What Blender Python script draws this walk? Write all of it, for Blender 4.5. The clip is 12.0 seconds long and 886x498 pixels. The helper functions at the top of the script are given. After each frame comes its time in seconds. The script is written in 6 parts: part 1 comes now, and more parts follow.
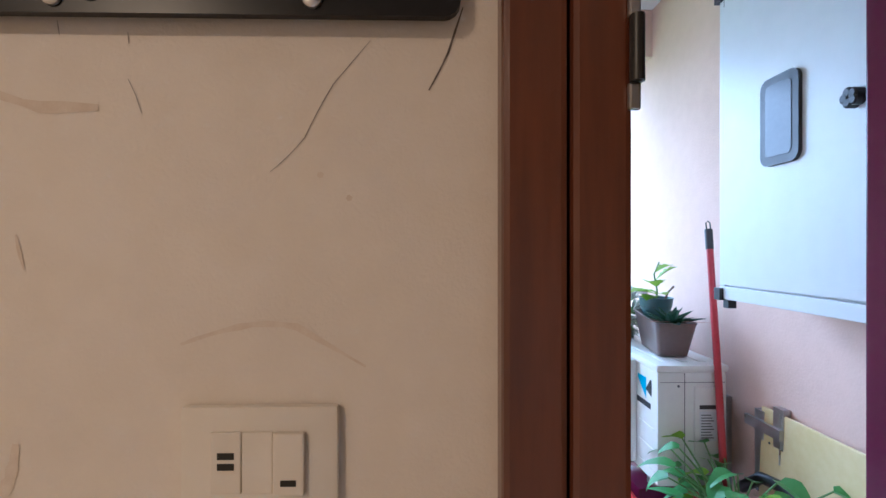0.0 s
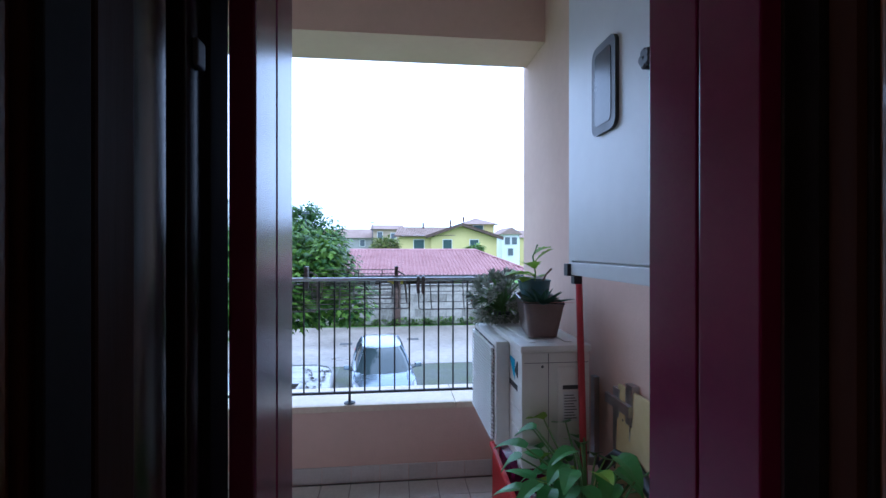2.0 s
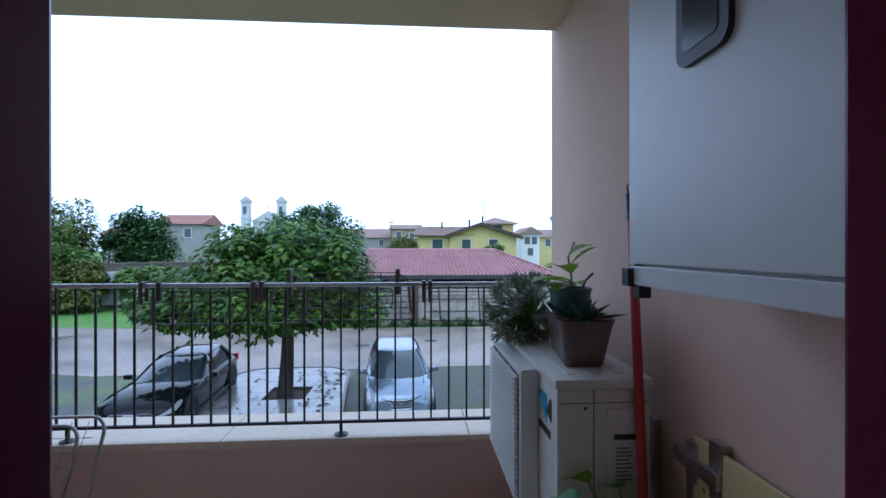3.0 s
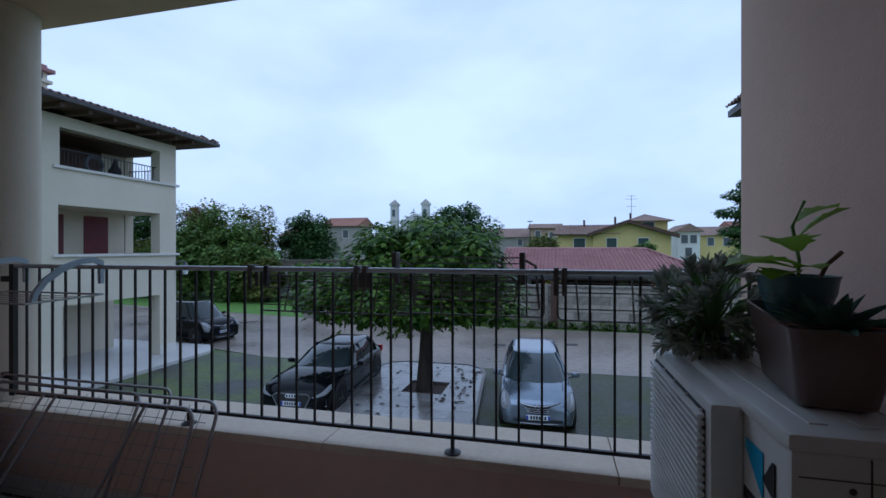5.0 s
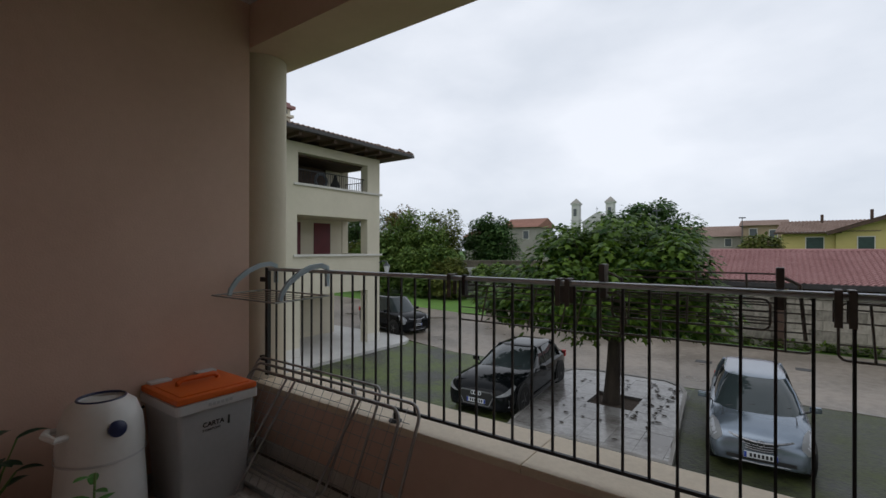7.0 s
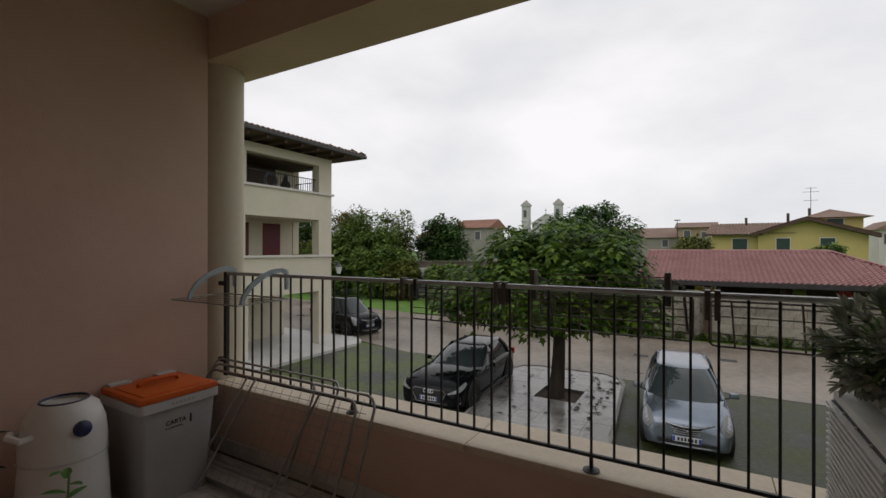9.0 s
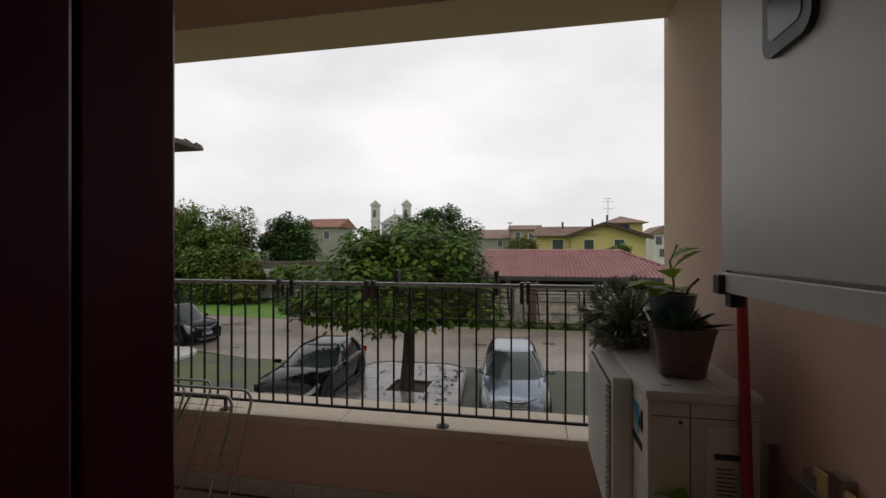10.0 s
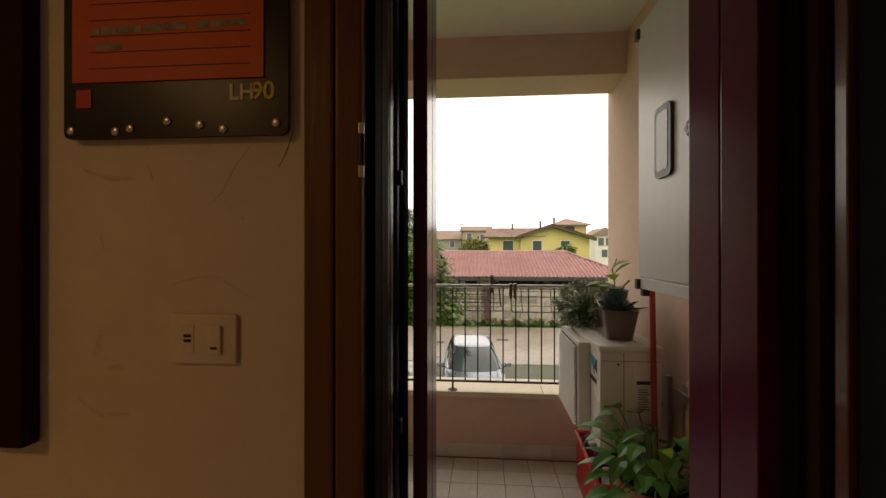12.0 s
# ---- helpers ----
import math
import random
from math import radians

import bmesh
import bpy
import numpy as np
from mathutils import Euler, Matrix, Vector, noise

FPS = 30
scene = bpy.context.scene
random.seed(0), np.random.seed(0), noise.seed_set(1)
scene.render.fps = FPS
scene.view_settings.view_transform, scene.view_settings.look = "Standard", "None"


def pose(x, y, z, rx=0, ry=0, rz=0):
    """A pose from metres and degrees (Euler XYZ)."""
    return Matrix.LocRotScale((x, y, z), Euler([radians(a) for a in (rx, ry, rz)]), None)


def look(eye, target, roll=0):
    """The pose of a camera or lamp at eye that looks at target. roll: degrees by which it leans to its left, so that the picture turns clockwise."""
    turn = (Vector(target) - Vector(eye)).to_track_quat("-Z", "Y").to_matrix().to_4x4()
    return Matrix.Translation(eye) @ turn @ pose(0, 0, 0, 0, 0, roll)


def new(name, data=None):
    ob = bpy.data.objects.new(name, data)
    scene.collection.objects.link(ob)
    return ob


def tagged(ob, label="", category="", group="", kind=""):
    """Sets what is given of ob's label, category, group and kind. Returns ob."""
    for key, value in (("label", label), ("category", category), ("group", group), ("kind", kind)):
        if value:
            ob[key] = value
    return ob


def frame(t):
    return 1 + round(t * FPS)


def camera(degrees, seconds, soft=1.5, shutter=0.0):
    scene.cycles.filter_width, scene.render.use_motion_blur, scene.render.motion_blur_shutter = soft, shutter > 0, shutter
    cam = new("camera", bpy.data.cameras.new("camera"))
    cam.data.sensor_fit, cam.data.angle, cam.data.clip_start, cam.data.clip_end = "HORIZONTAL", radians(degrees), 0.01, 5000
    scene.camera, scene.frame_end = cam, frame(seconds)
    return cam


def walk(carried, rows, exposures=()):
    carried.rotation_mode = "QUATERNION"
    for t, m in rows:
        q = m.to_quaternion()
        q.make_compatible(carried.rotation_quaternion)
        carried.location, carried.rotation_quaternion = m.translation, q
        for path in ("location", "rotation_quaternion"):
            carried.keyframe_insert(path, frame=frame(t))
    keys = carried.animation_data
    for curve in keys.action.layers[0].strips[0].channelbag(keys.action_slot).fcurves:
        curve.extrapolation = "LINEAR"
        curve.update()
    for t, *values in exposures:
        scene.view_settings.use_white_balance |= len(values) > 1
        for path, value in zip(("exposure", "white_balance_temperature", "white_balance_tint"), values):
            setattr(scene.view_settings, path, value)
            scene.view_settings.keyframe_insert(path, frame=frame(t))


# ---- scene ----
cam = camera(89.0, 12.0)
PATH = [
    (0, (0.109, 0.139, 1.478), (0.152, 2.139, 1.477), -0.0),
    (0.5, (0.172, 0.043, 1.456), (0.328, 2.037, 1.453), 0.1),
    (1, (0.317, 0.001, 1.438), (0.522, 1.99, 1.437), -0.1),
    (1.5, (0.446, 0.013, 1.425), (0.661, 2.001, 1.421), -0.1),
    (2, (0.533, 0.196, 1.389), (0.748, 2.185, 1.388), -0.0),
    (2.5, (0.581, 0.463, 1.39), (0.773, 2.454, 1.388), -0.0),
    (4.5, (0.717, 1.067, 1.316), (0.435, 3.047, 1.315), 0.0),
    (5, (0.669, 1.145, 1.297), (0.192, 3.087, 1.296), -0.0),
    (5.5, (0.622, 1.225, 1.307), (-0.041, 3.112, 1.305), -0.0),
    (6, (0.574, 1.24, 1.324), (-0.301, 3.038, 1.324), -0.0),
    (6.5, (0.544, 1.236, 1.331), (-0.506, 2.938, 1.331), 0.0),
    (7, (0.532, 1.241, 1.337), (-0.653, 2.852, 1.338), 0.1),
    (9, (0.676, 1.039, 1.37), (-0.335, 2.766, 1.372), 0.1),
    (9.5, (0.698, 0.864, 1.388), (-0.031, 2.727, 1.39), 0.1),
    (10, (0.736, 0.622, 1.394), (0.342, 2.583, 1.395), 0.0),
    (10.5, (0.77, 0.382, 1.407), (0.598, 2.374, 1.408), 0.0),
    (11, (0.714, 0.133, 1.418), (0.667, 2.132, 1.42), -0.0),
    (11.5, (0.616, -0.153, 1.453), (0.589, 1.847, 1.455), 0.1),
    (12, (0.483, -0.272, 1.464), (0.306, 1.72, 1.466), -0.0),
]
EXPOSURES = [(0, 3.6, 4300, 8), (0.5, 3.2, 4250, 9), (1.0, 2.6, 4250, 11), (1.5, 2.2, 4350, 13), (2.5, 1.5, 4550, 12), (4.5, 0.0, 4720, 13), (6.0, -0.1, 5150, 12), (7.0, -0.05, 6200, 12), (9.0, 0.0, 6750, 14), (10.5, 0.1, 6900, 14), (11.5, 0.72, 7200, 14), (12, 1.25, 8100, 14)]
walk(cam, [(t, look(eye, target, roll)) for t, eye, target, roll in PATH], EXPOSURES)

# ---- world and light ----
world = bpy.data.worlds.new("overcast_sky")
scene.world = world
world.use_nodes = True
wn, wl = world.node_tree.nodes, world.node_tree.links
wn.clear()
w_out = wn.new("ShaderNodeOutputWorld")
w_bg = wn.new("ShaderNodeBackground")
w_sky = wn.new("ShaderNodeTexSky")
w_sky.sky_type = "NISHITA"
w_sky.sun_disc = False
w_sky.sun_elevation, w_sky.sun_rotation = radians(40), radians(200)
w_dim = wn.new("ShaderNodeVectorMath")
w_dim.operation = "SCALE"
w_dim.inputs["Scale"].default_value = 0.08
w_co = wn.new("ShaderNodeTexCoord")
w_map = wn.new("ShaderNodeMapping")
w_map.inputs["Scale"].default_value = (1.0, 1.0, 2.2)
w_noise = wn.new("ShaderNodeTexNoise")
w_noise.inputs["Scale"].default_value = 1.9
w_noise.inputs["Detail"].default_value = 6.0
w_noise.inputs["Roughness"].default_value = 0.5
w_ramp = wn.new("ShaderNodeValToRGB")
w_ramp.color_ramp.elements[0].position, w_ramp.color_ramp.elements[0].color = 0.36, (0.63, 0.67, 0.71, 1)
w_ramp.color_ramp.elements[1].position, w_ramp.color_ramp.elements[1].color = 0.66, (0.85, 0.87, 0.89, 1)
w_mix = wn.new("ShaderNodeMix")
w_mix.data_type = "RGBA"
w_mix.inputs["Factor"].default_value = 0.95
wl.new(w_sky.outputs[0], w_dim.inputs[0])
wl.new(w_co.outputs["Generated"], w_map.inputs[0])
wl.new(w_map.outputs[0], w_noise.inputs["Vector"])
wl.new(w_noise.outputs[0], w_ramp.inputs[0])
wl.new(w_dim.outputs[0], w_mix.inputs[6])
wl.new(w_ramp.outputs[0], w_mix.inputs[7])
wl.new(w_mix.outputs[2], w_bg.inputs[0])
wl.new(w_bg.outputs[0], w_out.inputs[0])
w_bg.inputs[1].default_value = 1.13

sun = new("sun", bpy.data.lights.new("sun", "SUN"))
sun.data.energy, sun.data.angle, sun.data.color = 0.3, radians(40), (1.0, 0.97, 0.92)
sun.matrix_world = look((0, -20, 30), (6, 0, 0))

room_lamp = new("room_lamp_light", bpy.data.lights.new("room_lamp_light", "AREA"))
room_lamp.data.shape, room_lamp.data.size = "DISK", 0.30
room_lamp.data.energy, room_lamp.data.color = 4.0, (1.0, 0.58, 0.26)
room_lamp.matrix_world = look((-1.3, -1.5, 2.60), (-1.3, -1.5, 0))


# ---- materials ----
def surf(name, c1, c2, scale=6.0, rough=0.6, metal=0.0, bump=0.0, bump_scale=120.0, fine=0.25, spec=0.5, stretch=None, rough_var=0.1, coat=0.0, piece=0.0, dist=0.01, lo=0.33, hi=0.67):
    m = bpy.data.materials.new(name)
    m.use_nodes = True
    n, l = m.node_tree.nodes, m.node_tree.links
    b = n["Principled BSDF"]
    co = n.new("ShaderNodeTexCoord")
    mp = n.new("ShaderNodeMapping")
    l.new(co.outputs["Object"], mp.inputs[0])
    if stretch:
        mp.inputs["Scale"].default_value = stretch
    big = n.new("ShaderNodeTexNoise")
    big.inputs["Scale"].default_value, big.inputs["Detail"].default_value = scale, 5
    small = n.new("ShaderNodeTexNoise")
    small.inputs["Scale"].default_value, small.inputs["Detail"].default_value = scale * 12, 4
    l.new(mp.outputs[0], big.inputs["Vector"])
    l.new(mp.outputs[0], small.inputs["Vector"])
    mix = n.new("ShaderNodeMix")
    mix.inputs["Factor"].default_value = fine
    l.new(big.outputs[0], mix.inputs[2])
    l.new(small.outputs[0], mix.inputs[3])
    src = mix.outputs[0]
    if piece:
        info = n.new("ShaderNodeObjectInfo")
        add = n.new("ShaderNodeMath")
        add.operation = "MULTIPLY_ADD"
        add.inputs[1].default_value, add.inputs[2].default_value = piece, -piece / 2
        l.new(info.outputs["Random"], add.inputs[0])
        tot = n.new("ShaderNodeMath")
        l.new(add.outputs[0], tot.inputs[0])
        l.new(src, tot.inputs[1])
        src = tot.outputs[0]
    ramp = n.new("ShaderNodeValToRGB")
    ramp.color_ramp.elements[0].position, ramp.color_ramp.elements[0].color = lo, (*c1, 1)
    ramp.color_ramp.elements[1].position, ramp.color_ramp.elements[1].color = hi, (*c2, 1)
    l.new(src, ramp.inputs[0])
    l.new(ramp.outputs[0], b.inputs["Base Color"])
    rr = n.new("ShaderNodeMapRange")
    rr.inputs[3].default_value, rr.inputs[4].default_value = max(0.02, rough - rough_var), min(1, rough + rough_var)
    l.new(big.outputs[0], rr.inputs[0])
    l.new(rr.outputs[0], b.inputs["Roughness"])
    b.inputs["Metallic"].default_value = metal
    b.inputs["Specular IOR Level"].default_value = spec
    b.inputs["Coat Weight"].default_value = coat
    b.inputs["Coat Roughness"].default_value = 0.06
    if bump:
        bn = n.new("ShaderNodeTexNoise")
        bn.inputs["Scale"].default_value, bn.inputs["Detail"].default_value = bump_scale, 4
        l.new(mp.outputs[0], bn.inputs["Vector"])
        bp = n.new("ShaderNodeBump")
        bp.inputs["Strength"].default_value, bp.inputs["Distance"].default_value = bump, dist
        l.new(bn.outputs[0], bp.inputs["Height"])
        l.new(bp.outputs[0], b.inputs["Normal"])
    return m


def leafy(name, c1, c2, rough=0.45, through_light=0.25, spec=0.22):
    """Leaves: each island its own green, a little light passing through."""
    m = bpy.data.materials.new(name)
    m.use_nodes = True
    n, l = m.node_tree.nodes, m.node_tree.links
    b, out = n["Principled BSDF"], n["Material Output"]
    geo = n.new("ShaderNodeNewGeometry")
    ramp = n.new("ShaderNodeValToRGB")
    ramp.color_ramp.elements[0].color, ramp.color_ramp.elements[1].color = (*c1, 1), (*c2, 1)
    l.new(geo.outputs["Random Per Island"], ramp.inputs[0])
    l.new(ramp.outputs[0], b.inputs["Base Color"])
    b.inputs["Roughness"].default_value = rough
    b.inputs["Specular IOR Level"].default_value = spec
    tr = n.new("ShaderNodeBsdfTranslucent")
    l.new(ramp.outputs[0], tr.inputs[0])
    mix = n.new("ShaderNodeMixShader")
    mix.inputs[0].default_value = through_light
    l.new(b.outputs[0], mix.inputs[1])
    l.new(tr.outputs[0], mix.inputs[2])
    l.new(mix.outputs[0], out.inputs[0])
    return m


def glassy(name, tint, rough=0.03):
    m = bpy.data.materials.new(name)
    m.use_nodes = True
    b = m.node_tree.nodes["Principled BSDF"]
    b.inputs["Base Color"].default_value = (*tint, 1)
    b.inputs["Roughness"].default_value = rough
    b.inputs["Specular IOR Level"].default_value = 0.5
    return m


M_PLASTER = surf("pink_beige_plaster", (0.62, 0.445, 0.36), (0.70, 0.515, 0.425), 1.6, 0.85, bump=0.14, bump_scale=110, spec=0.2)
M_CREAM = surf("cream_plaster", (0.60, 0.54, 0.43), (0.68, 0.61, 0.50), 1.5, 0.85, bump=0.25, bump_scale=160, spec=0.2)
M_CEIL = surf("ceiling_paint", (0.66, 0.63, 0.59), (0.72, 0.69, 0.65), 1.2, 0.9, bump=0.15, spec=0.2)
M_WALL_IN = surf("indoor_wall_paint", (0.70, 0.64, 0.56), (0.80, 0.75, 0.68), 2.2, 0.8, bump=0.12, bump_scale=260, spec=0.25)
M_WOOD = surf("varnished_brown_wood", (0.055, 0.016, 0.005), (0.145, 0.042, 0.012), 7, 0.32, bump=0.12, bump_scale=40, stretch=(1, 1, 0.08), fine=0.45, coat=0.4)
M_DARKWOOD = surf("dark_and_shaded_wood", (0.020, 0.007, 0.004), (0.04, 0.013, 0.007), 7, 0.62, bump=0.1, bump_scale=40, stretch=(1, 1, 0.08), spec=0.08)
M_RED = surf("burgundy_painted_frame", (0.095, 0.0045, 0.034), (0.12, 0.007, 0.044), 3, 0.22, spec=0.42, rough_var=0.05)
M_GASKET = surf("black_rubber_gasket", (0.008, 0.007, 0.008), (0.014, 0.012, 0.013), 9, 0.75, spec=0.08)
M_SASH = surf("glossy_dark_lacquer", (0.010, 0.006, 0.008), (0.016, 0.009, 0.012), 5, 0.22, spec=0.5, rough_var=0.05)
M_ALU = surf("bare_aluminium", (0.45, 0.45, 0.46), (0.58, 0.58, 0.60), 9, 0.3, metal=1.0)
M_COPING = surf("cream_stone_coping", (0.60, 0.50, 0.365), (0.74, 0.63, 0.475), 3.5, 0.55, bump=0.15, bump_scale=90, fine=0.4)
M_TILE = surf("pale_grey_floor_tile", (0.52, 0.495, 0.46), (0.62, 0.595, 0.56), 5, 0.38, bump=0.05, fine=0.5, piece=0.25)
M_GROUT = surf("dark_grout", (0.11, 0.10, 0.09), (0.17, 0.155, 0.14), 20, 0.9)
M_IRON = surf("anthracite_painted_iron", (0.014, 0.014, 0.015), (0.026, 0.026, 0.028), 14, 0.5, spec=0.5)
M_HANDRAIL = surf("worn_grey_handrail", (0.40, 0.415, 0.44), (0.52, 0.535, 0.56), 14, 0.32, metal=0.7)
M_ACWHITE = surf("off_white_enamel", (0.66, 0.65, 0.61), (0.74, 0.73, 0.69), 3, 0.42, spec=0.4)
M_ACDARK = surf("dark_fan_cavity", (0.03, 0.03, 0.03), (0.05, 0.05, 0.05), 9, 0.6)
M_CAB = surf("white_enamelled_sheet", (0.60, 0.63, 0.64), (0.68, 0.71, 0.72), 1.4, 0.36, spec=0.5)
M_BLACKPL = surf("black_plastic", (0.012, 0.012, 0.013), (0.022, 0.022, 0.024), 12, 0.4)
M_GREYPL = surf("slate_grey_plastic", (0.06, 0.07, 0.08), (0.09, 0.10, 0.11), 12, 0.45)
M_DARKGLASS = glassy("dark_window_glass", (0.02, 0.025, 0.03))
M_PANE = surf("smoked_plastic_pane", (0.032, 0.038, 0.046), (0.05, 0.058, 0.068), 6, 0.18, spec=0.3, rough_var=0.04)
M_CABFRAME = surf("dark_grey_moulded_plastic", (0.022, 0.025, 0.029), (0.035, 0.039, 0.044), 12, 0.45)
M_REDPL = surf("red_plastic", (0.50, 0.02, 0.02), (0.62, 0.035, 0.03), 5, 0.4)
M_REDPOLE = surf("red_painted_handle", (0.34, 0.018, 0.028), (0.42, 0.03, 0.04), 5, 0.4)
M_TAUPE = surf("taupe_glazed_pot", (0.125, 0.085, 0.073), (0.165, 0.115, 0.10), 4, 0.3, coat=0.2)
M_TEALPOT = surf("teal_glazed_pot", (0.055, 0.115, 0.12), (0.085, 0.16, 0.165), 6, 0.35)
M_TERRA = surf("terracotta_pot", (0.42, 0.20, 0.14), (0.52, 0.27, 0.20), 7, 0.75, bump=0.1)
M_SOIL = surf("potting_soil", (0.035, 0.022, 0.014), (0.09, 0.06, 0.04), 40, 0.95, bump=0.6, bump_scale=90)
M_YELLOWBOARD = surf("yellowed_plastic_board", (0.62, 0.50, 0.22), (0.72, 0.62, 0.36), 3, 0.5)
M_CHROME = surf("galvanised_tube", (0.30, 0.30, 0.30), (0.42, 0.42, 0.42), 12, 0.35, metal=0.9)
M_DRYARM = surf("pale_blue_plastic", (0.36, 0.45, 0.52), (0.44, 0.53, 0.60), 6, 0.45)
M_WIRE = surf("brown_coated_wire", (0.10, 0.085, 0.078), (0.19, 0.165, 0.15), 12, 0.45)
M_CLIP = surf("brown_grey_clip_plastic", (0.09, 0.078, 0.07), (0.14, 0.12, 0.11), 8, 0.5)
M_BINGREY = surf("light_grey_bin_plastic", (0.40, 0.41, 0.42), (0.47, 0.48, 0.49), 3, 0.5)
M_BINRIM = surf("pale_grey_bin_rim", (0.55, 0.55, 0.55), (0.62, 0.62, 0.62), 3, 0.5)
M_ORANGE = surf("orange_bin_lid", (0.62, 0.10, 0.006), (0.72, 0.14, 0.012), 4, 0.5)
M_WHITEPL = surf("white_plastic", (0.68, 0.68, 0.66), (0.76, 0.76, 0.74), 3, 0.4)
M_NAVY = surf("navy_plastic", (0.015, 0.02, 0.07), (0.025, 0.035, 0.10), 8, 0.3)
M_PLATE = surf("ivory_switch_plastic", (0.72, 0.68, 0.60), (0.78, 0.74, 0.67), 4, 0.35)
M_PRINT = surf("black_print", (0.01, 0.01, 0.01), (0.02, 0.02, 0.02), 8, 0.6)
M_LABEL = surf("paper_label", (0.60, 0.62, 0.64), (0.68, 0.70, 0.71), 8, 0.6)
M_CYAN = surf("cyan_print", (0.02, 0.32, 0.55), (0.04, 0.38, 0.62), 8, 0.5)
M_BOARDBLK = surf("black_laminate_board", (0.010, 0.010, 0.012), (0.018, 0.018, 0.020), 6, 0.32, spec=0.25)
M_NOTE = surf("orange_red_paper", (0.55, 0.06, 0.012), (0.68, 0.10, 0.02), 4, 0.5)
M_YELLOWPR = surf("yellow_print", (0.62, 0.48, 0.05), (0.70, 0.55, 0.07), 8, 0.5)
M_WHITEPR = surf("white_print", (0.62, 0.60, 0.56), (0.70, 0.68, 0.64), 8, 0.5)
M_SCRIB = surf("pencil_scribble", (0.22, 0.20, 0.19), (0.45, 0.41, 0.38), 60, 0.8)
M_PENCIL = surf("dark_pencil", (0.06, 0.05, 0.05), (0.20, 0.17, 0.16), 60, 0.7)
M_SMEAR = surf("faint_crayon_smear", (0.64, 0.55, 0.45), (0.74, 0.67, 0.58), 60, 0.8)
M_ASPHALT = surf("wet_pale_asphalt", (0.150, 0.125, 0.10), (0.285, 0.24, 0.195), 0.35, 0.38, bump=0.5, bump_scale=40, fine=0.4, rough_var=0.33, lo=0.40, hi=0.60)
M_WETPAVE = surf("wet_dark_paving", (0.016, 0.017, 0.011), (0.062, 0.076, 0.018), 0.7, 0.55, bump=0.6, bump_scale=16, fine=0.4, rough_var=0.33, lo=0.40, hi=0.64, dist=0.03)
M_MOSS = surf("mossy_paving_grid", (0.020, 0.022, 0.014), (0.095, 0.13, 0.026), 0.8, 0.5, bump=0.8, bump_scale=14, fine=0.35, rough_var=0.33, lo=0.42, hi=0.60, dist=0.04)
M_GRASS = surf("lawn_green", (0.06, 0.14, 0.014), (0.125, 0.25, 0.026), 0.6, 0.8, bump=0.8, bump_scale=22, fine=0.5, dist=0.05)
M_PAVER = surf("wet_concrete_paver", (0.13, 0.118, 0.105), (0.31, 0.30, 0.285), 0.8, 0.18, bump=0.08, bump_scale=24, fine=0.3, rough_var=0.14, lo=0.38, hi=0.60, piece=0.12)
M_CONC = surf("wet_concrete_slab", (0.20, 0.185, 0.17), (0.42, 0.41, 0.395), 0.8, 0.22, bump=0.12, bump_scale=30, fine=0.3, rough_var=0.2, lo=0.38, hi=0.58)
M_APRON = surf("pale_smooth_concrete", (0.46, 0.45, 0.43), (0.60, 0.59, 0.565), 0.7, 0.5, bump=0.1, bump_scale=30, fine=0.3)
M_KERB = surf("concrete_kerb", (0.19, 0.18, 0.165), (0.31, 0.295, 0.27), 2, 0.7, bump=0.3, bump_scale=40)
M_BLOCK = surf("weathered_concrete_block", (0.13, 0.12, 0.095), (0.38, 0.35, 0.29), 0.7, 0.85, bump=0.5, bump_scale=25, fine=0.45, piece=0.22, stretch=(1, 1, 0.6))
M_FACADE = surf("cream_facade", (0.58, 0.54, 0.425), (0.66, 0.61, 0.49), 0.5, 0.85, bump=0.15, bump_scale=60, spec=0.2)
M_TRIM = surf("pale_stone_sill", (0.58, 0.56, 0.51), (0.66, 0.64, 0.59), 2, 0.7)
M_DARKDOOR = surf("dark_red_door", (0.10, 0.010, 0.016), (0.13, 0.014, 0.022), 3, 0.5)
M_EAVE_SHADE = surf("brown_timber_and_loggia_shade", (0.045, 0.025, 0.016), (0.09, 0.05, 0.03), 3, 0.7)
M_GUTTER = surf("dark_gutter_metal", (0.03, 0.028, 0.028), (0.055, 0.05, 0.05), 5, 0.5)
M_ROOFRED = surf("pinkish_red_roof_tile", (0.265, 0.135, 0.13), (0.40, 0.24, 0.23), 0.8, 0.85, fine=0.6, spec=0.12)
M_ROOFBROWN = surf("brown_grey_roof_tile", (0.17, 0.115, 0.09), (0.30, 0.22, 0.18), 0.6, 0.85, fine=0.6, spec=0.12)
M_ROOFRUST = surf("rust_brown_roof_tile", (0.20, 0.10, 0.075), (0.33, 0.18, 0.135), 0.6, 0.85, fine=0.6, spec=0.12)
M_OLDGARDEN = surf("mossy_dark_garden_wall", (0.08, 0.07, 0.05), (0.20, 0.175, 0.135), 0.5, 0.9, fine=0.4)
M_YELLOW = surf("yellow_facade", (0.50, 0.41, 0.155), (0.57, 0.475, 0.20), 0.4, 0.85, spec=0.2)
M_OLDWALL = surf("old_brick_house_wall", (0.26, 0.19, 0.12), (0.38, 0.30, 0.21), 0.6, 0.9, fine=0.5)
M_WHITEWALL = surf("white_house_wall", (0.60, 0.60, 0.58), (0.68, 0.68, 0.66), 0.4, 0.85)
M_GREYWALL = surf("grey_house_wall", (0.25, 0.235, 0.205), (0.34, 0.325, 0.29), 0.4, 0.85)
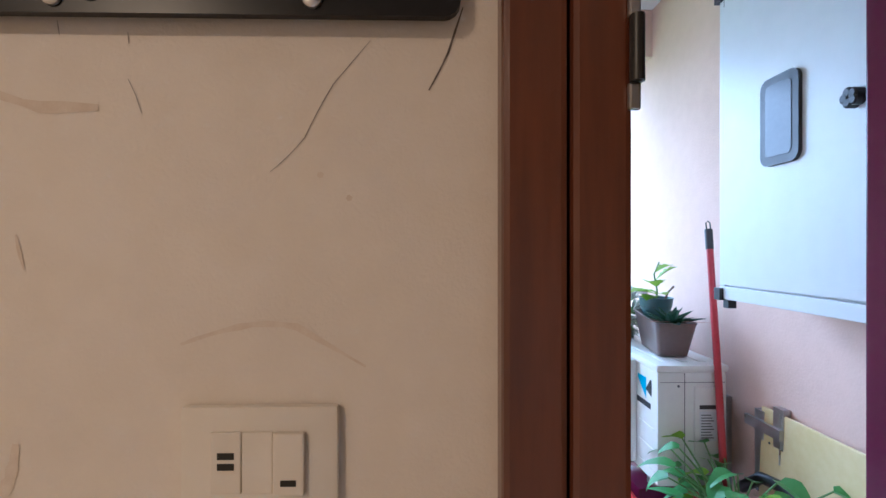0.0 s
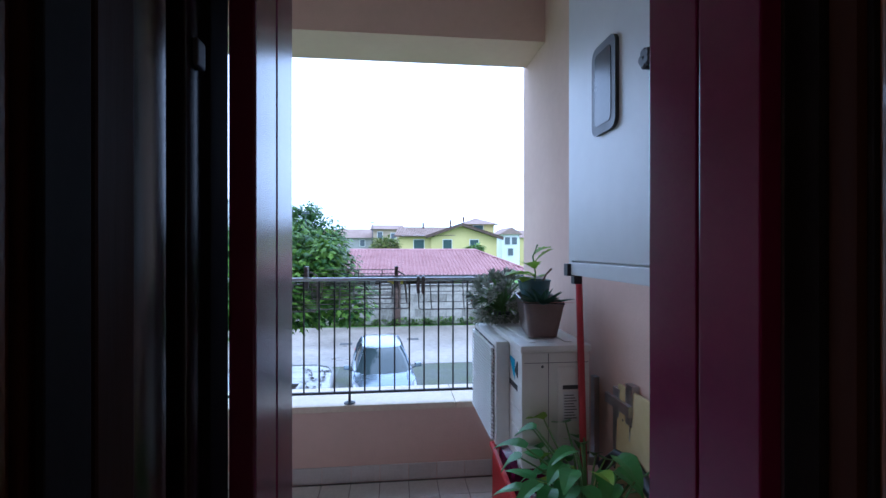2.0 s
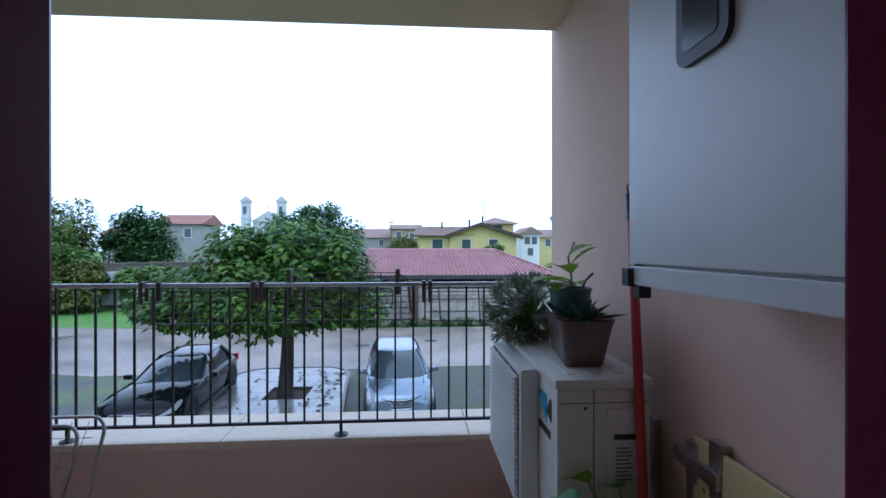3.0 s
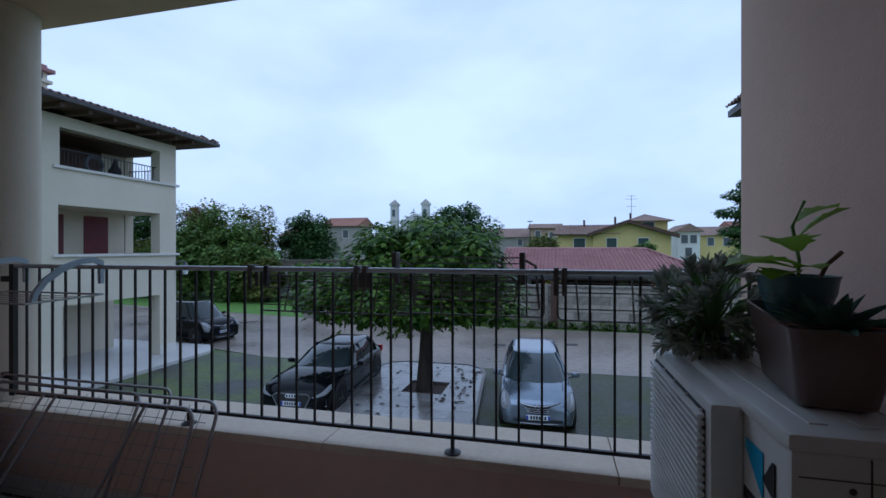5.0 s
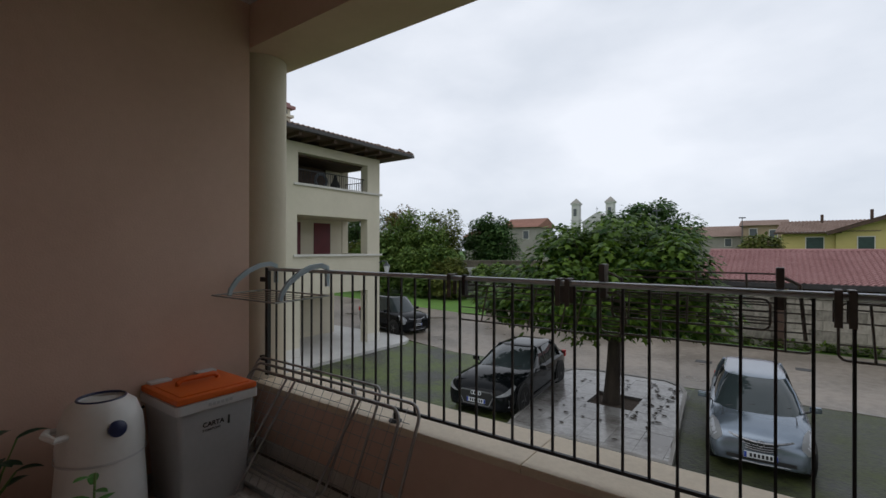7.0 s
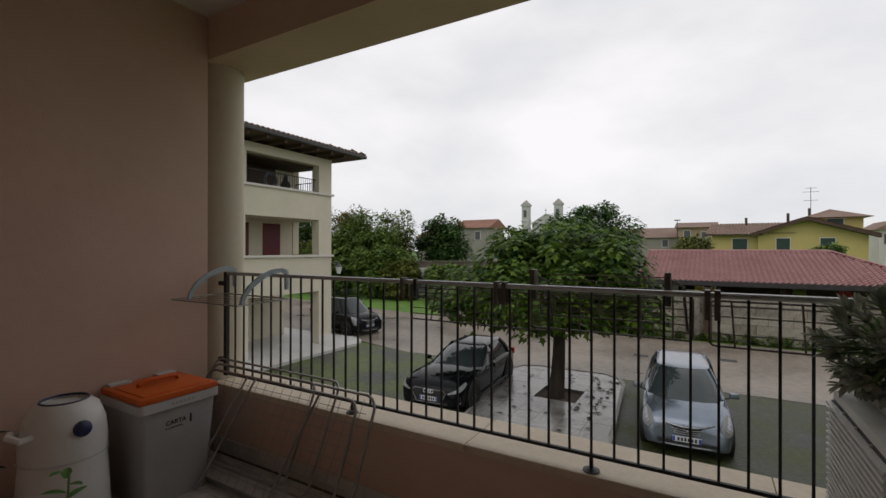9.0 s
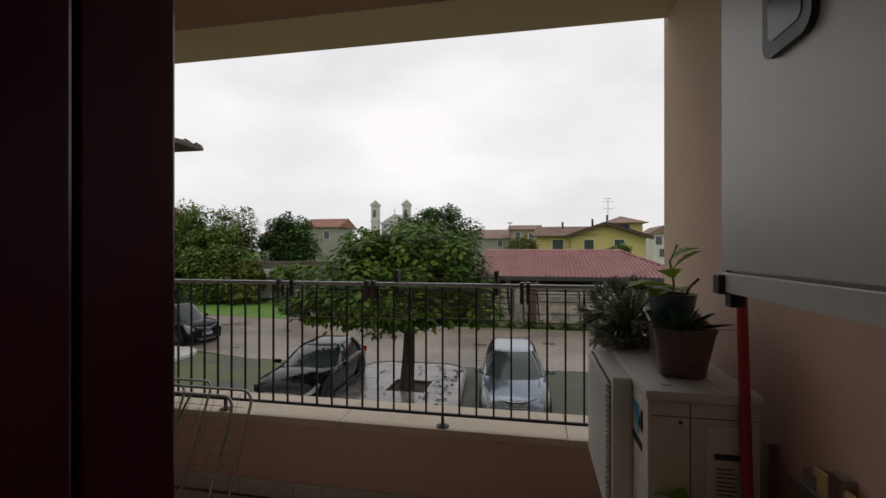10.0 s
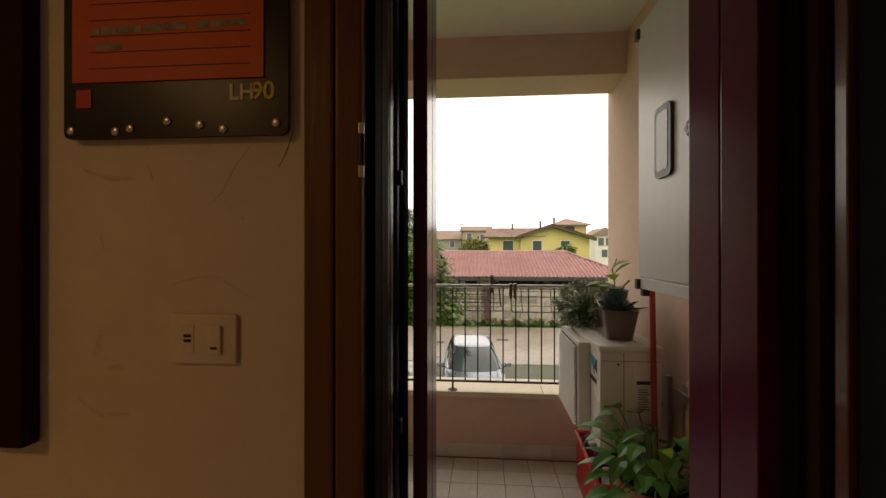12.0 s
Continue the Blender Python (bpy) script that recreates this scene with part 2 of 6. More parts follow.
M_WINDOWGR = surf("dark_green_shutter", (0.014, 0.035, 0.030), (0.025, 0.055, 0.045), 3, 0.5)
M_BARK = surf("dark_wet_bark", (0.025, 0.018, 0.013), (0.065, 0.05, 0.037), 6, 0.9, bump=0.9, bump_scale=30, stretch=(1, 1, 0.25), dist=0.03)
M_LEAF = leafy("lobed_tree_leaf", (0.016, 0.050, 0.008), (0.125, 0.205, 0.022), 0.4, 0.3, 0.2)
M_LEAFDARK = leafy("dark_tree_leaf", (0.028, 0.075, 0.022), (0.105, 0.18, 0.048), 0.55)
M_LEAFMID = leafy("hedge_leaf", (0.055, 0.115, 0.024), (0.19, 0.27, 0.055), 0.55)
M_LEAFOLIVE = leafy("olive_tree_leaf", (0.07, 0.10, 0.022), (0.22, 0.24, 0.055), 0.55)
M_LEAFRUST = leafy("rusty_tree_leaf", (0.08, 0.075, 0.02), (0.24, 0.16, 0.045), 0.55)
M_SUCC = leafy("grey_green_succulent", (0.20, 0.235, 0.18), (0.52, 0.53, 0.44), 0.35, 0.2)
M_ALOE = leafy("dark_aloe_leaf", (0.03, 0.075, 0.045), (0.06, 0.12, 0.075), 0.4, 0.1)
M_LIME = leafy("lime_green_leaf", (0.20, 0.34, 0.03), (0.34, 0.50, 0.06), 0.4, 0.4)
M_CALLA = leafy("glossy_arum_leaf", (0.07, 0.22, 0.06), (0.17, 0.38, 0.11), 0.28)
M_STEM = surf("green_stem", (0.10, 0.20, 0.05), (0.16, 0.28, 0.08), 9, 0.5)
M_WOODSTEM = surf("brown_stem", (0.10, 0.07, 0.045), (0.16, 0.11, 0.07), 9, 0.8)
M_CARBLACK = surf("black_car_paint", (0.003, 0.004, 0.005), (0.005, 0.006, 0.007), 3, 0.06, spec=0.14, rough_var=0.02)
M_CARBLUE = surf("pale_blue_silver_paint", (0.175, 0.21, 0.255), (0.21, 0.25, 0.30), 3, 0.24, metal=0.65, coat=0.3, rough_var=0.05)
M_CARGLASS = glassy("car_glass", (0.036, 0.048, 0.05), 0.02)
M_TYRE = surf("tyre_rubber", (0.010, 0.010, 0.010), (0.02, 0.02, 0.02), 20, 0.8)
M_RIM = surf("alloy_rim", (0.25, 0.25, 0.26), (0.35, 0.35, 0.36), 9, 0.3, metal=0.9)
M_BLACKRIM = surf("black_alloy_rim", (0.02, 0.02, 0.02), (0.04, 0.04, 0.04), 9, 0.3)
M_LAMPGL = glassy("headlamp_lens", (0.42, 0.43, 0.44), 0.04)
M_LED = glassy("pale_lamp_unit", (0.75, 0.77, 0.80), 0.15)
M_PLATEW = surf("white_number_plate", (0.60, 0.62, 0.64), (0.66, 0.68, 0.70), 9, 0.4)
M_PLATEB = surf("blue_plate_band", (0.02, 0.05, 0.30), (0.03, 0.07, 0.36), 9, 0.4)
M_FARSTONE = surf("pale_church_stone", (0.44, 0.43, 0.42), (0.52, 0.51, 0.50), 0.2, 0.9)
M_DRAIN = surf("iron_drain_grate", (0.03, 0.03, 0.03), (0.06, 0.06, 0.06), 9, 0.6)


# ---- building helpers ----
def box(bm, x0, x1, y0, y1, z0, z1, m=None, bevel=0.0):
    g = bmesh.ops.create_cube(bm, size=1.0)["verts"]
    t = Matrix.Translation(((x0 + x1) / 2, (y0 + y1) / 2, (z0 + z1) / 2)) @ Matrix.Diagonal((abs(x1 - x0), abs(y1 - y0), abs(z1 - z0), 1))
    bmesh.ops.transform(bm, matrix=(m @ t) if m else t, verts=g)
    if bevel:
        edges = list({e for v in g for e in v.link_edges})
        bmesh.ops.bevel(bm, geom=edges, offset=bevel, segments=2, affect="EDGES", profile=0.6)
    return bm


def boxes(*rows, bevel=0.0):
    bm = bmesh.new()
    for r in rows:
        box(bm, *r, bevel=bevel)
    return bm


def tube(bm, pts, r, sides=8, close=False, r_end=None):
    """A round tube along pts."""
    pts = [Vector(p) for p in pts]
    n = len(pts)
    rings = []
    up = Vector((0, 0, 1))
    for i, p in enumerate(pts):
        a = pts[(i - 1) % n] if (close or i > 0) else p
        b = pts[(i + 1) % n] if (close or i < n - 1) else p
        d = (b - a).normalized()
        ref = up if abs(d.z) < 0.95 else Vector((1, 0, 0))
        s = d.cross(ref).normalized()
        u = s.cross(d)
        rr = r if r_end is None else r + (r_end - r) * i / (n - 1)
        rings.append([bm.verts.new(p + (s * math.cos(2 * math.pi * k / sides) + u * math.sin(2 * math.pi * k / sides)) * rr) for k in range(sides)])
    for i in range(n if close else n - 1):
        a, b = rings[i], rings[(i + 1) % n]
        for k in range(sides):
            bm.faces.new((a[k], a[(k + 1) % sides], b[(k + 1) % sides], b[k]))
    if not close:
        bm.faces.new(rings[0])
        bm.faces.new(rings[-1][::-1])
    return bm


def lathe(bm, prof, sides=24, m=None, cap=True):
    """Turned shape from (radius, z) rows."""
    rings = []
    for r, z in prof:
        ring = []
        for k in range(sides):
            p = Vector((r * math.cos(2 * math.pi * k / sides), r * math.sin(2 * math.pi * k / sides), z))
            ring.append(bm.verts.new(m @ p if m else p))
        rings.append(ring)
    for a, b in zip(rings, rings[1:]):
        for k in range(sides):
            bm.faces.new((a[k], a[(k + 1) % sides], b[(k + 1) % sides], b[k]))
    if cap:
        bm.faces.new(rings[0][::-1])
        bm.faces.new(rings[-1])
    return bm


def to_mesh(name, bm, material, smooth=False):
    bmesh.ops.recalc_face_normals(bm, faces=bm.faces)
    me = bpy.data.meshes.new(name)
    bm.to_mesh(me)
    bm.free()
    me.materials.append(material)
    if smooth:
        me.shade_smooth()
        me.set_sharp_from_angle(angle=radians(38))
    return me


def part(name, bm, material, parent=None, label="", smooth=False):
    ob = new(name, to_mesh(name, bm, material, smooth))
    ob.parent = parent
    if label:
        tagged(ob, label=label)
    return ob


GROUPS = {"garden_tree": "trees round the lane", "street_lamp": "street lamps", "wire_dryer": "wire dryers on the railing", "grey_house": "distant houses", "beige_house": "distant houses", "white_house": "distant houses", "pale_house": "distant houses"}


def thing(name, label, category, at=(0, 0, 0), rz=0.0, group="", kind=""):
    group = group or GROUPS.get(name, "")
    ob = new(name)
    ob.empty_display_size = 0.1
    ob.matrix_world = pose(*at, 0, 0, rz)
    return tagged(ob, label, category, group, kind)


def single(name, bm, material, label, category, smooth=False, group="", kind=""):
    ob = part(name, bm, material, smooth=smooth)
    return tagged(ob, label, category, group, kind)


def structure(name, bm, material, label="", category="", smooth=False):
    return tagged(part(name, bm, material, smooth=smooth), label, category or name.split("_")[0], kind="structure")


def lettering(text, size, material, parent, m, name="lettering", extrude=0.0005, bold=0.0):
    cu = bpy.data.curves.new(name, "FONT")
    cu.body, cu.size, cu.extrude, cu.offset = text, size, extrude, bold
    tmp = new(name, cu)
    bpy.context.view_layer.update()
    me = bpy.data.meshes.new_from_object(tmp.evaluated_get(bpy.context.evaluated_depsgraph_get()))
    bpy.data.objects.remove(tmp)
    me.materials.clear()
    me.materials.append(material)
    ob = new(name, me)
    ob.parent = parent
    ob.matrix_local = m
    return ob


def poly(bm, pts, m=None):
    bm.faces.new([bm.verts.new(m @ Vector(p) if m else Vector(p)) for p in pts])


def prism(bm, outline, z0, z1):
    """Upright prism over a plan outline of (x, y)."""
    a = [bm.verts.new((x, y, z0)) for x, y in outline]
    b = [bm.verts.new((x, y, z1)) for x, y in outline]
    n = len(a)
    for i in range(n):
        bm.faces.new((a[i], a[(i + 1) % n], b[(i + 1) % n], b[i]))
    bm.faces.new(a[::-1])
    bm.faces.new(b)
    return bm


def rounded(x0, x1, y0, y1, r, seg=4):
    out = []
    for cx, cy, a0 in ((x1 - r, y1 - r, 0), (x0 + r, y1 - r, 90), (x0 + r, y0 + r, 180), (x1 - r, y0 + r, 270)):
        for k in range(seg + 1):
            a = radians(a0 + 90 * k / seg)
            out.append((cx + r * math.cos(a), cy + r * math.sin(a)))
    return out


# ---- structure: room and balcony ----
G = -2.85  # yard level below the balcony floor
structure("floor_inside", boxes((-2.6, 2.6, -3.2, 0.54, -0.1, 0.10)), M_TILE, "pale tiled floor of the room", "floor")
structure("ceiling_inside", boxes((-2.6, 2.6, -3.2, 0.54, 2.80, 2.95)), M_CEIL, "white painted room ceiling", "ceiling")
wall_door = structure("wall_door", boxes((-2.6, 0.19, 0.535, 1.08, 0.0, 2.94), (1.335, 2.6, 0.535, 1.08, 0.0, 2.94), (0.20, 1.30, 0.535, 1.08, 2.32, 2.94)), M_WALL_IN, "scuffed warm white wall around the balcony door", "wall")
structure("wall_facade", boxes((-2.6, 0.185, 1.08, 1.10, -0.2, 2.94), (1.24, 1.80, 1.08, 1.10, -0.2, 2.94), (0.20, 1.24, 1.08, 1.10, 2.32, 2.94)), M_PLASTER, "pink beige plastered house wall", "wall")
structure("wall_back", boxes((-2.6, 2.6, -3.35, -3.2, 0.0, 2.9)), M_WALL_IN, "plain room wall", "wall")
structure("wall_room_left", boxes((-2.75, -2.6, -3.35, 1.08, 0.0, 2.9)), M_WALL_IN, "plain room wall", "wall")
structure("wall_room_right", boxes((2.6, 2.75, -3.35, 1.08, 0.0, 2.9)), M_WALL_IN, "plain room wall", "wall")
structure("wall_balcony_left", boxes((-2.56, -2.245, 1.10, 2.87, -0.2, 2.94)), M_PLASTER, "pink beige plastered balcony side wall", "wall")
structure("wall_balcony_right", boxes((1.45, 1.80, 1.10, 3.33, -0.2, 2.94)), M_PLASTER, "pink beige plastered balcony side wall", "wall")
structure("ceiling_balcony", boxes((-2.75, 1.85, 1.08, 3.30, 2.94, 3.10)), M_CEIL, "pale painted balcony ceiling", "ceiling")
structure("beam", boxes((-2.62, 1.45, 2.872, 3.27, 2.655, 2.94)), M_PLASTER, "pink beige plastered beam over the balcony opening", "beam")
structure("column", lathe(bmesh.new(), [(0.165, -0.2), (0.165, 2.653)], 40, Matrix.Translation((-2.385, 3.045, 0))), M_CREAM, "round cream plastered column at the balcony corner", "column", smooth=True)
structure("parapet", boxes((-2.56, 1.45, 2.925, 3.235, -0.25, 0.42)), M_PLASTER, "low pink beige plastered balcony parapet", "parapet")
balcony_floor = structure("floor_balcony", boxes((-2.56, 1.45, 1.10, 2.93, -0.25, -0.006)), M_GROUT, "pale grey tiled balcony floor with dark joints", "floor")
structure("wall_below", boxes((-2.6, 2.75, 0.9, 3.235, -2.9, -0.25)), M_PLASTER, "plain house wall under the balcony", "wall")
structure("roof_slab", boxes((-2.8, 2.8, -3.4, 3.29, 3.1, 3.3)), M_CEIL, "plain storey slab above", "slab")

# coping slabs, each with a rounded nose
coping = thing("coping", "cream stone coping slabs on the parapet", "coping", kind="structure")
for x0, x1 in ((-2.245, -1.50), (-1.497, -0.30), (-0.297, 0.90), (0.903, 1.45)):
    part("coping_slab", box(bmesh.new(), x0, x1, 2.902, 3.262, 0.424, 0.462, bevel=0.005), M_COPING, coping)

# ---- balcony door: casings, frame, lining ----
door = thing("door_1", "open balcony door in varnished brown wood with burgundy outer frame", "door", kind="structure")
for x0, x1 in ((0.165, 0.219), (0.222, 0.272)):
    part("casing_board", box(bmesh.new(), x0, x1, 0.503, 0.536, 0.10, 2.45, bevel=0.006), M_WOOD, door, "varnished brown wooden casing board")
part("casing_head", box(bmesh.new(), 0.165, 1.40, 0.503, 0.5355, 2.452, 2.56, bevel=0.006), M_WOOD, door, "varnished brown wooden casing board")
# right casing: same brown wood, its shaded side put into a darker colour
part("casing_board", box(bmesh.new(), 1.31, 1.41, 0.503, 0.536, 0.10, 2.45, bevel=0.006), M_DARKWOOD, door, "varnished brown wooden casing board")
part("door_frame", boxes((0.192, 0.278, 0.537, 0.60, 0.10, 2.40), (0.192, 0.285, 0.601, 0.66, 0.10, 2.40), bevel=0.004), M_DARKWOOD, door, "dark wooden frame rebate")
part("gasket", boxes((0.279, 0.285, 0.545, 0.597, 0.10, 2.40), bevel=0.002), M_GASKET, door, "black rubber gasket")
part("sash_edge", box(bmesh.new(), 0.192, 0.283, 0.662, 0.728, 0.031, 2.40, bevel=0.008), M_SASH, door, "glossy dark sash edge", smooth=True)
part("sash_edge", box(bmesh.new(), 0.192, 0.281, 0.776, 0.826, 0.031, 2.40, bevel=0.006), M_SASH, door, "glossy dark sash edge", smooth=True)
part("shutter_track", boxes((0.192, 0.255, 0.729, 0.775, 0.031, 2.40), (0.192, 0.2885, 0.828, 0.895, 0.031, 2.40), bevel=0.002), M_GASKET, door, "black shutter track")
for z in (1.02, 1.62):
    part("keeper", boxes((0.2815, 0.2885, 0.79, 0.815, z, z + 0.035), bevel=0.003), M_BLACKPL, door, "black shutter keeper")
for y0, y1 in ((0.832, 0.941), (0.945, 1.055)):
    part("lining_board", box(bmesh.new(), 0.310, 0.346, y0, y1, 0.031, 2.40, bevel=0.004), M_RED, door, "burgundy painted lining board")
ang = math.degrees(math.atan2(1.165 - 1.103, 1.155 - 0.914))
mr = pose(1.165, 0.914, 0, 0, 0, ang)
for a, b in ((0.0, 0.123), (0.127, 0.249)):
    part("lining_board", box(bmesh.new(), 0.0, 0.055, a, b, 0.0, 2.40, m=mr, bevel=0.004), M_RED, door, "burgundy painted lining board")
part("frame_post", boxes((1.225, 1.334, 0.864, 0.93, 0.10, 2.40)), M_GASKET, door, "black frame rebate")
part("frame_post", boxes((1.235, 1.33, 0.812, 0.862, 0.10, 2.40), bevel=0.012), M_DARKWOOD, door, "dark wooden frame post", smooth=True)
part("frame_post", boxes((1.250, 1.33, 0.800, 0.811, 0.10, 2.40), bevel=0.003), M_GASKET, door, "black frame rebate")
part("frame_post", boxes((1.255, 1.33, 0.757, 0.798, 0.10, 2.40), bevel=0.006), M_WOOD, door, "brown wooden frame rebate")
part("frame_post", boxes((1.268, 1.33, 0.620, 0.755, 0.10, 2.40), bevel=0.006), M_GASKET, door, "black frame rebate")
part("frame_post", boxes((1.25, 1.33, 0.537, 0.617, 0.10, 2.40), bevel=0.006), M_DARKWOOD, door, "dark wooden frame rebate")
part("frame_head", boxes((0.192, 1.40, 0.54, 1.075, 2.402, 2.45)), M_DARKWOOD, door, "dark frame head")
part("threshold", boxes((0.192, 1.30, 0.54, 1.12, -0.004, 0.03), bevel=0.004), M_COPING, door, "pale stone threshold")
hinge = part("hinge", boxes((0.266, 0.276, 0.497, 0.5025, 1.590, 1.612), (0.266, 0.276, 0.497, 0.5025, 1.665, 1.686), bevel=0.002), M_ALU, door, "steel hinge knuckle")
part("hinge_pin", lathe(bmesh.new(), [(0.006, 1.612), (0.006, 1.665)], 12, Matrix.Translation((0.272, 0.496, 0))), M_BLACKPL, hinge, "black hinge pin", smooth=True)
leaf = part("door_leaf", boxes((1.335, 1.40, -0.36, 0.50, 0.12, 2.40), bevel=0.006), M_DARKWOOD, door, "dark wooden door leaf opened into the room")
lh = part("door_handle", boxes((1.318, 1.334, 0.40, 0.44, 1.20, 1.36), bevel=0.004), M_ALU, leaf, "steel lever handle")
part("carry_loop", tube(bmesh.new(), [(1.325, 0.42, 1.29), (1.285, 0.42, 1.29), (1.28, 0.40, 1.29), (1.28, 0.31, 1.285)], 0.008), M_ALU, leaf, "steel lever")

# window casing on the indoor wall
win_in = thing("window_1", "dark brown wooden window casing on the indoor wall", "window", kind="structure")
part("casing_board", box(bmesh.new(), -0.47, -0.375, 0.497, 0.534, 1.09, 2.4, bevel=0.006), M_DARKWOOD, win_in)
part("casing_board", box(bmesh.new(), -1.35, -0.4705, 0.499, 0.534, 1.09, 1.18, bevel=0.006), M_DARKWOOD, win_in)
part("window_sash", box(bmesh.new(), -1.35, -0.4705, 0.515, 0.534, 1.182, 2.4, bevel=0.004), M_DARKWOOD, win_in)

# room lamp, out of sight above
lamp = thing("ceiling_lamp", "round white ceiling lamp giving warm light", "lamp", at=(-1.3, -1.5, 2.8))
part("base", lathe(bmesh.new(), [(0.09, -0.001), (0.10, -0.05), (0.17, -0.10), (0.18, -0.16)], 24), M_WHITEPL, lamp, smooth=True)

# ---- indoor wall things ----
plate = thing("wall_switch", "ivory three-module switch plate with USB socket", "switch", at=(-0.039, 0.535, 1.297))
part("cover_plate", box(bmesh.new(), -0.067, 0.067, -0.010, 0.0, -0.047, 0.047, bevel=0.005), M_PLATE, plate, smooth=True)
usb = part("usb_module", box(bmesh.new(), -0.040, -0.0145, -0.0125, -0.009, -0.026, 0.026, bevel=0.001), M_PLATE, plate)
for z in (-0.003, 0.006):
    part("socket", box(bmesh.new(), -0.034, -0.020, -0.0130, -0.0118, z - 0.0028, z + 0.0028), M_PRINT, usb, "dark USB slot")
part("blank_module", box(bmesh.new(), -0.0135, 0.012, -0.0125, -0.009, -0.026, 0.026, bevel=0.001), M_PLATE, plate)
rocker = part("rocker", box(bmesh.new(), 0.013, 0.0395, -0.016, -0.009, -0.027, 0.026, bevel=0.002), M_PLATE, plate, "ivory rocker switch")
part("indicator", box(bmesh.new(), 0.020, 0.033, -0.0167, -0.0158, -0.018, -0.013), M_PRINT, rocker, "dark indicator slot")

board = thing("memo_board", "black hanging panel with an orange-red note sheet", "board", at=(-0.088, 0.535, 1.672))
part("panel", prism(bmesh.new(), rounded(-0.22, 0.22, 0.0, 0.42, 0.014), 0, 0.008), M_BOARDBLK, board).matrix_local = pose(0, -0.012, 0, 90, 0, 0)
note = part("note_sheet", box(bmesh.new(), -0.20, 0.175, -0.0235, -0.0205, 0.105, 0.41), M_NOTE, board, "orange-red ruled paper")
for k in range(7):
    part("ruled_line", box(bmesh.new(), -0.165, 0.15, -0.0243, -0.0237, 0.130 + 0.030 * k, 0.1312 + 0.030 * k), M_PRINT, note)
for k, (x0, x1) in enumerate(((-0.16, -0.145), (-0.14, -0.11), (-0.105, -0.06), (-0.055, -0.02), (-0.015, 0.03), (0.045, 0.07), (0.075, 0.11), (0.115, 0.14))):
    part("scrawl", box(bmesh.new(), x0, x1, -0.0243, -0.0237, 0.193 + 0.001 * k, 0.206 + 0.001 * k), M_SCRIB, note, "unreadable pencil writing")
part("scrawl", box(bmesh.new(), -0.15, -0.10, -0.0243, -0.0237, 0.165, 0.176), M_SCRIB, note, "unreadable pencil writing")
lettering("LH", 0.040, M_WHITEPR, board, pose(0.108, -0.0212, 0.066, 90, 0, 0), bold=0.0009)
lettering("90", 0.044, M_YELLOWPR, board, pose(0.151, -0.0212, 0.066, 90, 0, 0), bold=0.0009)
part("red_badge", box(bmesh.new(), -0.193, -0.163, -0.0222, -0.0205, 0.058, 0.092), M_REDPL, board, "small red square badge")
for x, z in ((-0.205, 0.016), (-0.115, 0.013), (-0.085, 0.018), (-0.012, 0.030), (0.052, 0.022), (0.097, 0.013), (0.198, 0.022)):
    part("rivet", lathe(bmesh.new(), [(0.0085, 0.0), (0.008, 0.002), (0.005, 0.0035)], 14, pose(x, -0.0205, z, 90, 0, 0)), M_ALU, board, smooth=True)

# pencil and crayon marks on the indoor wall
marks = thing("wall_scribbles", "child's pencil strokes and crayon smears on the wall", "scribble", at=(0, 0.535, 0))


def stroke(pts, w, material, label):
    bm = bmesh.new()
    pts = [Vector((x, -0.0005, z)) for x, z in pts]
    fine = []
    for a, b, c in zip(pts, pts[1:], pts[2:] + [pts[-1] * 2 - pts[-2]]):
        for k in range(4):
            fine.append(a.lerp(b, k / 4) + (b - (a + c) / 2) * (k / 4) * (1 - k / 4) * 0.6)
    fine.append(pts[-1])
    rows = []
    for i, p in enumerate(fine):
        d = (fine[min(i + 1, len(fine) - 1)] - fine[max(i - 1, 0)]).normalized()
        s = Vector((-d.z, 0, d.x)) * w * (0.35 + 0.65 * math.sin(math.pi * (i + 0.4) / len(fine))) * random.uniform(0.6, 1.2)
        rows.append((bm.verts.new(p - s), bm.verts.new(p + s)))
    for (a, b), (c, d) in zip(rows, rows[1:]):
        bm.faces.new((a, b, d, c))
    ob = part("stroke", bm, material, marks, label)
    return ob


for pts in (((0.105, 1.617), (0.122, 1.65), (0.135, 1.69)), ((-0.033, 1.545), (-0.003, 1.575), (0.022, 1.622), (0.054, 1.66)), ((-0.155, 1.625), (-0.148, 1.61), (-0.143, 1.595)), ((-0.155, 1.665), (-0.154, 1.655)), ((-0.215, 1.675), (-0.213, 1.662))):
    stroke(pts, 0.0011 if pts[0][0] > 0.1 else 0.0005, M_PENCIL if pts[0][0] > 0.1 else M_SCRIB, "pencil stroke")
for pts, w in ((((-0.11, 1.395), (-0.06, 1.41), (-0.01, 1.41), (0.05, 1.375)), 0.003), (((-0.30, 1.18), (-0.25, 1.145), (-0.19, 1.15)), 0.004), (((-0.25, 1.49), (-0.247, 1.475), (-0.243, 1.46)), 0.002),
               (((-0.29, 1.62), (-0.23, 1.60), (-0.18, 1.60)), 0.005), (((-0.25, 1.31), (-0.255, 1.28), (-0.265, 1.26)), 0.006), (((-0.24, 1.235), (-0.21, 1.238), (-0.20, 1.235)), 0.006), (((0.01, 1.545), (0.011, 1.54)), 0.003), (((0.035, 1.525), (0.036, 1.52)), 0.003)):
    stroke(pts, w, M_SMEAR, "faint crayon smear")

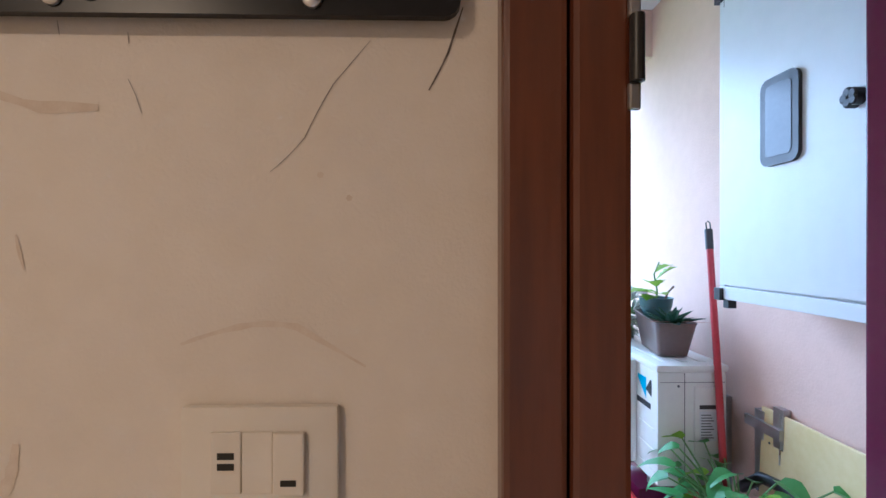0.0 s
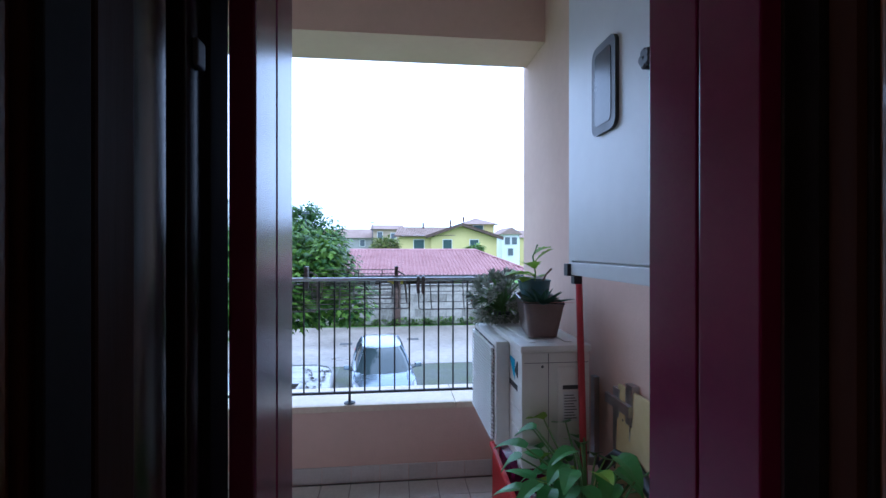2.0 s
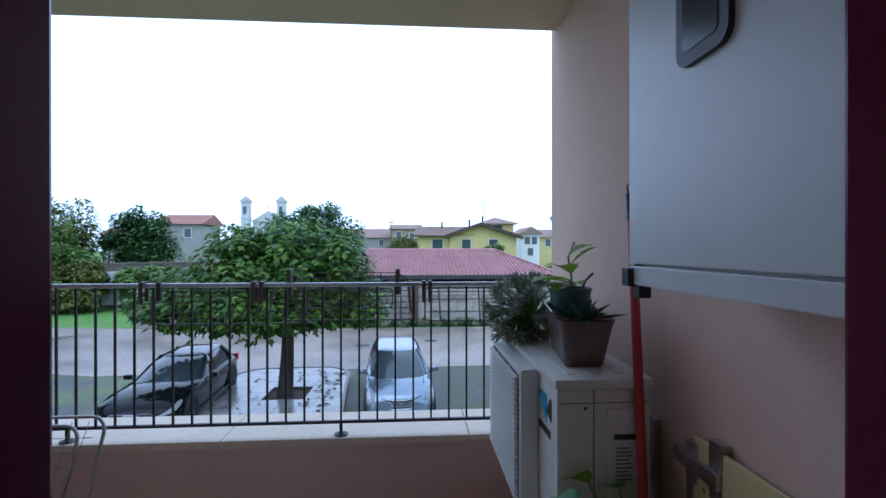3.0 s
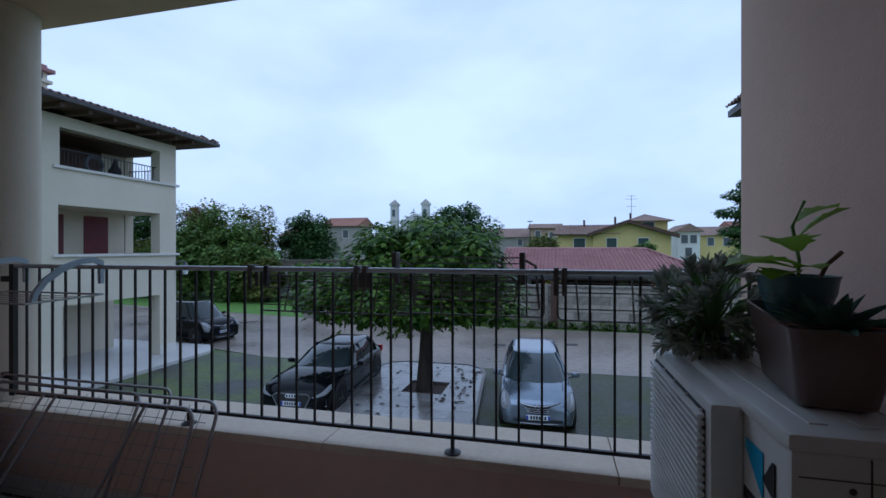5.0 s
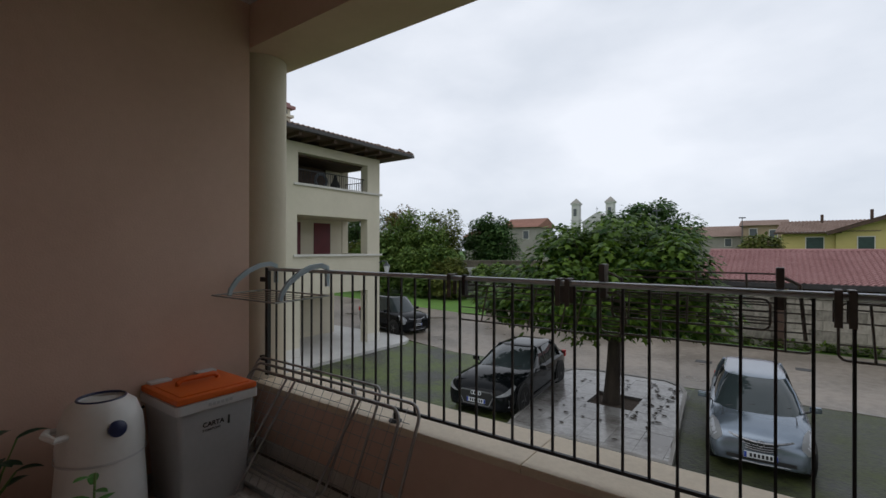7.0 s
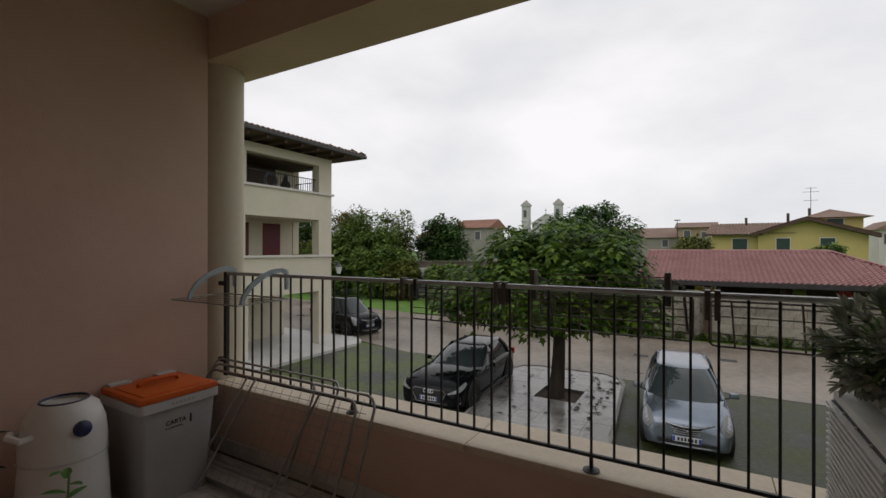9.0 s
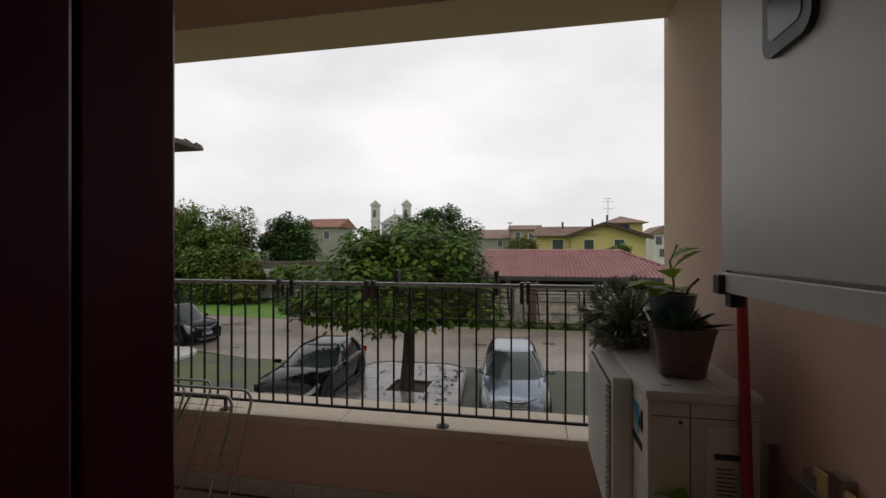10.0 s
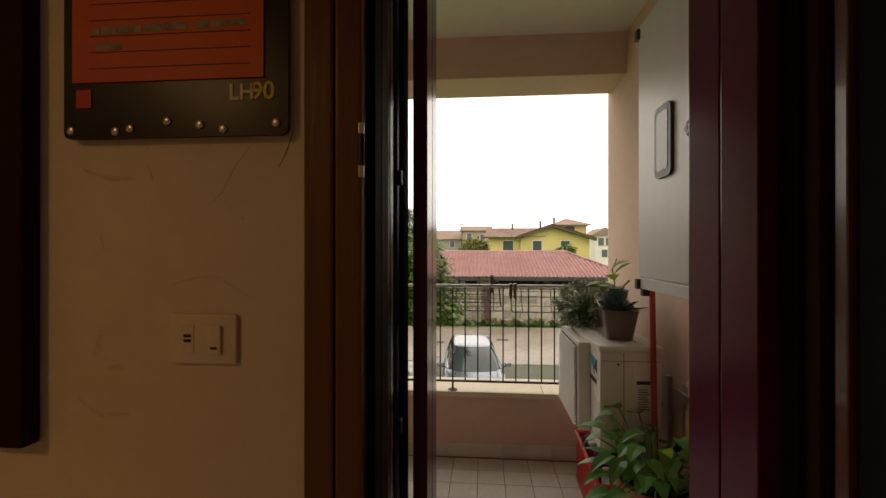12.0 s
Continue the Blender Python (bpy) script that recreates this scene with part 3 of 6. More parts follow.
# ---- railing ----
railing = thing("railing", "anthracite iron balcony railing with thin upright bars", "railing", at=(0, 2.947, 0))
part("handrail", tube(bmesh.new(), [(-2.15, 0, 1.205), (1.45, 0, 1.205)], 0.0115, 12), M_HANDRAIL, railing, "worn grey handrail", smooth=True)
part("bottom_rail", boxes((-2.15, 1.45, -0.007, 0.007, 0.519, 0.533)), M_IRON, railing)
bar_mesh = to_mesh("bar", boxes((-0.0045, 0.0045, -0.0045, 0.0045, 0.532, 1.196)), M_IRON)
for k in range(-26, 14):
    ob = new("bar", bar_mesh)
    ob.parent = railing
    ob.location = (0.267 + 0.0893 * k, 0, 0)
for x in (0.267, -1.022):
    post = part("post", boxes((x - 0.007, x + 0.007, -0.007, 0.007, 0.470, 0.518)), M_IRON, railing)
    part("flange", lathe(bmesh.new(), [(0.034, 0.463), (0.034, 0.467), (0.018, 0.472), (0.012, 0.476)], 20, Matrix.Translation((x, 0, 0))), M_IRON, post, smooth=True)
part("end_post", boxes((-2.165, -2.135, -0.012, 0.012, 0.512, 1.215)), M_IRON, railing)
for z in (0.60, 1.12):
    part("wall_bracket", boxes((-2.225, -2.166, -0.012, 0.012, z, z + 0.03)), M_IRON, railing)
for x in (-0.60,):
    part("joint_sleeve", boxes((x - 0.009, x + 0.009, -0.014, 0.014, 1.13, 1.222), bevel=0.003), M_IRON, railing)

# ---- clothes dryers on the railing ----
dryer = thing("railing_dryer", "small clothes dryer with pale blue arms hooked over the railing", "clothes dryer", at=(-2.08, 2.947, 1.22))
for x in (0.0, 0.51):
    bm = bmesh.new()
    path = [(0.012, -0.10), (0.012, -0.02), (0.010, 0.008), (-0.03, 0.022), (-0.10, 0.014), (-0.18, -0.02), (-0.25, -0.07), (-0.29, -0.125), (-0.30, -0.165)]
    rows = []
    for k, a in enumerate(path):
        d = Vector((path[min(k + 1, len(path) - 1)][0] - path[max(k - 1, 0)][0], path[min(k + 1, len(path) - 1)][1] - path[max(k - 1, 0)][1]))
        n = Vector((0, -d.y, d.x)).normalized() * (0.010 + 0.004 * math.sin(math.pi * k / 8))
        p = Vector((x, a[0], a[1]))
        rows.append([bm.verts.new(c) for c in (p - n - Vector((0.009, 0, 0)), p - n + Vector((0.009, 0, 0)), p + n + Vector((0.009, 0, 0)), p + n - Vector((0.009, 0, 0)))])
    for u, v in zip(rows, rows[1:]):
        for k in range(4):
            bm.faces.new((u[k], u[(k + 1) % 4], v[(k + 1) % 4], v[k]))
    bm.faces.new(rows[0][::-1])
    bm.faces.new(rows[-1])
    part("arm", bm, M_DRYARM, dryer, "pale blue plastic arm")
part("wire_frame", tube(bmesh.new(), [(-0.08, -0.36, -0.16), (0.56, -0.36, -0.16), (0.56, -0.02, -0.15), (-0.08, -0.02, -0.15)], 0.005, 6, close=True), M_CHROME, dryer)
for k in range(5):
    part("wire", tube(bmesh.new(), [(-0.08, -0.31 + 0.06 * k, -0.158), (0.56, -0.31 + 0.06 * k, -0.158)], 0.002, 5), M_CHROME, dryer)


def wire_rack(x0, x1, y, z0, z1, rows, uprights, clips=(), r=0.02):
    """A folded wire dryer hung outside the railing: a rounded hoop, cross wires, leaning uprights and strap clips."""
    t = thing("wire_dryer", "brown wire clothes dryer folded outside the railing", "clothes dryer", at=(x0, y, z0))
    w, h = x1 - x0, z1 - z0
    part("hoop", tube(bmesh.new(), [(x, 0, z) for x, z in rounded(0, w, 0, h, r, 3)], 0.0042, 6, close=True), M_WIRE, t)
    for z in rows:
        part("wire", tube(bmesh.new(), [(0.0, 0.005, z - z0), (w, 0.005, z - z0)], 0.0026, 5), M_WIRE, t)
    for xt, xb in uprights:
        part("upright", tube(bmesh.new(), [(xb - x0, -0.004, 0.0), (xt - x0, -0.004, h)], 0.0038, 5), M_WIRE, t)
    for x in clips:
        hook(t, x - x0, 2.947 - y, 1.116 - z0, 1.224 - z0)
    return t


def hook(t, x, y, z0, z1):
    """A dark strap clip folded over the handrail at y."""
    part("clip", boxes((x - 0.0095, x + 0.0095, y - 0.022, y - 0.015, z0, z1), (x - 0.0095, x + 0.0095, y - 0.0148, y + 0.028, z1 - 0.006, z1), (x - 0.0095, x + 0.0095, y + 0.0282, y + 0.035, z0 + 0.01, z1), bevel=0.0015), M_CLIP, t)


wire_rack(-0.67, 0.066, 3.005, 1.008, 1.172, (1.036, 1.066, 1.118, 1.146), ((-0.51, -0.545), (-0.273, -0.313), (-0.133, -0.172), (-0.073, -0.111)), (-0.676, -0.153, -0.115))
wire_rack(0.037, 0.521, 2.995, 1.083, 1.180, (1.102, 1.122, 1.142, 1.162), ((0.10, 0.095), (0.29, 0.288)))
wire_rack(-0.021, 0.63, 3.045, 1.014, 1.190, (1.045, 1.075, 1.105, 1.135, 1.165), ((0.06, 0.06), (0.20, 0.195), (0.44, 0.445), (0.56, 0.56)))
wire_rack(0.684, 1.30, 3.005, 1.012, 1.180, (1.057, 1.122, 1.161), ((0.754, 0.765), (0.805, 0.81), (0.961, 0.97), (1.12, 1.13)), (0.678, 0.709))
upr = thing("wire_dryer", "brown wire dryer standing above the handrail", "clothes dryer", at=(0.0, 3.02, 1.10))
for x in (0.006, 0.546):
    part("clip", boxes((x - 0.011, x + 0.011, -0.056, -0.036, 0.1165, 0.182), (x - 0.011, x + 0.011, -0.0355, 0.0, 0.05, 0.182), bevel=0.003), M_CLIP, upr)
    part("arm", tube(bmesh.new(), [(x, -0.01, 0.155), (x + 0.05, 0.03, 0.125), (x + 0.065, 0.035, -0.05)], 0.006, 6), M_WIRE, upr)
for z, y, x0 in ((0.160, 0.0, 0.07), (0.135, 0.02, 0.07), (0.110, 0.035, 0.06)):
    part("wire", tube(bmesh.new(), [(x0, y, z), (0.55, y, z)], 0.0028, 5), M_WIRE, upr)
for x in (0.312, 0.457):
    part("upright", tube(bmesh.new(), [(x, 0.0, 0.162), (x, 0.035, 0.105)], 0.0035, 5), M_WIRE, upr)

# ---- air conditioner on wall brackets ----
ac = thing("air_conditioner", "off-white outdoor air conditioner on wall brackets", "air conditioner", at=(1.062, 2.035, 0.463))
AW, AL, AH = 0.30, 0.74, 0.52
part("body", box(bmesh.new(), 0.0, AW, 0.0, AL, 0.0, AH - 0.03, bevel=0.014), M_ACWHITE, ac, smooth=True)
part("top_cover", box(bmesh.new(), -0.006, AW + 0.006, -0.006, AL + 0.006, AH - 0.032, AH, bevel=0.010), M_ACWHITE, ac, "off-white top cover with pressed ribs", smooth=True)
for x in (0.05, 0.13, 0.21):
    part("rib", box(bmesh.new(), x, x + 0.03, 0.05, AL - 0.05, AH - 0.004, AH + 0.003, bevel=0.002), M_ACWHITE, ac)
grille = part("fan_grille", box(bmesh.new(), -0.066, 0.0, 0.19, AL - 0.01, 0.02, AH - 0.02, bevel=0.012), M_ACWHITE, ac, "off-white slatted fan grille", smooth=True)
part("fan_opening", box(bmesh.new(), -0.0685, -0.0655, 0.22, AL - 0.03, 0.04, AH - 0.045), M_ACDARK, grille, "dark gap behind the slats")
slat_mesh = to_mesh("slat", box(bmesh.new(), -0.084, -0.0695, 0.215, AL - 0.025, 0.0, 0.0075, m=None), M_ACWHITE)
for k in range(25):
    ob = new("slat", slat_mesh)
    ob.parent = grille
    ob.location = (0, 0, 0.04 + 0.0175 * k)
for k in range(5):
    part("rib", box(bmesh.new(), -0.074, -0.069, 0.23 + k * 0.117, 0.233 + k * 0.117, 0.04, AH - 0.045), M_ACWHITE, grille)
for z in (0.05, 0.14, 0.23):
    part("louvre", box(bmesh.new(), -0.003, 0.001, 0.03, 0.17, z, z + 0.006), M_ACWHITE, ac)
part("badge", prism(bmesh.new(), [(0.07, 0.37), (0.15, 0.44), (0.15, 0.46), (0.07, 0.46)], -0.0015, 0.0), M_CYAN, ac, "cyan triangular badge").matrix_local = Matrix(((0, 0, 1, -0.001), (1, 0, 0, 0.03), (0, 1, 0, -0.02), (0, 0, 0, 1)))
part("badge", prism(bmesh.new(), [(0.02, 0.39), (0.07, 0.41), (0.03, 0.46), (0.02, 0.46)], -0.0022, -0.0006), M_PRINT, ac, "black triangular badge").matrix_local = Matrix(((0, 0, 1, -0.001), (1, 0, 0, 0.03), (0, 1, 0, -0.02), (0, 0, 0, 1)))
part("label", box(bmesh.new(), -0.0016, 0.0, 0.06, 0.19, 0.31, 0.335), M_PRINT, ac, "dark green name strip")
sp = part("service_panel", box(bmesh.new(), 0.155, 0.275, -0.010, 0.001, 0.03, 0.43, bevel=0.006), M_ACWHITE, ac, "off-white service panel", smooth=True)
part("grip", box(bmesh.new(), 0.175, 0.255, -0.0115, -0.009, 0.335, 0.352), M_ACDARK, sp, "dark grip slot")
pl = part("rating_label", box(bmesh.new(), 0.175, 0.245, -0.0115, -0.009, 0.20, 0.325), M_LABEL, sp, "pale printed rating label")
for k in range(9):
    part("print_line", box(bmesh.new(), 0.181, 0.235 - 0.006 * (k % 3), -0.0121, -0.0112, 0.212 + 0.012 * k, 0.216 + 0.012 * k), M_GREYPL, pl)
part("seam", boxes((0.115, 0.1175, -0.0015, 0.001, 0.0, AH - 0.035), (0.012, AW - 0.01, -0.0015, 0.001, AH - 0.075, AH - 0.073)), M_GREYPL, ac, "panel seam")
for x, z in ((0.09, 0.43), (0.29, 0.06), (0.14, 0.505)):
    part("screw", lathe(bmesh.new(), [(0.006, 0), (0.005, 0.002), (0.003, 0.003)], 10, pose(x, -0.001, z, 90, 0, 0)), M_GREYPL, ac)
for y in (0.10, 0.58):
    br = part("bracket", boxes((0.02, 0.384, y, y + 0.035, -0.045, -0.008), (0.364, 0.387, y, y + 0.035, -0.045, 0.35)), M_ALU, ac, "galvanised wall bracket")
    part("rubber_mount", lathe(bmesh.new(), [(0.018, -0.008), (0.018, 0.0)], 12, Matrix.Translation((0.06, y + 0.018, 0))), M_BLACKPL, br)

br2 = thing("wall_rail", "galvanised mounting rails screwed to the balcony wall", "bracket", at=(1.45, 1.80, 0.55))
part("rail", boxes((-0.03, -0.001, 0.0, 0.05, -0.05, 0.32), (-0.032, -0.028, 0.012, 0.020, 0.0, 0.30)), M_ALU, br2)
part("rail", boxes((-0.03, -0.001, 0.10, 0.15, -0.05, 0.28)), M_ALU, br2)
part("cross_rail", boxes((-0.045, -0.031, 0.0, 0.19, 0.205, 0.245)), M_ALU, br2)

# ---- cabinet on the wall ----
cab = thing("wall_cabinet", "white enamelled sheet-metal cabinet hung on the balcony wall", "cabinet", at=(1.165, 1.14, 1.299))
CW, CL, CH = 0.285, 0.64, 1.14
part("body", boxes((0.012, CW, 0.0, CL - 0.003, 0.0, CH), bevel=0.003), M_CAB, cab)
part("frame_strip", boxes((0.0, 0.022, -0.002, CL, -0.004, 0.042), (0.0, 0.022, CL - 0.028, CL, 0.043, CH), bevel=0.003), M_CAB, cab, "white frame profile")
cdoor = part("door", boxes((-0.004, 0.011, 0.0, CL - 0.032, 0.048, CH - 0.01), bevel=0.003), M_CAB, cab, "white sheet-metal door")
for z in (0.0, CH - 0.05):
    part("corner_bracket", boxes((-0.014, 0.03, CL - 0.022, CL + 0.012, z - 0.008, z + 0.036), (0.0, 0.03, CL - 0.05, CL - 0.020, z - 0.035, z - 0.006), bevel=0.002), M_BLACKPL, cab, "black plastic corner bracket")
mw = Matrix(((0, 0, -1, -0.004), (1, 0, 0, 0.0), (0, 1, 0, 0.0), (0, 0, 0, 1)))
wf = part("window_frame", prism(bmesh.new(), rounded(0.262, 0.412, 0.435, 0.705, 0.03), 0.0, 0.012), M_CABFRAME, cdoor, "dark grey rounded window frame")
wf.matrix_local = mw
part("pane", prism(bmesh.new(), rounded(0.287, 0.389, 0.462, 0.680, 0.015), 0.0, 0.0135), M_PANE, cdoor, "dark glossy pane").matrix_local = mw
bm = bmesh.new()
for k in range(5):
    a = 2 * math.pi * k / 5
    lathe(bm, [(0.014, 0.0), (0.014, 0.022), (0.009, 0.026)], 10, mw @ Matrix.Translation((0.095 + 0.013 * math.cos(a), 0.555 + 0.013 * math.sin(a), 0)))
part("knob", bm, M_BLACKPL, cdoor, "black star knob", smooth=True)

pole = thing("broom_handle", "red broom handle leaning against the wall cabinet", "broom", at=(1.258, 1.915, 0.0))
part("stick", tube(bmesh.new(), [(0.02, -0.04, 0.0), (0.055, 0.10, 0.90), (0.086, 0.215, 1.50)], 0.0145, 12), M_REDPOLE, pole, smooth=True)
part("grip", tube(bmesh.new(), [(0.085, 0.211, 1.475), (0.090, 0.228, 1.565)], 0.0165, 12), M_BLACKPL, pole, "black plastic grip", smooth=True)
part("hanging_loop", tube(bmesh.new(), [(0.082, 0.228, 1.56), (0.081, 0.234, 1.595), (0.091, 0.236, 1.603), (0.100, 0.234, 1.595), (0.100, 0.228, 1.56)], 0.003, 6), M_BLACKPL, pole, "black hanging loop")

yb = thing("plastic_board", "yellowed plastic board leaning on the balcony wall", "board", at=(1.395, 1.30, 0.0))
part("sheet", box(bmesh.new(), 0.0, 0.012, 0.0, 0.62, 0.0, 0.85, m=pose(0, 0, 0, 0, 2, 0), bevel=0.006), M_YELLOWBOARD, yb)
for y in (0.05, 0.57):
    part("screw", lathe(bmesh.new(), [(0.006, 0), (0.005, 0.002)], 8, pose(0.026, y, 0.72, 0, -88, 0)), M_GREYPL, yb)
single("black_hose", tube(bmesh.new(), [(1.34, 1.25, 0.50), (1.36, 1.42, 0.53), (1.38, 1.58, 0.57), (1.40, 1.75, 0.60), (1.41, 1.90, 0.57), (1.40, 2.00, 0.48)], 0.022, 10), M_BLACKPL, "black corrugated hose along the wall", "hose", smooth=True)


# ---- plants ----
def leaf_blade(bm, base, direction, length, width, droop=0.3, fold=0.15, segs=5, shape=None, up=None):
    """One leaf: a curved blade with a midrib fold; shape gives the half width along it."""
    d = Vector(direction).normalized()
    up = Vector((0, 0, 1)) if up is None else up
    side = d.cross(up)
    side = side.normalized() if side.length > 0.05 else Vector((1, 0, 0))
    n = side.cross(d)
    shape = shape or (lambda s: math.sin(math.pi * min(1, s * 0.9 + 0.08)) ** 0.8)
    rows, p = [], Vector(base)
    for i in range(segs + 1):
        s = i / segs
        w = width * 0.5 * shape(s) if i < segs else 0.001
        rows.append((bm.verts.new(p - side * w + n * w * fold), bm.verts.new(p), bm.verts.new(p + side * w + n * w * fold)))
        d = (d + Vector((0, 0, -droop / segs))).normalized()
        n = side.cross(d)
        p = p + d * length / segs
    for a, b in zip(rows, rows[1:]):
        bm.faces.new((a[0], a[1], b[1], b[0]))
        bm.faces.new((a[1], a[2], b[2], b[1]))


HEART = lambda s: (1.0 - s) ** 0.75 * (0.55 + 2.6 * s) if s < 0.25 else (1.0 - s) ** 0.75 * 1.2

# taupe trough with aloe
trough = thing("aloe_planter", "dark aloe in a glossy taupe square pot on the air conditioner", "potted plant", at=(1.215, 2.285, 0.990), rz=-8)
bm = bmesh.new()
rings = []
for w, l, z in ((0.062, 0.125, 0.0), (0.065, 0.13, 0.004), (0.087, 0.165, 0.15), (0.092, 0.172, 0.166), (0.085, 0.165, 0.166), (0.080, 0.158, 0.135)):
    rings.append([bm.verts.new((x, y, z + (0.010 * (y / l) if z > 0.1 else 0))) for x, y in rounded(-w, w, -l, l, 0.02, 3)])
for a, b in zip(rings, rings[1:]):
    for k in range(len(a)):
        bm.faces.new((a[k], a[(k + 1) % len(a)], b[(k + 1) % len(a)], b[k]))
bm.faces.new(rings[0][::-1])
part("pot", bm, M_TAUPE, trough, "glossy taupe pot", smooth=True)
part("soil", prism(bmesh.new(), rounded(-0.075, 0.075, -0.154, 0.154, 0.02, 3), 0.12, 0.145), M_SOIL, trough)
for k in range(16):
    a = k * 2.4
    r = 0.01 + 0.002 * k
    el = 1.1 - 0.06 * k
    bm = bmesh.new()
    leaf_blade(bm, (r * math.cos(a), -0.10 + r * math.sin(a), 0.145), (math.cos(a) * math.cos(el), math.sin(a) * math.cos(el), math.sin(el)), 0.085 + 0.002 * k, 0.046, 0.1, 0.6, 5, lambda s: (1 - s) ** 0.7)
    part("leaf", bm, M_ALOE, trough)
for k, (a, ln) in enumerate(((0.1, 0.13), (3.3, 0.10))):
    bm = bmesh.new()
    leaf_blade(bm, (0.02 * math.cos(a), -0.13, 0.155), (math.cos(a), -0.25, 0.08), ln, 0.02, 0.05, 0.5, 5, lambda s: (1 - s) ** 0.8)
    part("dry_leaf", bm, M_TERRA, trough, "dry reddish brown leaf")

tealp = thing("leafy_potted_plant", "lime green seedling in a teal pot", "potted plant", at=(1.225, 2.375, 0.990))
part("pot", lathe(bmesh.new(), [(0.05, 0.146), (0.062, 0.17), (0.074, 0.205), (0.078, 0.235), (0.082, 0.245), (0.074, 0.245), (0.070, 0.215)], 28), M_TEALPOT, tealp, "teal glazed pot", smooth=True)
part("soil", lathe(bmesh.new(), [(0.073, 0.20), (0.071, 0.218), (0.02, 0.225)], 20), M_SOIL, tealp)
part("stem", tube(bmesh.new(), [(0, 0, 0.20), (0.005, 0, 0.28), (-0.005, 0.01, 0.36), (0.02, 0.01, 0.42)], 0.004, 6), M_STEM, tealp)
part("dry_stem", tube(bmesh.new(), [(0.03, 0, 0.20), (0.055, -0.01, 0.27), (0.085, -0.01, 0.30)], 0.005, 6), M_WOODSTEM, tealp)
for (x, y, z), d, ln, w in (((0.0, 0, 0.33), (0.55, -0.2, 0.7), 0.12, 0.05), ((0.0, 0, 0.37), (0.7, 0.1, 0.55), 0.10, 0.045), ((0, 0, 0.30), (-0.5, -0.5, 0.5), 0.10, 0.06), ((0, 0, 0.27), (-0.95, -0.2, 0.3), 0.17, 0.05), ((0, 0, 0.26), (-0.9, 0.4, 0.35), 0.15, 0.05), ((0, 0, 0.25), (-0.7, -0.6, 0.2), 0.11, 0.05), ((0, 0, 0.26), (0.2, -0.8, 0.3), 0.07, 0.04)):
    bm = bmesh.new()
    leaf_blade(bm, (x, y, z), d, ln, w * 1.8, 0.6, 0.25, 9, lambda s: math.sin(math.pi * (s ** 1.3 * 0.9 + 0.06)) * (1 + 0.22 * math.sin(s * 26)))
    part("leaf", bm, M_LIME, tealp)

succ = thing("trailing_succulent", "bushy grey-green succulent spilling over a small dark pot", "potted plant", at=(1.13, 2.665, 0.990))
part("pot", lathe(bmesh.new(), [(0.04, 0.0), (0.045, 0.04), (0.05, 0.05), (0.042, 0.05)], 24), M_GREYPL, succ, "dark plastic pot", smooth=True)
rs = random.Random(11)
bm, bs = bmesh.new(), bmesh.new()
for k in range(104):
    a = rs.uniform(0, 2 * math.pi)
    el = math.asin(rs.uniform(-0.8, 0.97))
    r = rs.uniform(0.12, 0.185) if k % 4 else rs.uniform(0.06, 0.11)
    tip = Vector((r * 1.05 * math.cos(a) * math.cos(el) - 0.015, r * math.sin(a) * math.cos(el), 0.115 + 0.155 * math.sin(el)))
    tip.y = min(tip.y, 0.15)
    tip.z = max(tip.z, 0.022 if tip.x > -0.12 else -0.01)
    out = (tip - Vector((0, 0, 0.10))).normalized()
    tube(bs, [(0, 0, 0.05), tip * 0.6 + Vector((0, 0, 0.05)), tip], 0.004, 5)
    side = out.orthogonal().normalized()
    for j in range(11):
        b = j * 2.4
        radial = side * math.cos(b) + out.cross(side) * math.sin(b)
        back = 0.035 * j / 15
        d = radial * (0.35 + 0.75 * j / 15) + out * (1.0 - 0.6 * j / 15)
        leaf_blade(bm, tip - out * back, d, rs.uniform(0.032, 0.050), 0.0185, -0.15, 0.45, 4, lambda s: min(1.0, 0.35 + 1.2 * s) * (1 - s ** 6))
tagged(part("foliage", bm, M_SUCC, succ, "dense grey-green leaves"), kind="stuff")
tagged(part("stem", bs, M_STEM, succ), kind="stuff")

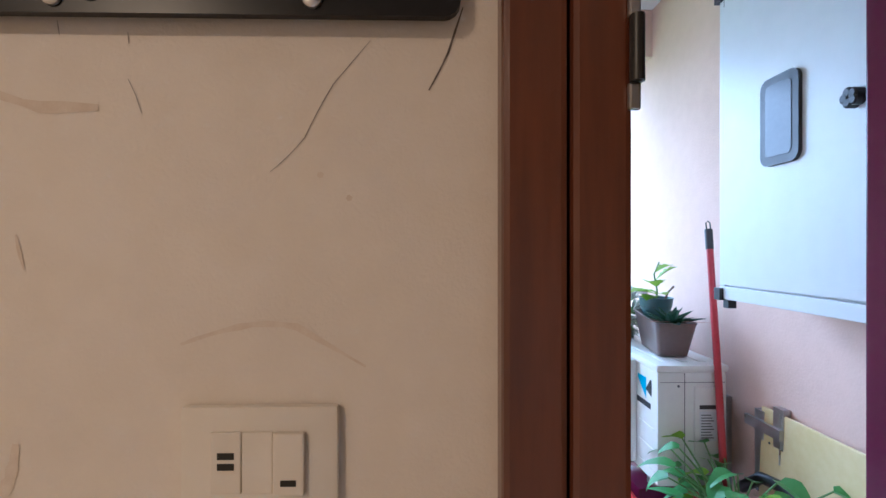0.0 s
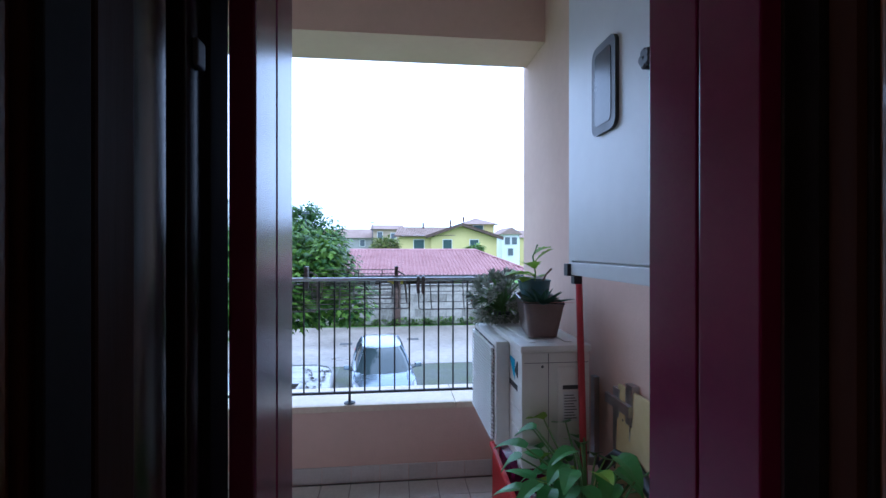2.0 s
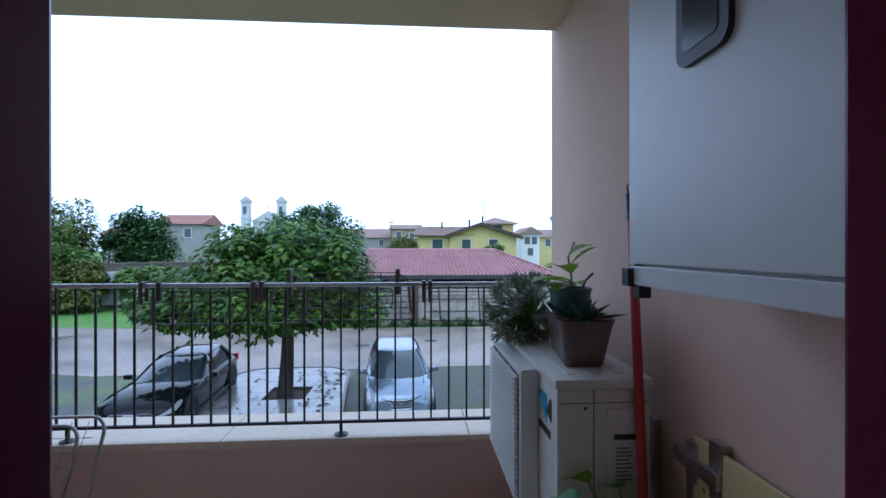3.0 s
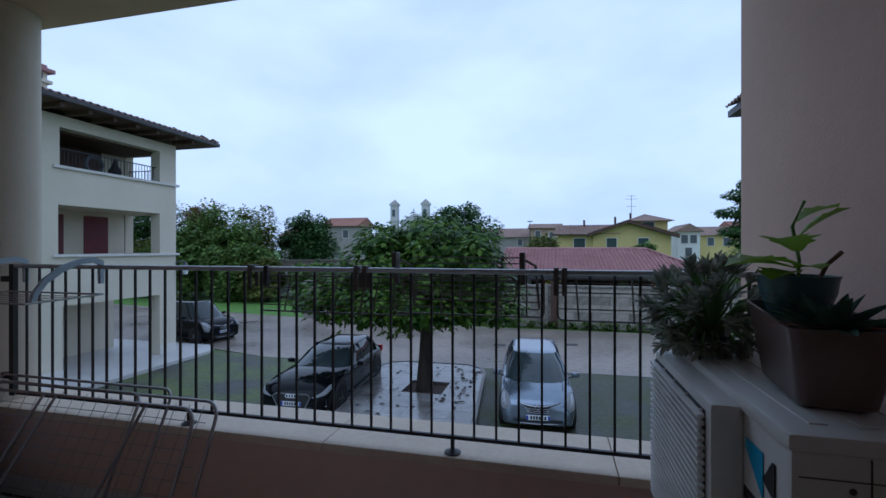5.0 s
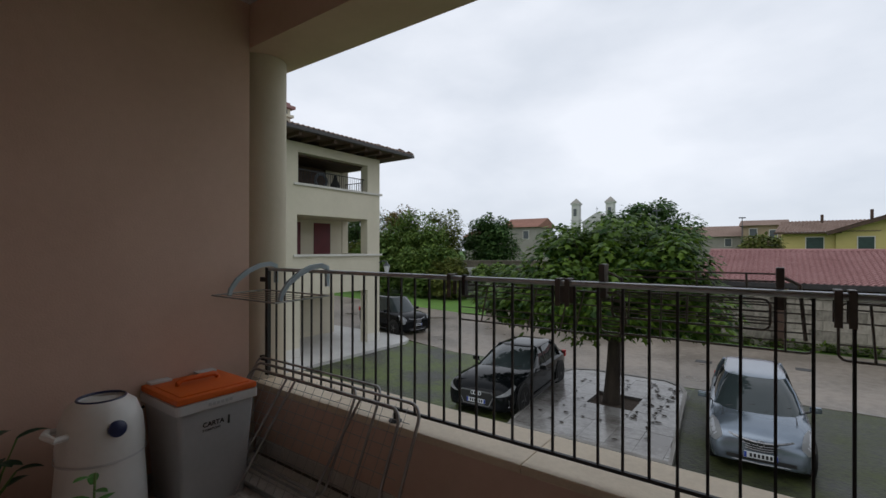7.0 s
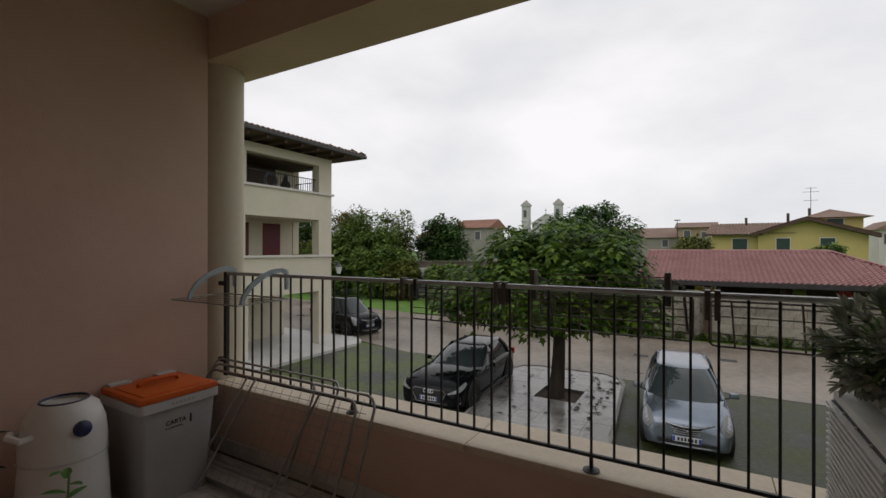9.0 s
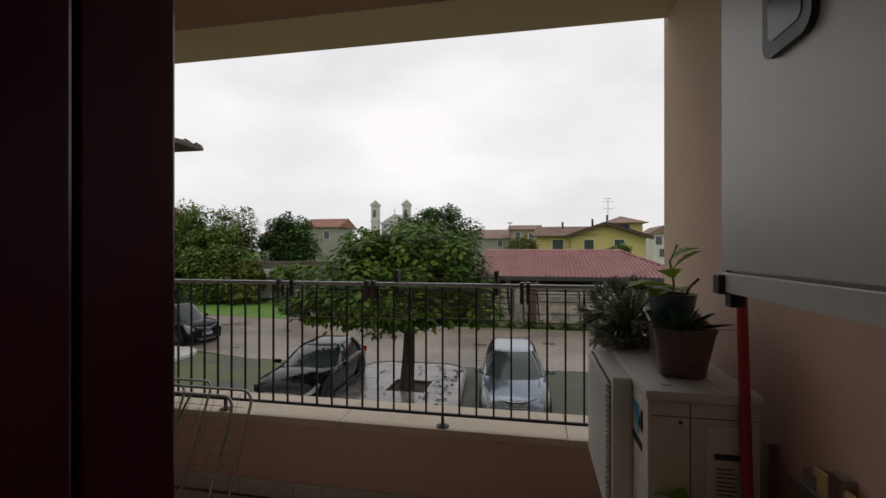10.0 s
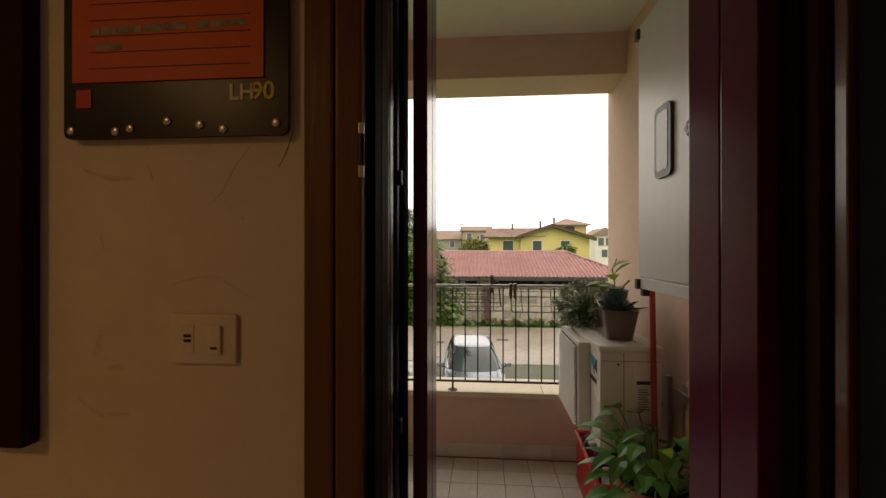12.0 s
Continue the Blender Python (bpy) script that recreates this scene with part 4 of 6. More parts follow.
# arum in a terracotta pot on the floor, before the air conditioner
arum = thing("arum_plant", "lush green arum in a terracotta pot on a stand", "potted plant", at=(1.235, 1.77, 0.0))
part("pot", lathe(bmesh.new(), [(0.10, 0.0), (0.11, 0.05), (0.15, 0.40), (0.165, 0.41), (0.165, 0.45), (0.15, 0.45), (0.145, 0.40)], 32), M_TERRA, arum, "terracotta pot", smooth=True)
part("soil", lathe(bmesh.new(), [(0.148, 0.38), (0.145, 0.415), (0.05, 0.425)], 24), M_SOIL, arum)
rs = random.Random(5)
for k in range(64):
    a = rs.uniform(0, 2 * math.pi)
    r0 = rs.uniform(0.0, 0.09)
    base = Vector((r0 * math.cos(a), r0 * math.sin(a), 0.41))
    reach, h = rs.uniform(0.08, 0.24), rs.uniform(0.10, 0.30)
    if k % 4 == 0:
        reach, h = rs.uniform(0.12, 0.20), rs.uniform(0.0, 0.08)
    tip = base + Vector((reach * math.cos(a), reach * math.sin(a), h))
    mid = base.lerp(tip, 0.5) + Vector((0, 0, 0.05))
    part("stem", tube(bmesh.new(), [base, mid, tip], 0.0055, 6, r_end=0.003), M_STEM, arum)
    bm = bmesh.new()
    leaf_blade(bm, tip, (math.cos(a + rs.uniform(-0.7, 0.7)), math.sin(a + rs.uniform(-0.7, 0.7)), rs.uniform(-0.25, 0.45)), rs.uniform(0.085, 0.145), rs.uniform(0.06, 0.10), rs.uniform(0.5, 1.3), rs.uniform(0.1, 0.4), 7, HEART)
    part("leaf", bm, M_LIME if k % 9 == 4 else M_CALLA, arum)

twig = thing("young_potted_plant", "young leafy plant in a small dark pot", "potted plant", at=(-1.41, 1.79, 0.0))
part("pot", lathe(bmesh.new(), [(0.07, 0.0), (0.10, 0.20), (0.105, 0.21), (0.095, 0.21)], 20), M_GREYPL, twig, smooth=True)
part("soil", lathe(bmesh.new(), [(0.095, 0.17), (0.09, 0.19)], 16), M_SOIL, twig)
part("stem", tube(bmesh.new(), [(0, 0, 0.17), (0.01, 0, 0.36), (0.0, 0.01, 0.54)], 0.004, 6), M_STEM, twig)
for k in range(11):
    a, z = k * 2.4, 0.26 + 0.027 * k
    bm = bmesh.new()
    leaf_blade(bm, (0, 0, z), (math.cos(a), math.sin(a), 0.5), 0.10 - 0.003 * k, 0.034, 0.5, 0.2, 5)
    part("leaf", bm, M_CALLA, twig)

bushy = thing("broadleaf_potted_plant", "dark green broad-leaved plant in a small pot by the wall", "potted plant", at=(-2.07, 1.62, 0.0))
part("pot", lathe(bmesh.new(), [(0.08, 0.0), (0.11, 0.19), (0.118, 0.20), (0.118, 0.22), (0.104, 0.22)], 20), M_TERRA, bushy, "terracotta pot", smooth=True)
part("soil", lathe(bmesh.new(), [(0.10, 0.17), (0.10, 0.20)], 16), M_SOIL, bushy)
rs = random.Random(19)
for k in range(16):
    a, h = k * 2.4, rs.uniform(0.10, 0.34)
    tip = Vector((math.cos(a) * rs.uniform(0.03, 0.09), math.sin(a) * rs.uniform(0.03, 0.12), 0.20 + h))
    part("stem", tube(bmesh.new(), [(0, 0, 0.19), tip * 0.5 + Vector((0, 0, 0.13)), tip], 0.004, 6), M_STEM, bushy)
    bm = bmesh.new()
    leaf_blade(bm, tip, (math.cos(a), math.sin(a), 0.4), rs.uniform(0.08, 0.13), rs.uniform(0.045, 0.065), 0.7, 0.25, 6)
    part("leaf", bm, M_ALOE, bushy)

# ---- red crate with clutter ----
crate = thing("plastic_crate", "red slatted plastic crate under the air conditioner", "crate", at=(1.055, 2.02, 0.0), rz=-2)
for x0, x1 in ((0.0, 0.008), (0.30, 0.308)):
    side = part("side_wall", boxes((x0, x1, 0.0, 0.66, 0.0, 0.03), (x0, x1, 0.0, 0.66, 0.27, 0.30)), M_REDPL, crate)
    crate_slat = to_mesh("slat", boxes((x0, x1, 0.0, 0.014, 0.03, 0.27)), M_REDPL)
    for k in range(25):
        ob = new("slat", crate_slat)
        ob.parent = side
        ob.location = (0, 0.005 + 0.0262 * k, 0)
for y0 in (0.0, 0.652):
    end = part("end_wall", boxes((0.008, 0.30, y0, y0 + 0.008, 0.0, 0.03), (0.008, 0.30, y0, y0 + 0.008, 0.27, 0.30)), M_REDPL, crate)
    crate_slat = to_mesh("slat", boxes((0.0, 0.014, y0, y0 + 0.008, 0.03, 0.27)), M_REDPL)
    for k in range(11):
        ob = new("slat", crate_slat)
        ob.parent = end
        ob.location = (0.012 + 0.0262 * k, 0, 0)
part("crate_base", boxes((0.008, 0.30, 0.008, 0.652, 0.0, 0.012)), M_REDPL, crate)
part("rim", boxes((-0.012, 0.0, -0.012, 0.672, 0.285, 0.305), (0.308, 0.32, -0.012, 0.672, 0.285, 0.305), (0.0, 0.308, -0.012, 0.0, 0.285, 0.305), (0.0, 0.308, 0.66, 0.672, 0.285, 0.305), bevel=0.003), M_REDPL, crate)
single("folded_bag", box(bmesh.new(), 1.10, 1.34, 2.30, 2.62, 0.02, 0.32, bevel=0.03), M_RED, "crumpled maroon bag in the crate", "bag", smooth=True)
pebbles = bmesh.new()
rs = random.Random(8)
for k in range(60):
    m = Matrix.Translation((rs.uniform(1.14, 1.36), rs.uniform(2.06, 2.26), rs.uniform(0.20, 0.29))) @ Matrix.Diagonal((0.02, 0.016, 0.012, 1))
    bmesh.ops.create_icosphere(pebbles, subdivisions=1, radius=1.0, matrix=m)
box(pebbles, 1.13, 1.38, 2.05, 2.27, 0.015, 0.22)
single("pebbles", pebbles, M_LABEL, "pale pebbles heaped in the crate", "pebbles", smooth=True, kind="stuff")

# ---- bins ----
bin_ = thing("waste_bin", "grey plastic paper bin with an orange lid", "bin", at=(-2.225, 2.235, 0.0))
bm = bmesh.new()
rings = []
for dx, z in ((0.045, 0.0), (0.042, 0.01), (0.012, 0.50), (0.012, 0.52)):
    rings.append([bm.verts.new((x, y, z)) for x, y in rounded(dx, 0.43 - dx, dx, 0.42 - dx, 0.02, 3)])
for a, b in zip(rings, rings[1:]):
    for k in range(len(a)):
        bm.faces.new((a[k], a[(k + 1) % len(a)], b[(k + 1) % len(a)], b[k]))
bm.faces.new(rings[0][::-1])
bm.faces.new(rings[-1])
bbody = part("body", bm, M_BINGREY, bin_, "grey plastic body", smooth=True)
part("rim", prism(bmesh.new(), rounded(-0.005, 0.435, -0.005, 0.425, 0.02, 3), 0.52, 0.565), M_BINRIM, bin_, "pale grey rim")
lid = part("lid", box(bmesh.new(), 0.0, 0.43, 0.0, 0.42, 0.566, 0.60, bevel=0.012), M_ORANGE, bin_, "orange lid", smooth=True)
part("handle", tube(bmesh.new(), [(0.20, 0.10, 0.598), (0.20, 0.105, 0.622), (0.20, 0.125, 0.634), (0.20, 0.29, 0.634), (0.20, 0.31, 0.622), (0.20, 0.315, 0.598)], 0.014, 8), M_ORANGE, lid, "orange grip", smooth=True)
part("lid_panel", box(bmesh.new(), 0.10, 0.40, 0.03, 0.39, 0.598, 0.606, bevel=0.003), M_ORANGE, lid, "raised orange panel", smooth=True)
for y in (0.03, 0.28):
    part("hinge_tab", box(bmesh.new(), -0.012, 0.05, y, y + 0.11, 0.58, 0.612, bevel=0.004), M_BINRIM, lid, "pale grey hinge tab")
for k in range(6):
    part("print_bar", box(bmesh.new(), 0.4345, 0.4362, 0.15 + 0.022 * k, 0.165 + 0.022 * k, 0.535, 0.55), M_BINGREY, bin_, "embossed unreadable letters")
part("side_handle", tube(bmesh.new(), [(0.06, -0.005, 0.50), (0.06, -0.03, 0.49), (0.06, -0.03, 0.40), (0.06, -0.005, 0.39)], 0.008, 8), M_BLACKPL, bin_, "black side handle", smooth=True)
tx = Matrix(((0, 0.06, 0.9982, 0.4150), (1, 0, 0, 0.13), (0, 0.9982, -0.06, 0.425), (0, 0, 0, 1)))
lettering("CARTA", 0.034, M_PRINT, bin_, tx, bold=0.0005)
tx2 = tx.copy()
tx2.translation = (0.4136, 0.13, 0.402)
lettering("E CARTONE", 0.017, M_PRINT, bin_, tx2)
part("print_bar", box(bmesh.new(), 0.4095, 0.4155, 0.262, 0.272, 0.41, 0.455), M_PRINT, bin_, "small printed symbol")

nap = thing("nappy_bin", "white rounded nappy bin with navy details", "bin", at=(-1.97, 1.985, 0.0))
part("body", lathe(bmesh.new(), [(0.18, 0.0), (0.186, 0.012), (0.172, 0.30), (0.164, 0.40)], 32), M_WHITEPL, nap, "white tapered body", smooth=True)
ntop = part("top", lathe(bmesh.new(), [(0.168, 0.40), (0.169, 0.46), (0.160, 0.55), (0.135, 0.62), (0.098, 0.650), (0.090, 0.636), (0.0, 0.632)], 32, cap=False), M_WHITEPL, nap, "white domed top", smooth=True)
part("ring", tube(bmesh.new(), [(0.092 * math.cos(2 * math.pi * k / 28), 0.092 * math.sin(2 * math.pi * k / 28), 0.651) for k in range(28)], 0.006, 6, close=True), M_NAVY, ntop, "navy rim ring", smooth=True)
part("shield", lathe(bmesh.new(), [(0.1735, 0.395), (0.1745, 0.40), (0.1735, 0.405)], 32, cap=False), M_BINRIM, nap, "pale grey seam ring", smooth=True)
part("button", lathe(bmesh.new(), [(0.036, 0.0), (0.036, 0.012), (0.02, 0.02)], 24, pose(0.157, 0.01, 0.54, 0, 80, 4)), M_NAVY, ntop, "navy oval button", smooth=True)
part("lever", tube(bmesh.new(), [(0.07, -0.145, 0.53), (0.09, -0.19, 0.535), (0.04, -0.215, 0.55), (-0.02, -0.19, 0.545), (-0.04, -0.14, 0.53)], 0.015, 8), M_WHITEPL, nap, "white carrying loop", smooth=True)

# ---- folded clothes airer leaning on the parapet ----
airer = thing("clothes_airer", "folded steel clothes airer leaning against the parapet", "clothes airer", at=(-2.20, 2.56, 0.0))


def hoop(x0, x1, z0, z1, y0, y1, r=0.07, rad=0.008):
    """A rounded rectangular tube frame in a leaning plane."""
    pts = []
    for x, z in rounded(x0, x1, z0, z1, r, 5):
        s = (z - 0.0) / 0.62
        pts.append((x, y0 + (y1 - y0) * s, z))
    return tube(bmesh.new(), pts, rad, 8, close=True)


part("outer_frame", hoop(0.0, 1.40, 0.012, 0.60, 0.06, 0.34), M_CHROME, airer, "steel tube frame", smooth=True)
part("inner_frame", hoop(0.02, 1.31, 0.04, 0.575, 0.03, 0.31), M_CHROME, airer, "steel tube frame", smooth=True)
part("wing_frame", hoop(0.0, 1.12, 0.10, 0.63, 0.05, 0.35, 0.05, 0.007), M_CHROME, airer, "steel tube frame", smooth=True)
for k in range(9):
    z = 0.08 + 0.055 * k
    part("wire", tube(bmesh.new(), [(0.02, 0.05 + 0.28 * z / 0.62, z), (1.36, 0.05 + 0.28 * z / 0.62, z)], 0.0018, 5), M_CHROME, airer)
for k in range(17):
    x = 0.10 + 0.075 * k
    part("wire", tube(bmesh.new(), [(x, 0.05, 0.05), (x + 0.03, 0.31, 0.585)], 0.0014, 5), M_CHROME, airer)
part("wing_frame", hoop(0.05, 0.98, 0.14, 0.61, 0.02, 0.32, 0.05, 0.007), M_CHROME, airer, "steel tube frame", smooth=True)
for x in (0.36, 0.44, 0.98):
    part("leg", tube(bmesh.new(), [(x - 0.05, -0.03, 0.012), (x, 0.13, 0.30), (x + 0.06, 0.28, 0.58)], 0.007, 8), M_CHROME, airer, "steel leg", smooth=True)

# ---- outdoors: ground ----
rng = random.Random(3)
structure("ground", prism(bmesh.new(), [(-900, 3.0), (900, 3.0), (900, 900), (-900, 900)], G - 0.5, G - 0.05), M_GRASS, "grassy ground reaching the horizon", "ground")
structure("ground_behind", prism(bmesh.new(), [(-900, -900), (900, -900), (900, 3.0), (-900, 3.0)], G - 0.5, G - 0.055), M_GRASS, "ground behind the house", "ground")
structure("parking_wet", prism(bmesh.new(), [(-1.4, 10.6), (22, 10.6), (22, 17.0), (2.0, 16.9), (-1.4, 16.75)], G - 0.3, G - 0.015), M_WETPAVE, "wet dark paved parking bays with sparse moss", "parking")
structure("parking_moss", prism(bmesh.new(), [(-13.4, 10.6), (-1.4, 10.6), (-1.4, 16.75), (-9.5, 16.4), (-13.4, 16.9)], G - 0.3, G - 0.015), M_MOSS, "mossy paving-grid parking bays", "parking")
structure("road", prism(bmesh.new(), [(30, 16.9), (30, 25.2), (-1, 24.9), (-10, 25.0), (-17, 26.0), (-40, 29.5), (-40, 17.0), (-13.5, 17.2), (-10, 16.35), (2, 16.85)], G - 0.35, G - 0.004), M_ASPHALT, "wet pale asphalt lane", "road")
structure("pavement", prism(bmesh.new(), [(-30, 8.6), (30, 8.6), (30, 10.6), (-30, 10.6)], G - 0.3, G + 0.02), M_CONC, "pale paved strip along the house", "pavement")
structure("kerb", boxes((-13.4, 22, 10.602, 10.72, G - 0.2, G + 0.03)), M_KERB, "concrete kerb strip", "kerb")
structure("pavement_porch", prism(bmesh.new(), [(-30, 8.0), (-12.6, 8.0), (-12.6, 16.3), (-12.9, 16.9), (-13.5, 17.3), (-30, 17.3)], G - 0.3, G + 0.10), M_APRON, "pale concrete apron round the next building", "pavement")

# tree bed slab with an open square pit
PX, PY, PH = -2.95, 13.85, 0.58
slab_outline = [(-4.45, 10.75), (-1.10, 10.75), (-1.55, 15.6), (-1.75, 16.25), (-2.2, 16.6), (-4.4, 16.55), (-4.95, 16.3), (-5.15, 15.7)]
bm = bmesh.new()
pit = [(PX - PH, PY - PH), (PX + PH, PY - PH), (PX + PH, PY + PH), (PX - PH, PY + PH)]
ov = [bm.verts.new((x, y, G + 0.085)) for x, y in slab_outline]
pv = [bm.verts.new((x, y, G + 0.085)) for x, y in pit]
bm.faces.new((ov[0], ov[1], pv[1], pv[0]))
bm.faces.new((ov[1], ov[2], ov[3], ov[4], pv[2], pv[1]))
bm.faces.new((ov[4], ov[5], pv[3], pv[2]))
bm.faces.new((ov[5], ov[6], ov[7], ov[0], pv[0], pv[3]))
for loop in (ov, pv):
    low = [bm.verts.new((v.co.x, v.co.y, G - 0.2)) for v in loop]
    for i in range(len(loop)):
        bm.faces.new((loop[i], loop[(i + 1) % len(loop)], low[(i + 1) % len(loop)], low[i]))
tree_bed = structure("pavement_tree_bed", bm, M_GROUT, "wet pale paved bed around the tree", "pavement")
bm = bmesh.new()
n = len(slab_outline)
c = Vector((-3.1, 13.6, 0))
for i in range(n):
    a, b = Vector((*slab_outline[i], 0)), Vector((*slab_outline[(i + 1) % n], 0))
    ao, bo = a + (a - c).normalized() * 0.14, b + (b - c).normalized() * 0.14
    prism(bm, [(a.x, a.y), (b.x, b.y), (bo.x, bo.y), (ao.x, ao.y)], G - 0.2, G + 0.125)
structure("kerb_tree_bed", bm, M_KERB, "raised concrete kerb of the tree bed", "kerb")
structure("soil_pit", boxes((PX - PH, PX + PH, PY - PH, PY + PH, G - 0.2, G + 0.02)), M_SOIL, "dark soil in the tree pit", "soil")
bm = bmesh.new()
for k in range(96):
    x, y = rng.uniform(-4.4, -1.5), rng.uniform(11.2, 16.3)
    if rng.random() < 0.5:
        x, y = rng.uniform(-2.4, -1.6), rng.uniform(12.6, 16.0)
    if abs(x - PX) < 0.7 and abs(y - PY) < 0.7:
        continue
    leaf_blade(bm, (x, y, G + 0.115), (rng.uniform(-1, 1), rng.uniform(-1, 1), 0.05), rng.uniform(0.08, 0.19), rng.uniform(0.05, 0.12), 0.1, 0.25, 3)
tagged(part("fallen_leaves", bm, M_BARK), "dark fallen leaves lying on the wet slab", "leaves", kind="stuff")
for x, y in ((-1.6, 20.6), (1.4, 21.4)):
    single("drain_cover", boxes((x - 0.27, x + 0.27, y - 0.2, y + 0.2, G - 0.05, G + 0.006), bevel=0.004), M_DRAIN, "iron drain grating set in the lane", "drain")


# ---- trees ----
def lobed(bm, p, d, up, size):
    """A five-lobed leaf, gently cupped."""
    d = d.normalized()
    s = d.cross(up)
    s = s.normalized() if s.length > 0.05 else Vector((1, 0, 0))
    nrm = s.cross(d)
    c = bm.verts.new(p + d * size * 0.25)
    ring = []
    for x, y in ((0.0, 0.0), (0.30, 0.02), (0.26, 0.22), (0.52, 0.42), (0.22, 0.50), (0.0, 1.0), (-0.22, 0.50), (-0.52, 0.42), (-0.26, 0.22), (-0.30, 0.02)):
        ring.append(bm.verts.new(p + s * (x * size) + d * (y * size) - nrm * (0.25 * (abs(x) + 0.5 * y * y) * size)))
    for i in range(10):
        bm.faces.new((c, ring[i], ring[(i + 1) % 10]))


def cloud(bm, blobs, count, size, seed, lobes=False, droop=0.25):
    """Leaves in a shell around several uneven blobs of (x, y, z, rx, ry, rz)."""
    r = random.Random(seed)
    weights = [b[3] * b[4] + b[4] * b[5] + b[3] * b[5] for b in blobs]
    for _ in range(count):
        x, y, z, rx, ry, rz = r.choices(blobs, weights)[0]
        v = Vector((r.gauss(0, 1), r.gauss(0, 1), r.gauss(0, 1))).normalized()
        k = 1.0 - abs(r.gauss(0, 0.22))
        k *= 0.86 + 0.3 * noise.noise(v * 2.2 + Vector((seed, x, z)))
        p = Vector((x + v.x * rx * k, y + v.y * ry * k, z + v.z * rz * k))
        d = Vector((v.x, v.y, v.z * 0.3 - droop)) + Vector((r.uniform(-.6, .6), r.uniform(-.6, .6), r.uniform(-.4, .4)))
        s = size * r.uniform(0.6, 1.25)
        up = Vector((v.x * 0.6, v.y * 0.6, 1))
        if lobes:
            lobed(bm, p, d, up, s)
        else:
            leaf_blade(bm, p, d, s, s * 0.7, 0.3, 0.2, 2)


def clumps(seed, n, x, y, z, rx, ry, rz, lo, hi):
    """Small uneven leaf clumps set round the shell of one large crown."""
    r, out = random.Random(seed), []
    for _ in range(n):
        v = Vector((r.gauss(0, 1), r.gauss(0, 1), r.gauss(0.25, 1))).normalized() * r.uniform(0.55, 1.0)
        q = r.uniform(lo, hi)
        out.append((x + v.x * rx, y + v.y * ry, z + v.z * rz, q, q, q * r.uniform(0.55, 0.85)))
    return out


def tree(name, label, at, trunk_r, trunk_h, limbs, blobs, count, size, mat, seed, lobes=False):
    t = thing(name, label, "tree", at=at)
    bm = bmesh.new()
    tube(bm, [(0, 0, -0.1), (0.02, 0, trunk_h * 0.12), (0.06, 0.02, trunk_h * 0.5), (0.10, 0.0, trunk_h)], trunk_r * 1.25, 12, r_end=trunk_r * 0.8)
    r = random.Random(seed)
    for k in range(limbs):
        a = 2 * math.pi * k / limbs + r.uniform(-0.3, 0.3)
        b = r.choice(blobs)
        tip = Vector((b[0] + b[3] * 0.6 * math.cos(a), b[1] + b[4] * 0.6 * math.sin(a), b[2] + 0.3 * b[5]))
        st = Vector((0.09, 0, trunk_h * r.uniform(0.8, 1.0)))
        mid = st.lerp(tip, 0.5) + Vector((0, 0, -0.15 * abs(tip.z - st.z)))
        tube(bm, [st, mid, tip], trunk_r * 0.5, 7, r_end=trunk_r * 0.1)
    part("trunk", bm, M_BARK, t, "dark bark trunk with limbs", smooth=True)
    bm = bmesh.new()
    cloud(bm, blobs, count, size, seed, lobes, 0.5 if lobes else 0.2)
    part("crown", bm, mat, t, "dense leafy crown")
    return t


tree("broadleaf_tree", "spreading broadleaf tree with large lobed leaves", (PX - 0.10, PY, G + 0.02), 0.20, 2.0, 9,
     clumps(71, 60, 0.0, -0.2, 3.2, 2.75, 2.15, 1.4, 0.32, 0.62) + [(0.0, 0, 3.2, 2.0, 1.8, 1.0), (-1.3, 0, 4.45, 1.0, 1.0, 0.6), (0.2, 0, 4.65, 1.3, 1.0, 0.6), (1.5, 0, 4.4, 0.9, 0.9, 0.55), (-3.4, -0.4, 2.75, 0.85, 0.9, 0.6), (-2.9, 0.2, 3.3, 0.9, 0.9, 0.6), (-1.7, -0.4, 2.8, 1.6, 1.6, 1.1), (1.5, 0.1, 3.0, 1.4, 1.6, 1.15), (0.0, -1.2, 2.75, 2.0, 1.3, 1.0), (-0.7, 0.2, 3.95, 1.3, 1.1, 0.75), (0.8, 0, 3.95, 1.4, 1.1, 0.8), (-2.8, -0.4, 2.6, 1.0, 1.2, 0.75), (2.25, -0.1, 2.7, 0.95, 1.1, 0.85), (-0.1, -0.3, 2.45, 2.4, 1.8, 0.5), (-1.5, -0.8, 3.7, 1.0, 0.9, 0.75), (1.8, -0.3, 3.75, 0.9, 0.8, 0.6)],
     12500, 0.205, M_LEAF, 21, lobes=True)
# dark big tree behind, and the garden trees
tree("dark_round_tree", "tall dark round-crowned tree behind the lane", (-11.5, 56, G), 0.5, 4.0, 6, clumps(81, 30, 0, 0, 6.4, 5.2, 4, 3.2, 0.9, 1.6) + [(0, 0, 7.1, 3.8, 4, 2.8), (-3.2, 0, 6.2, 2.8, 3, 2.6), (3.4, 0, 6.1, 3.4, 3, 2.7), (0, 0, 4.6, 5.5, 4, 2.6)], 9500, 0.46, M_LEAFDARK, 4)
tree("garden_tree", "dark green round garden tree", (-24.6, 44, G), 0.3, 2.0, 5, clumps(82, 26, 0, 0, 5.0, 3.4, 2.4, 2.5, 0.7, 1.2) + [(0, 0, 5.2, 2.9, 2.3, 2.3), (1.0, 0, 3.2, 3.2, 2.4, 2.6), (-1.5, 0, 3.4, 2.8, 2, 2.4), (1.8, 0, 4.6, 1.8, 1.8, 1.7)], 11000, 0.36, M_LEAFDARK, 9)
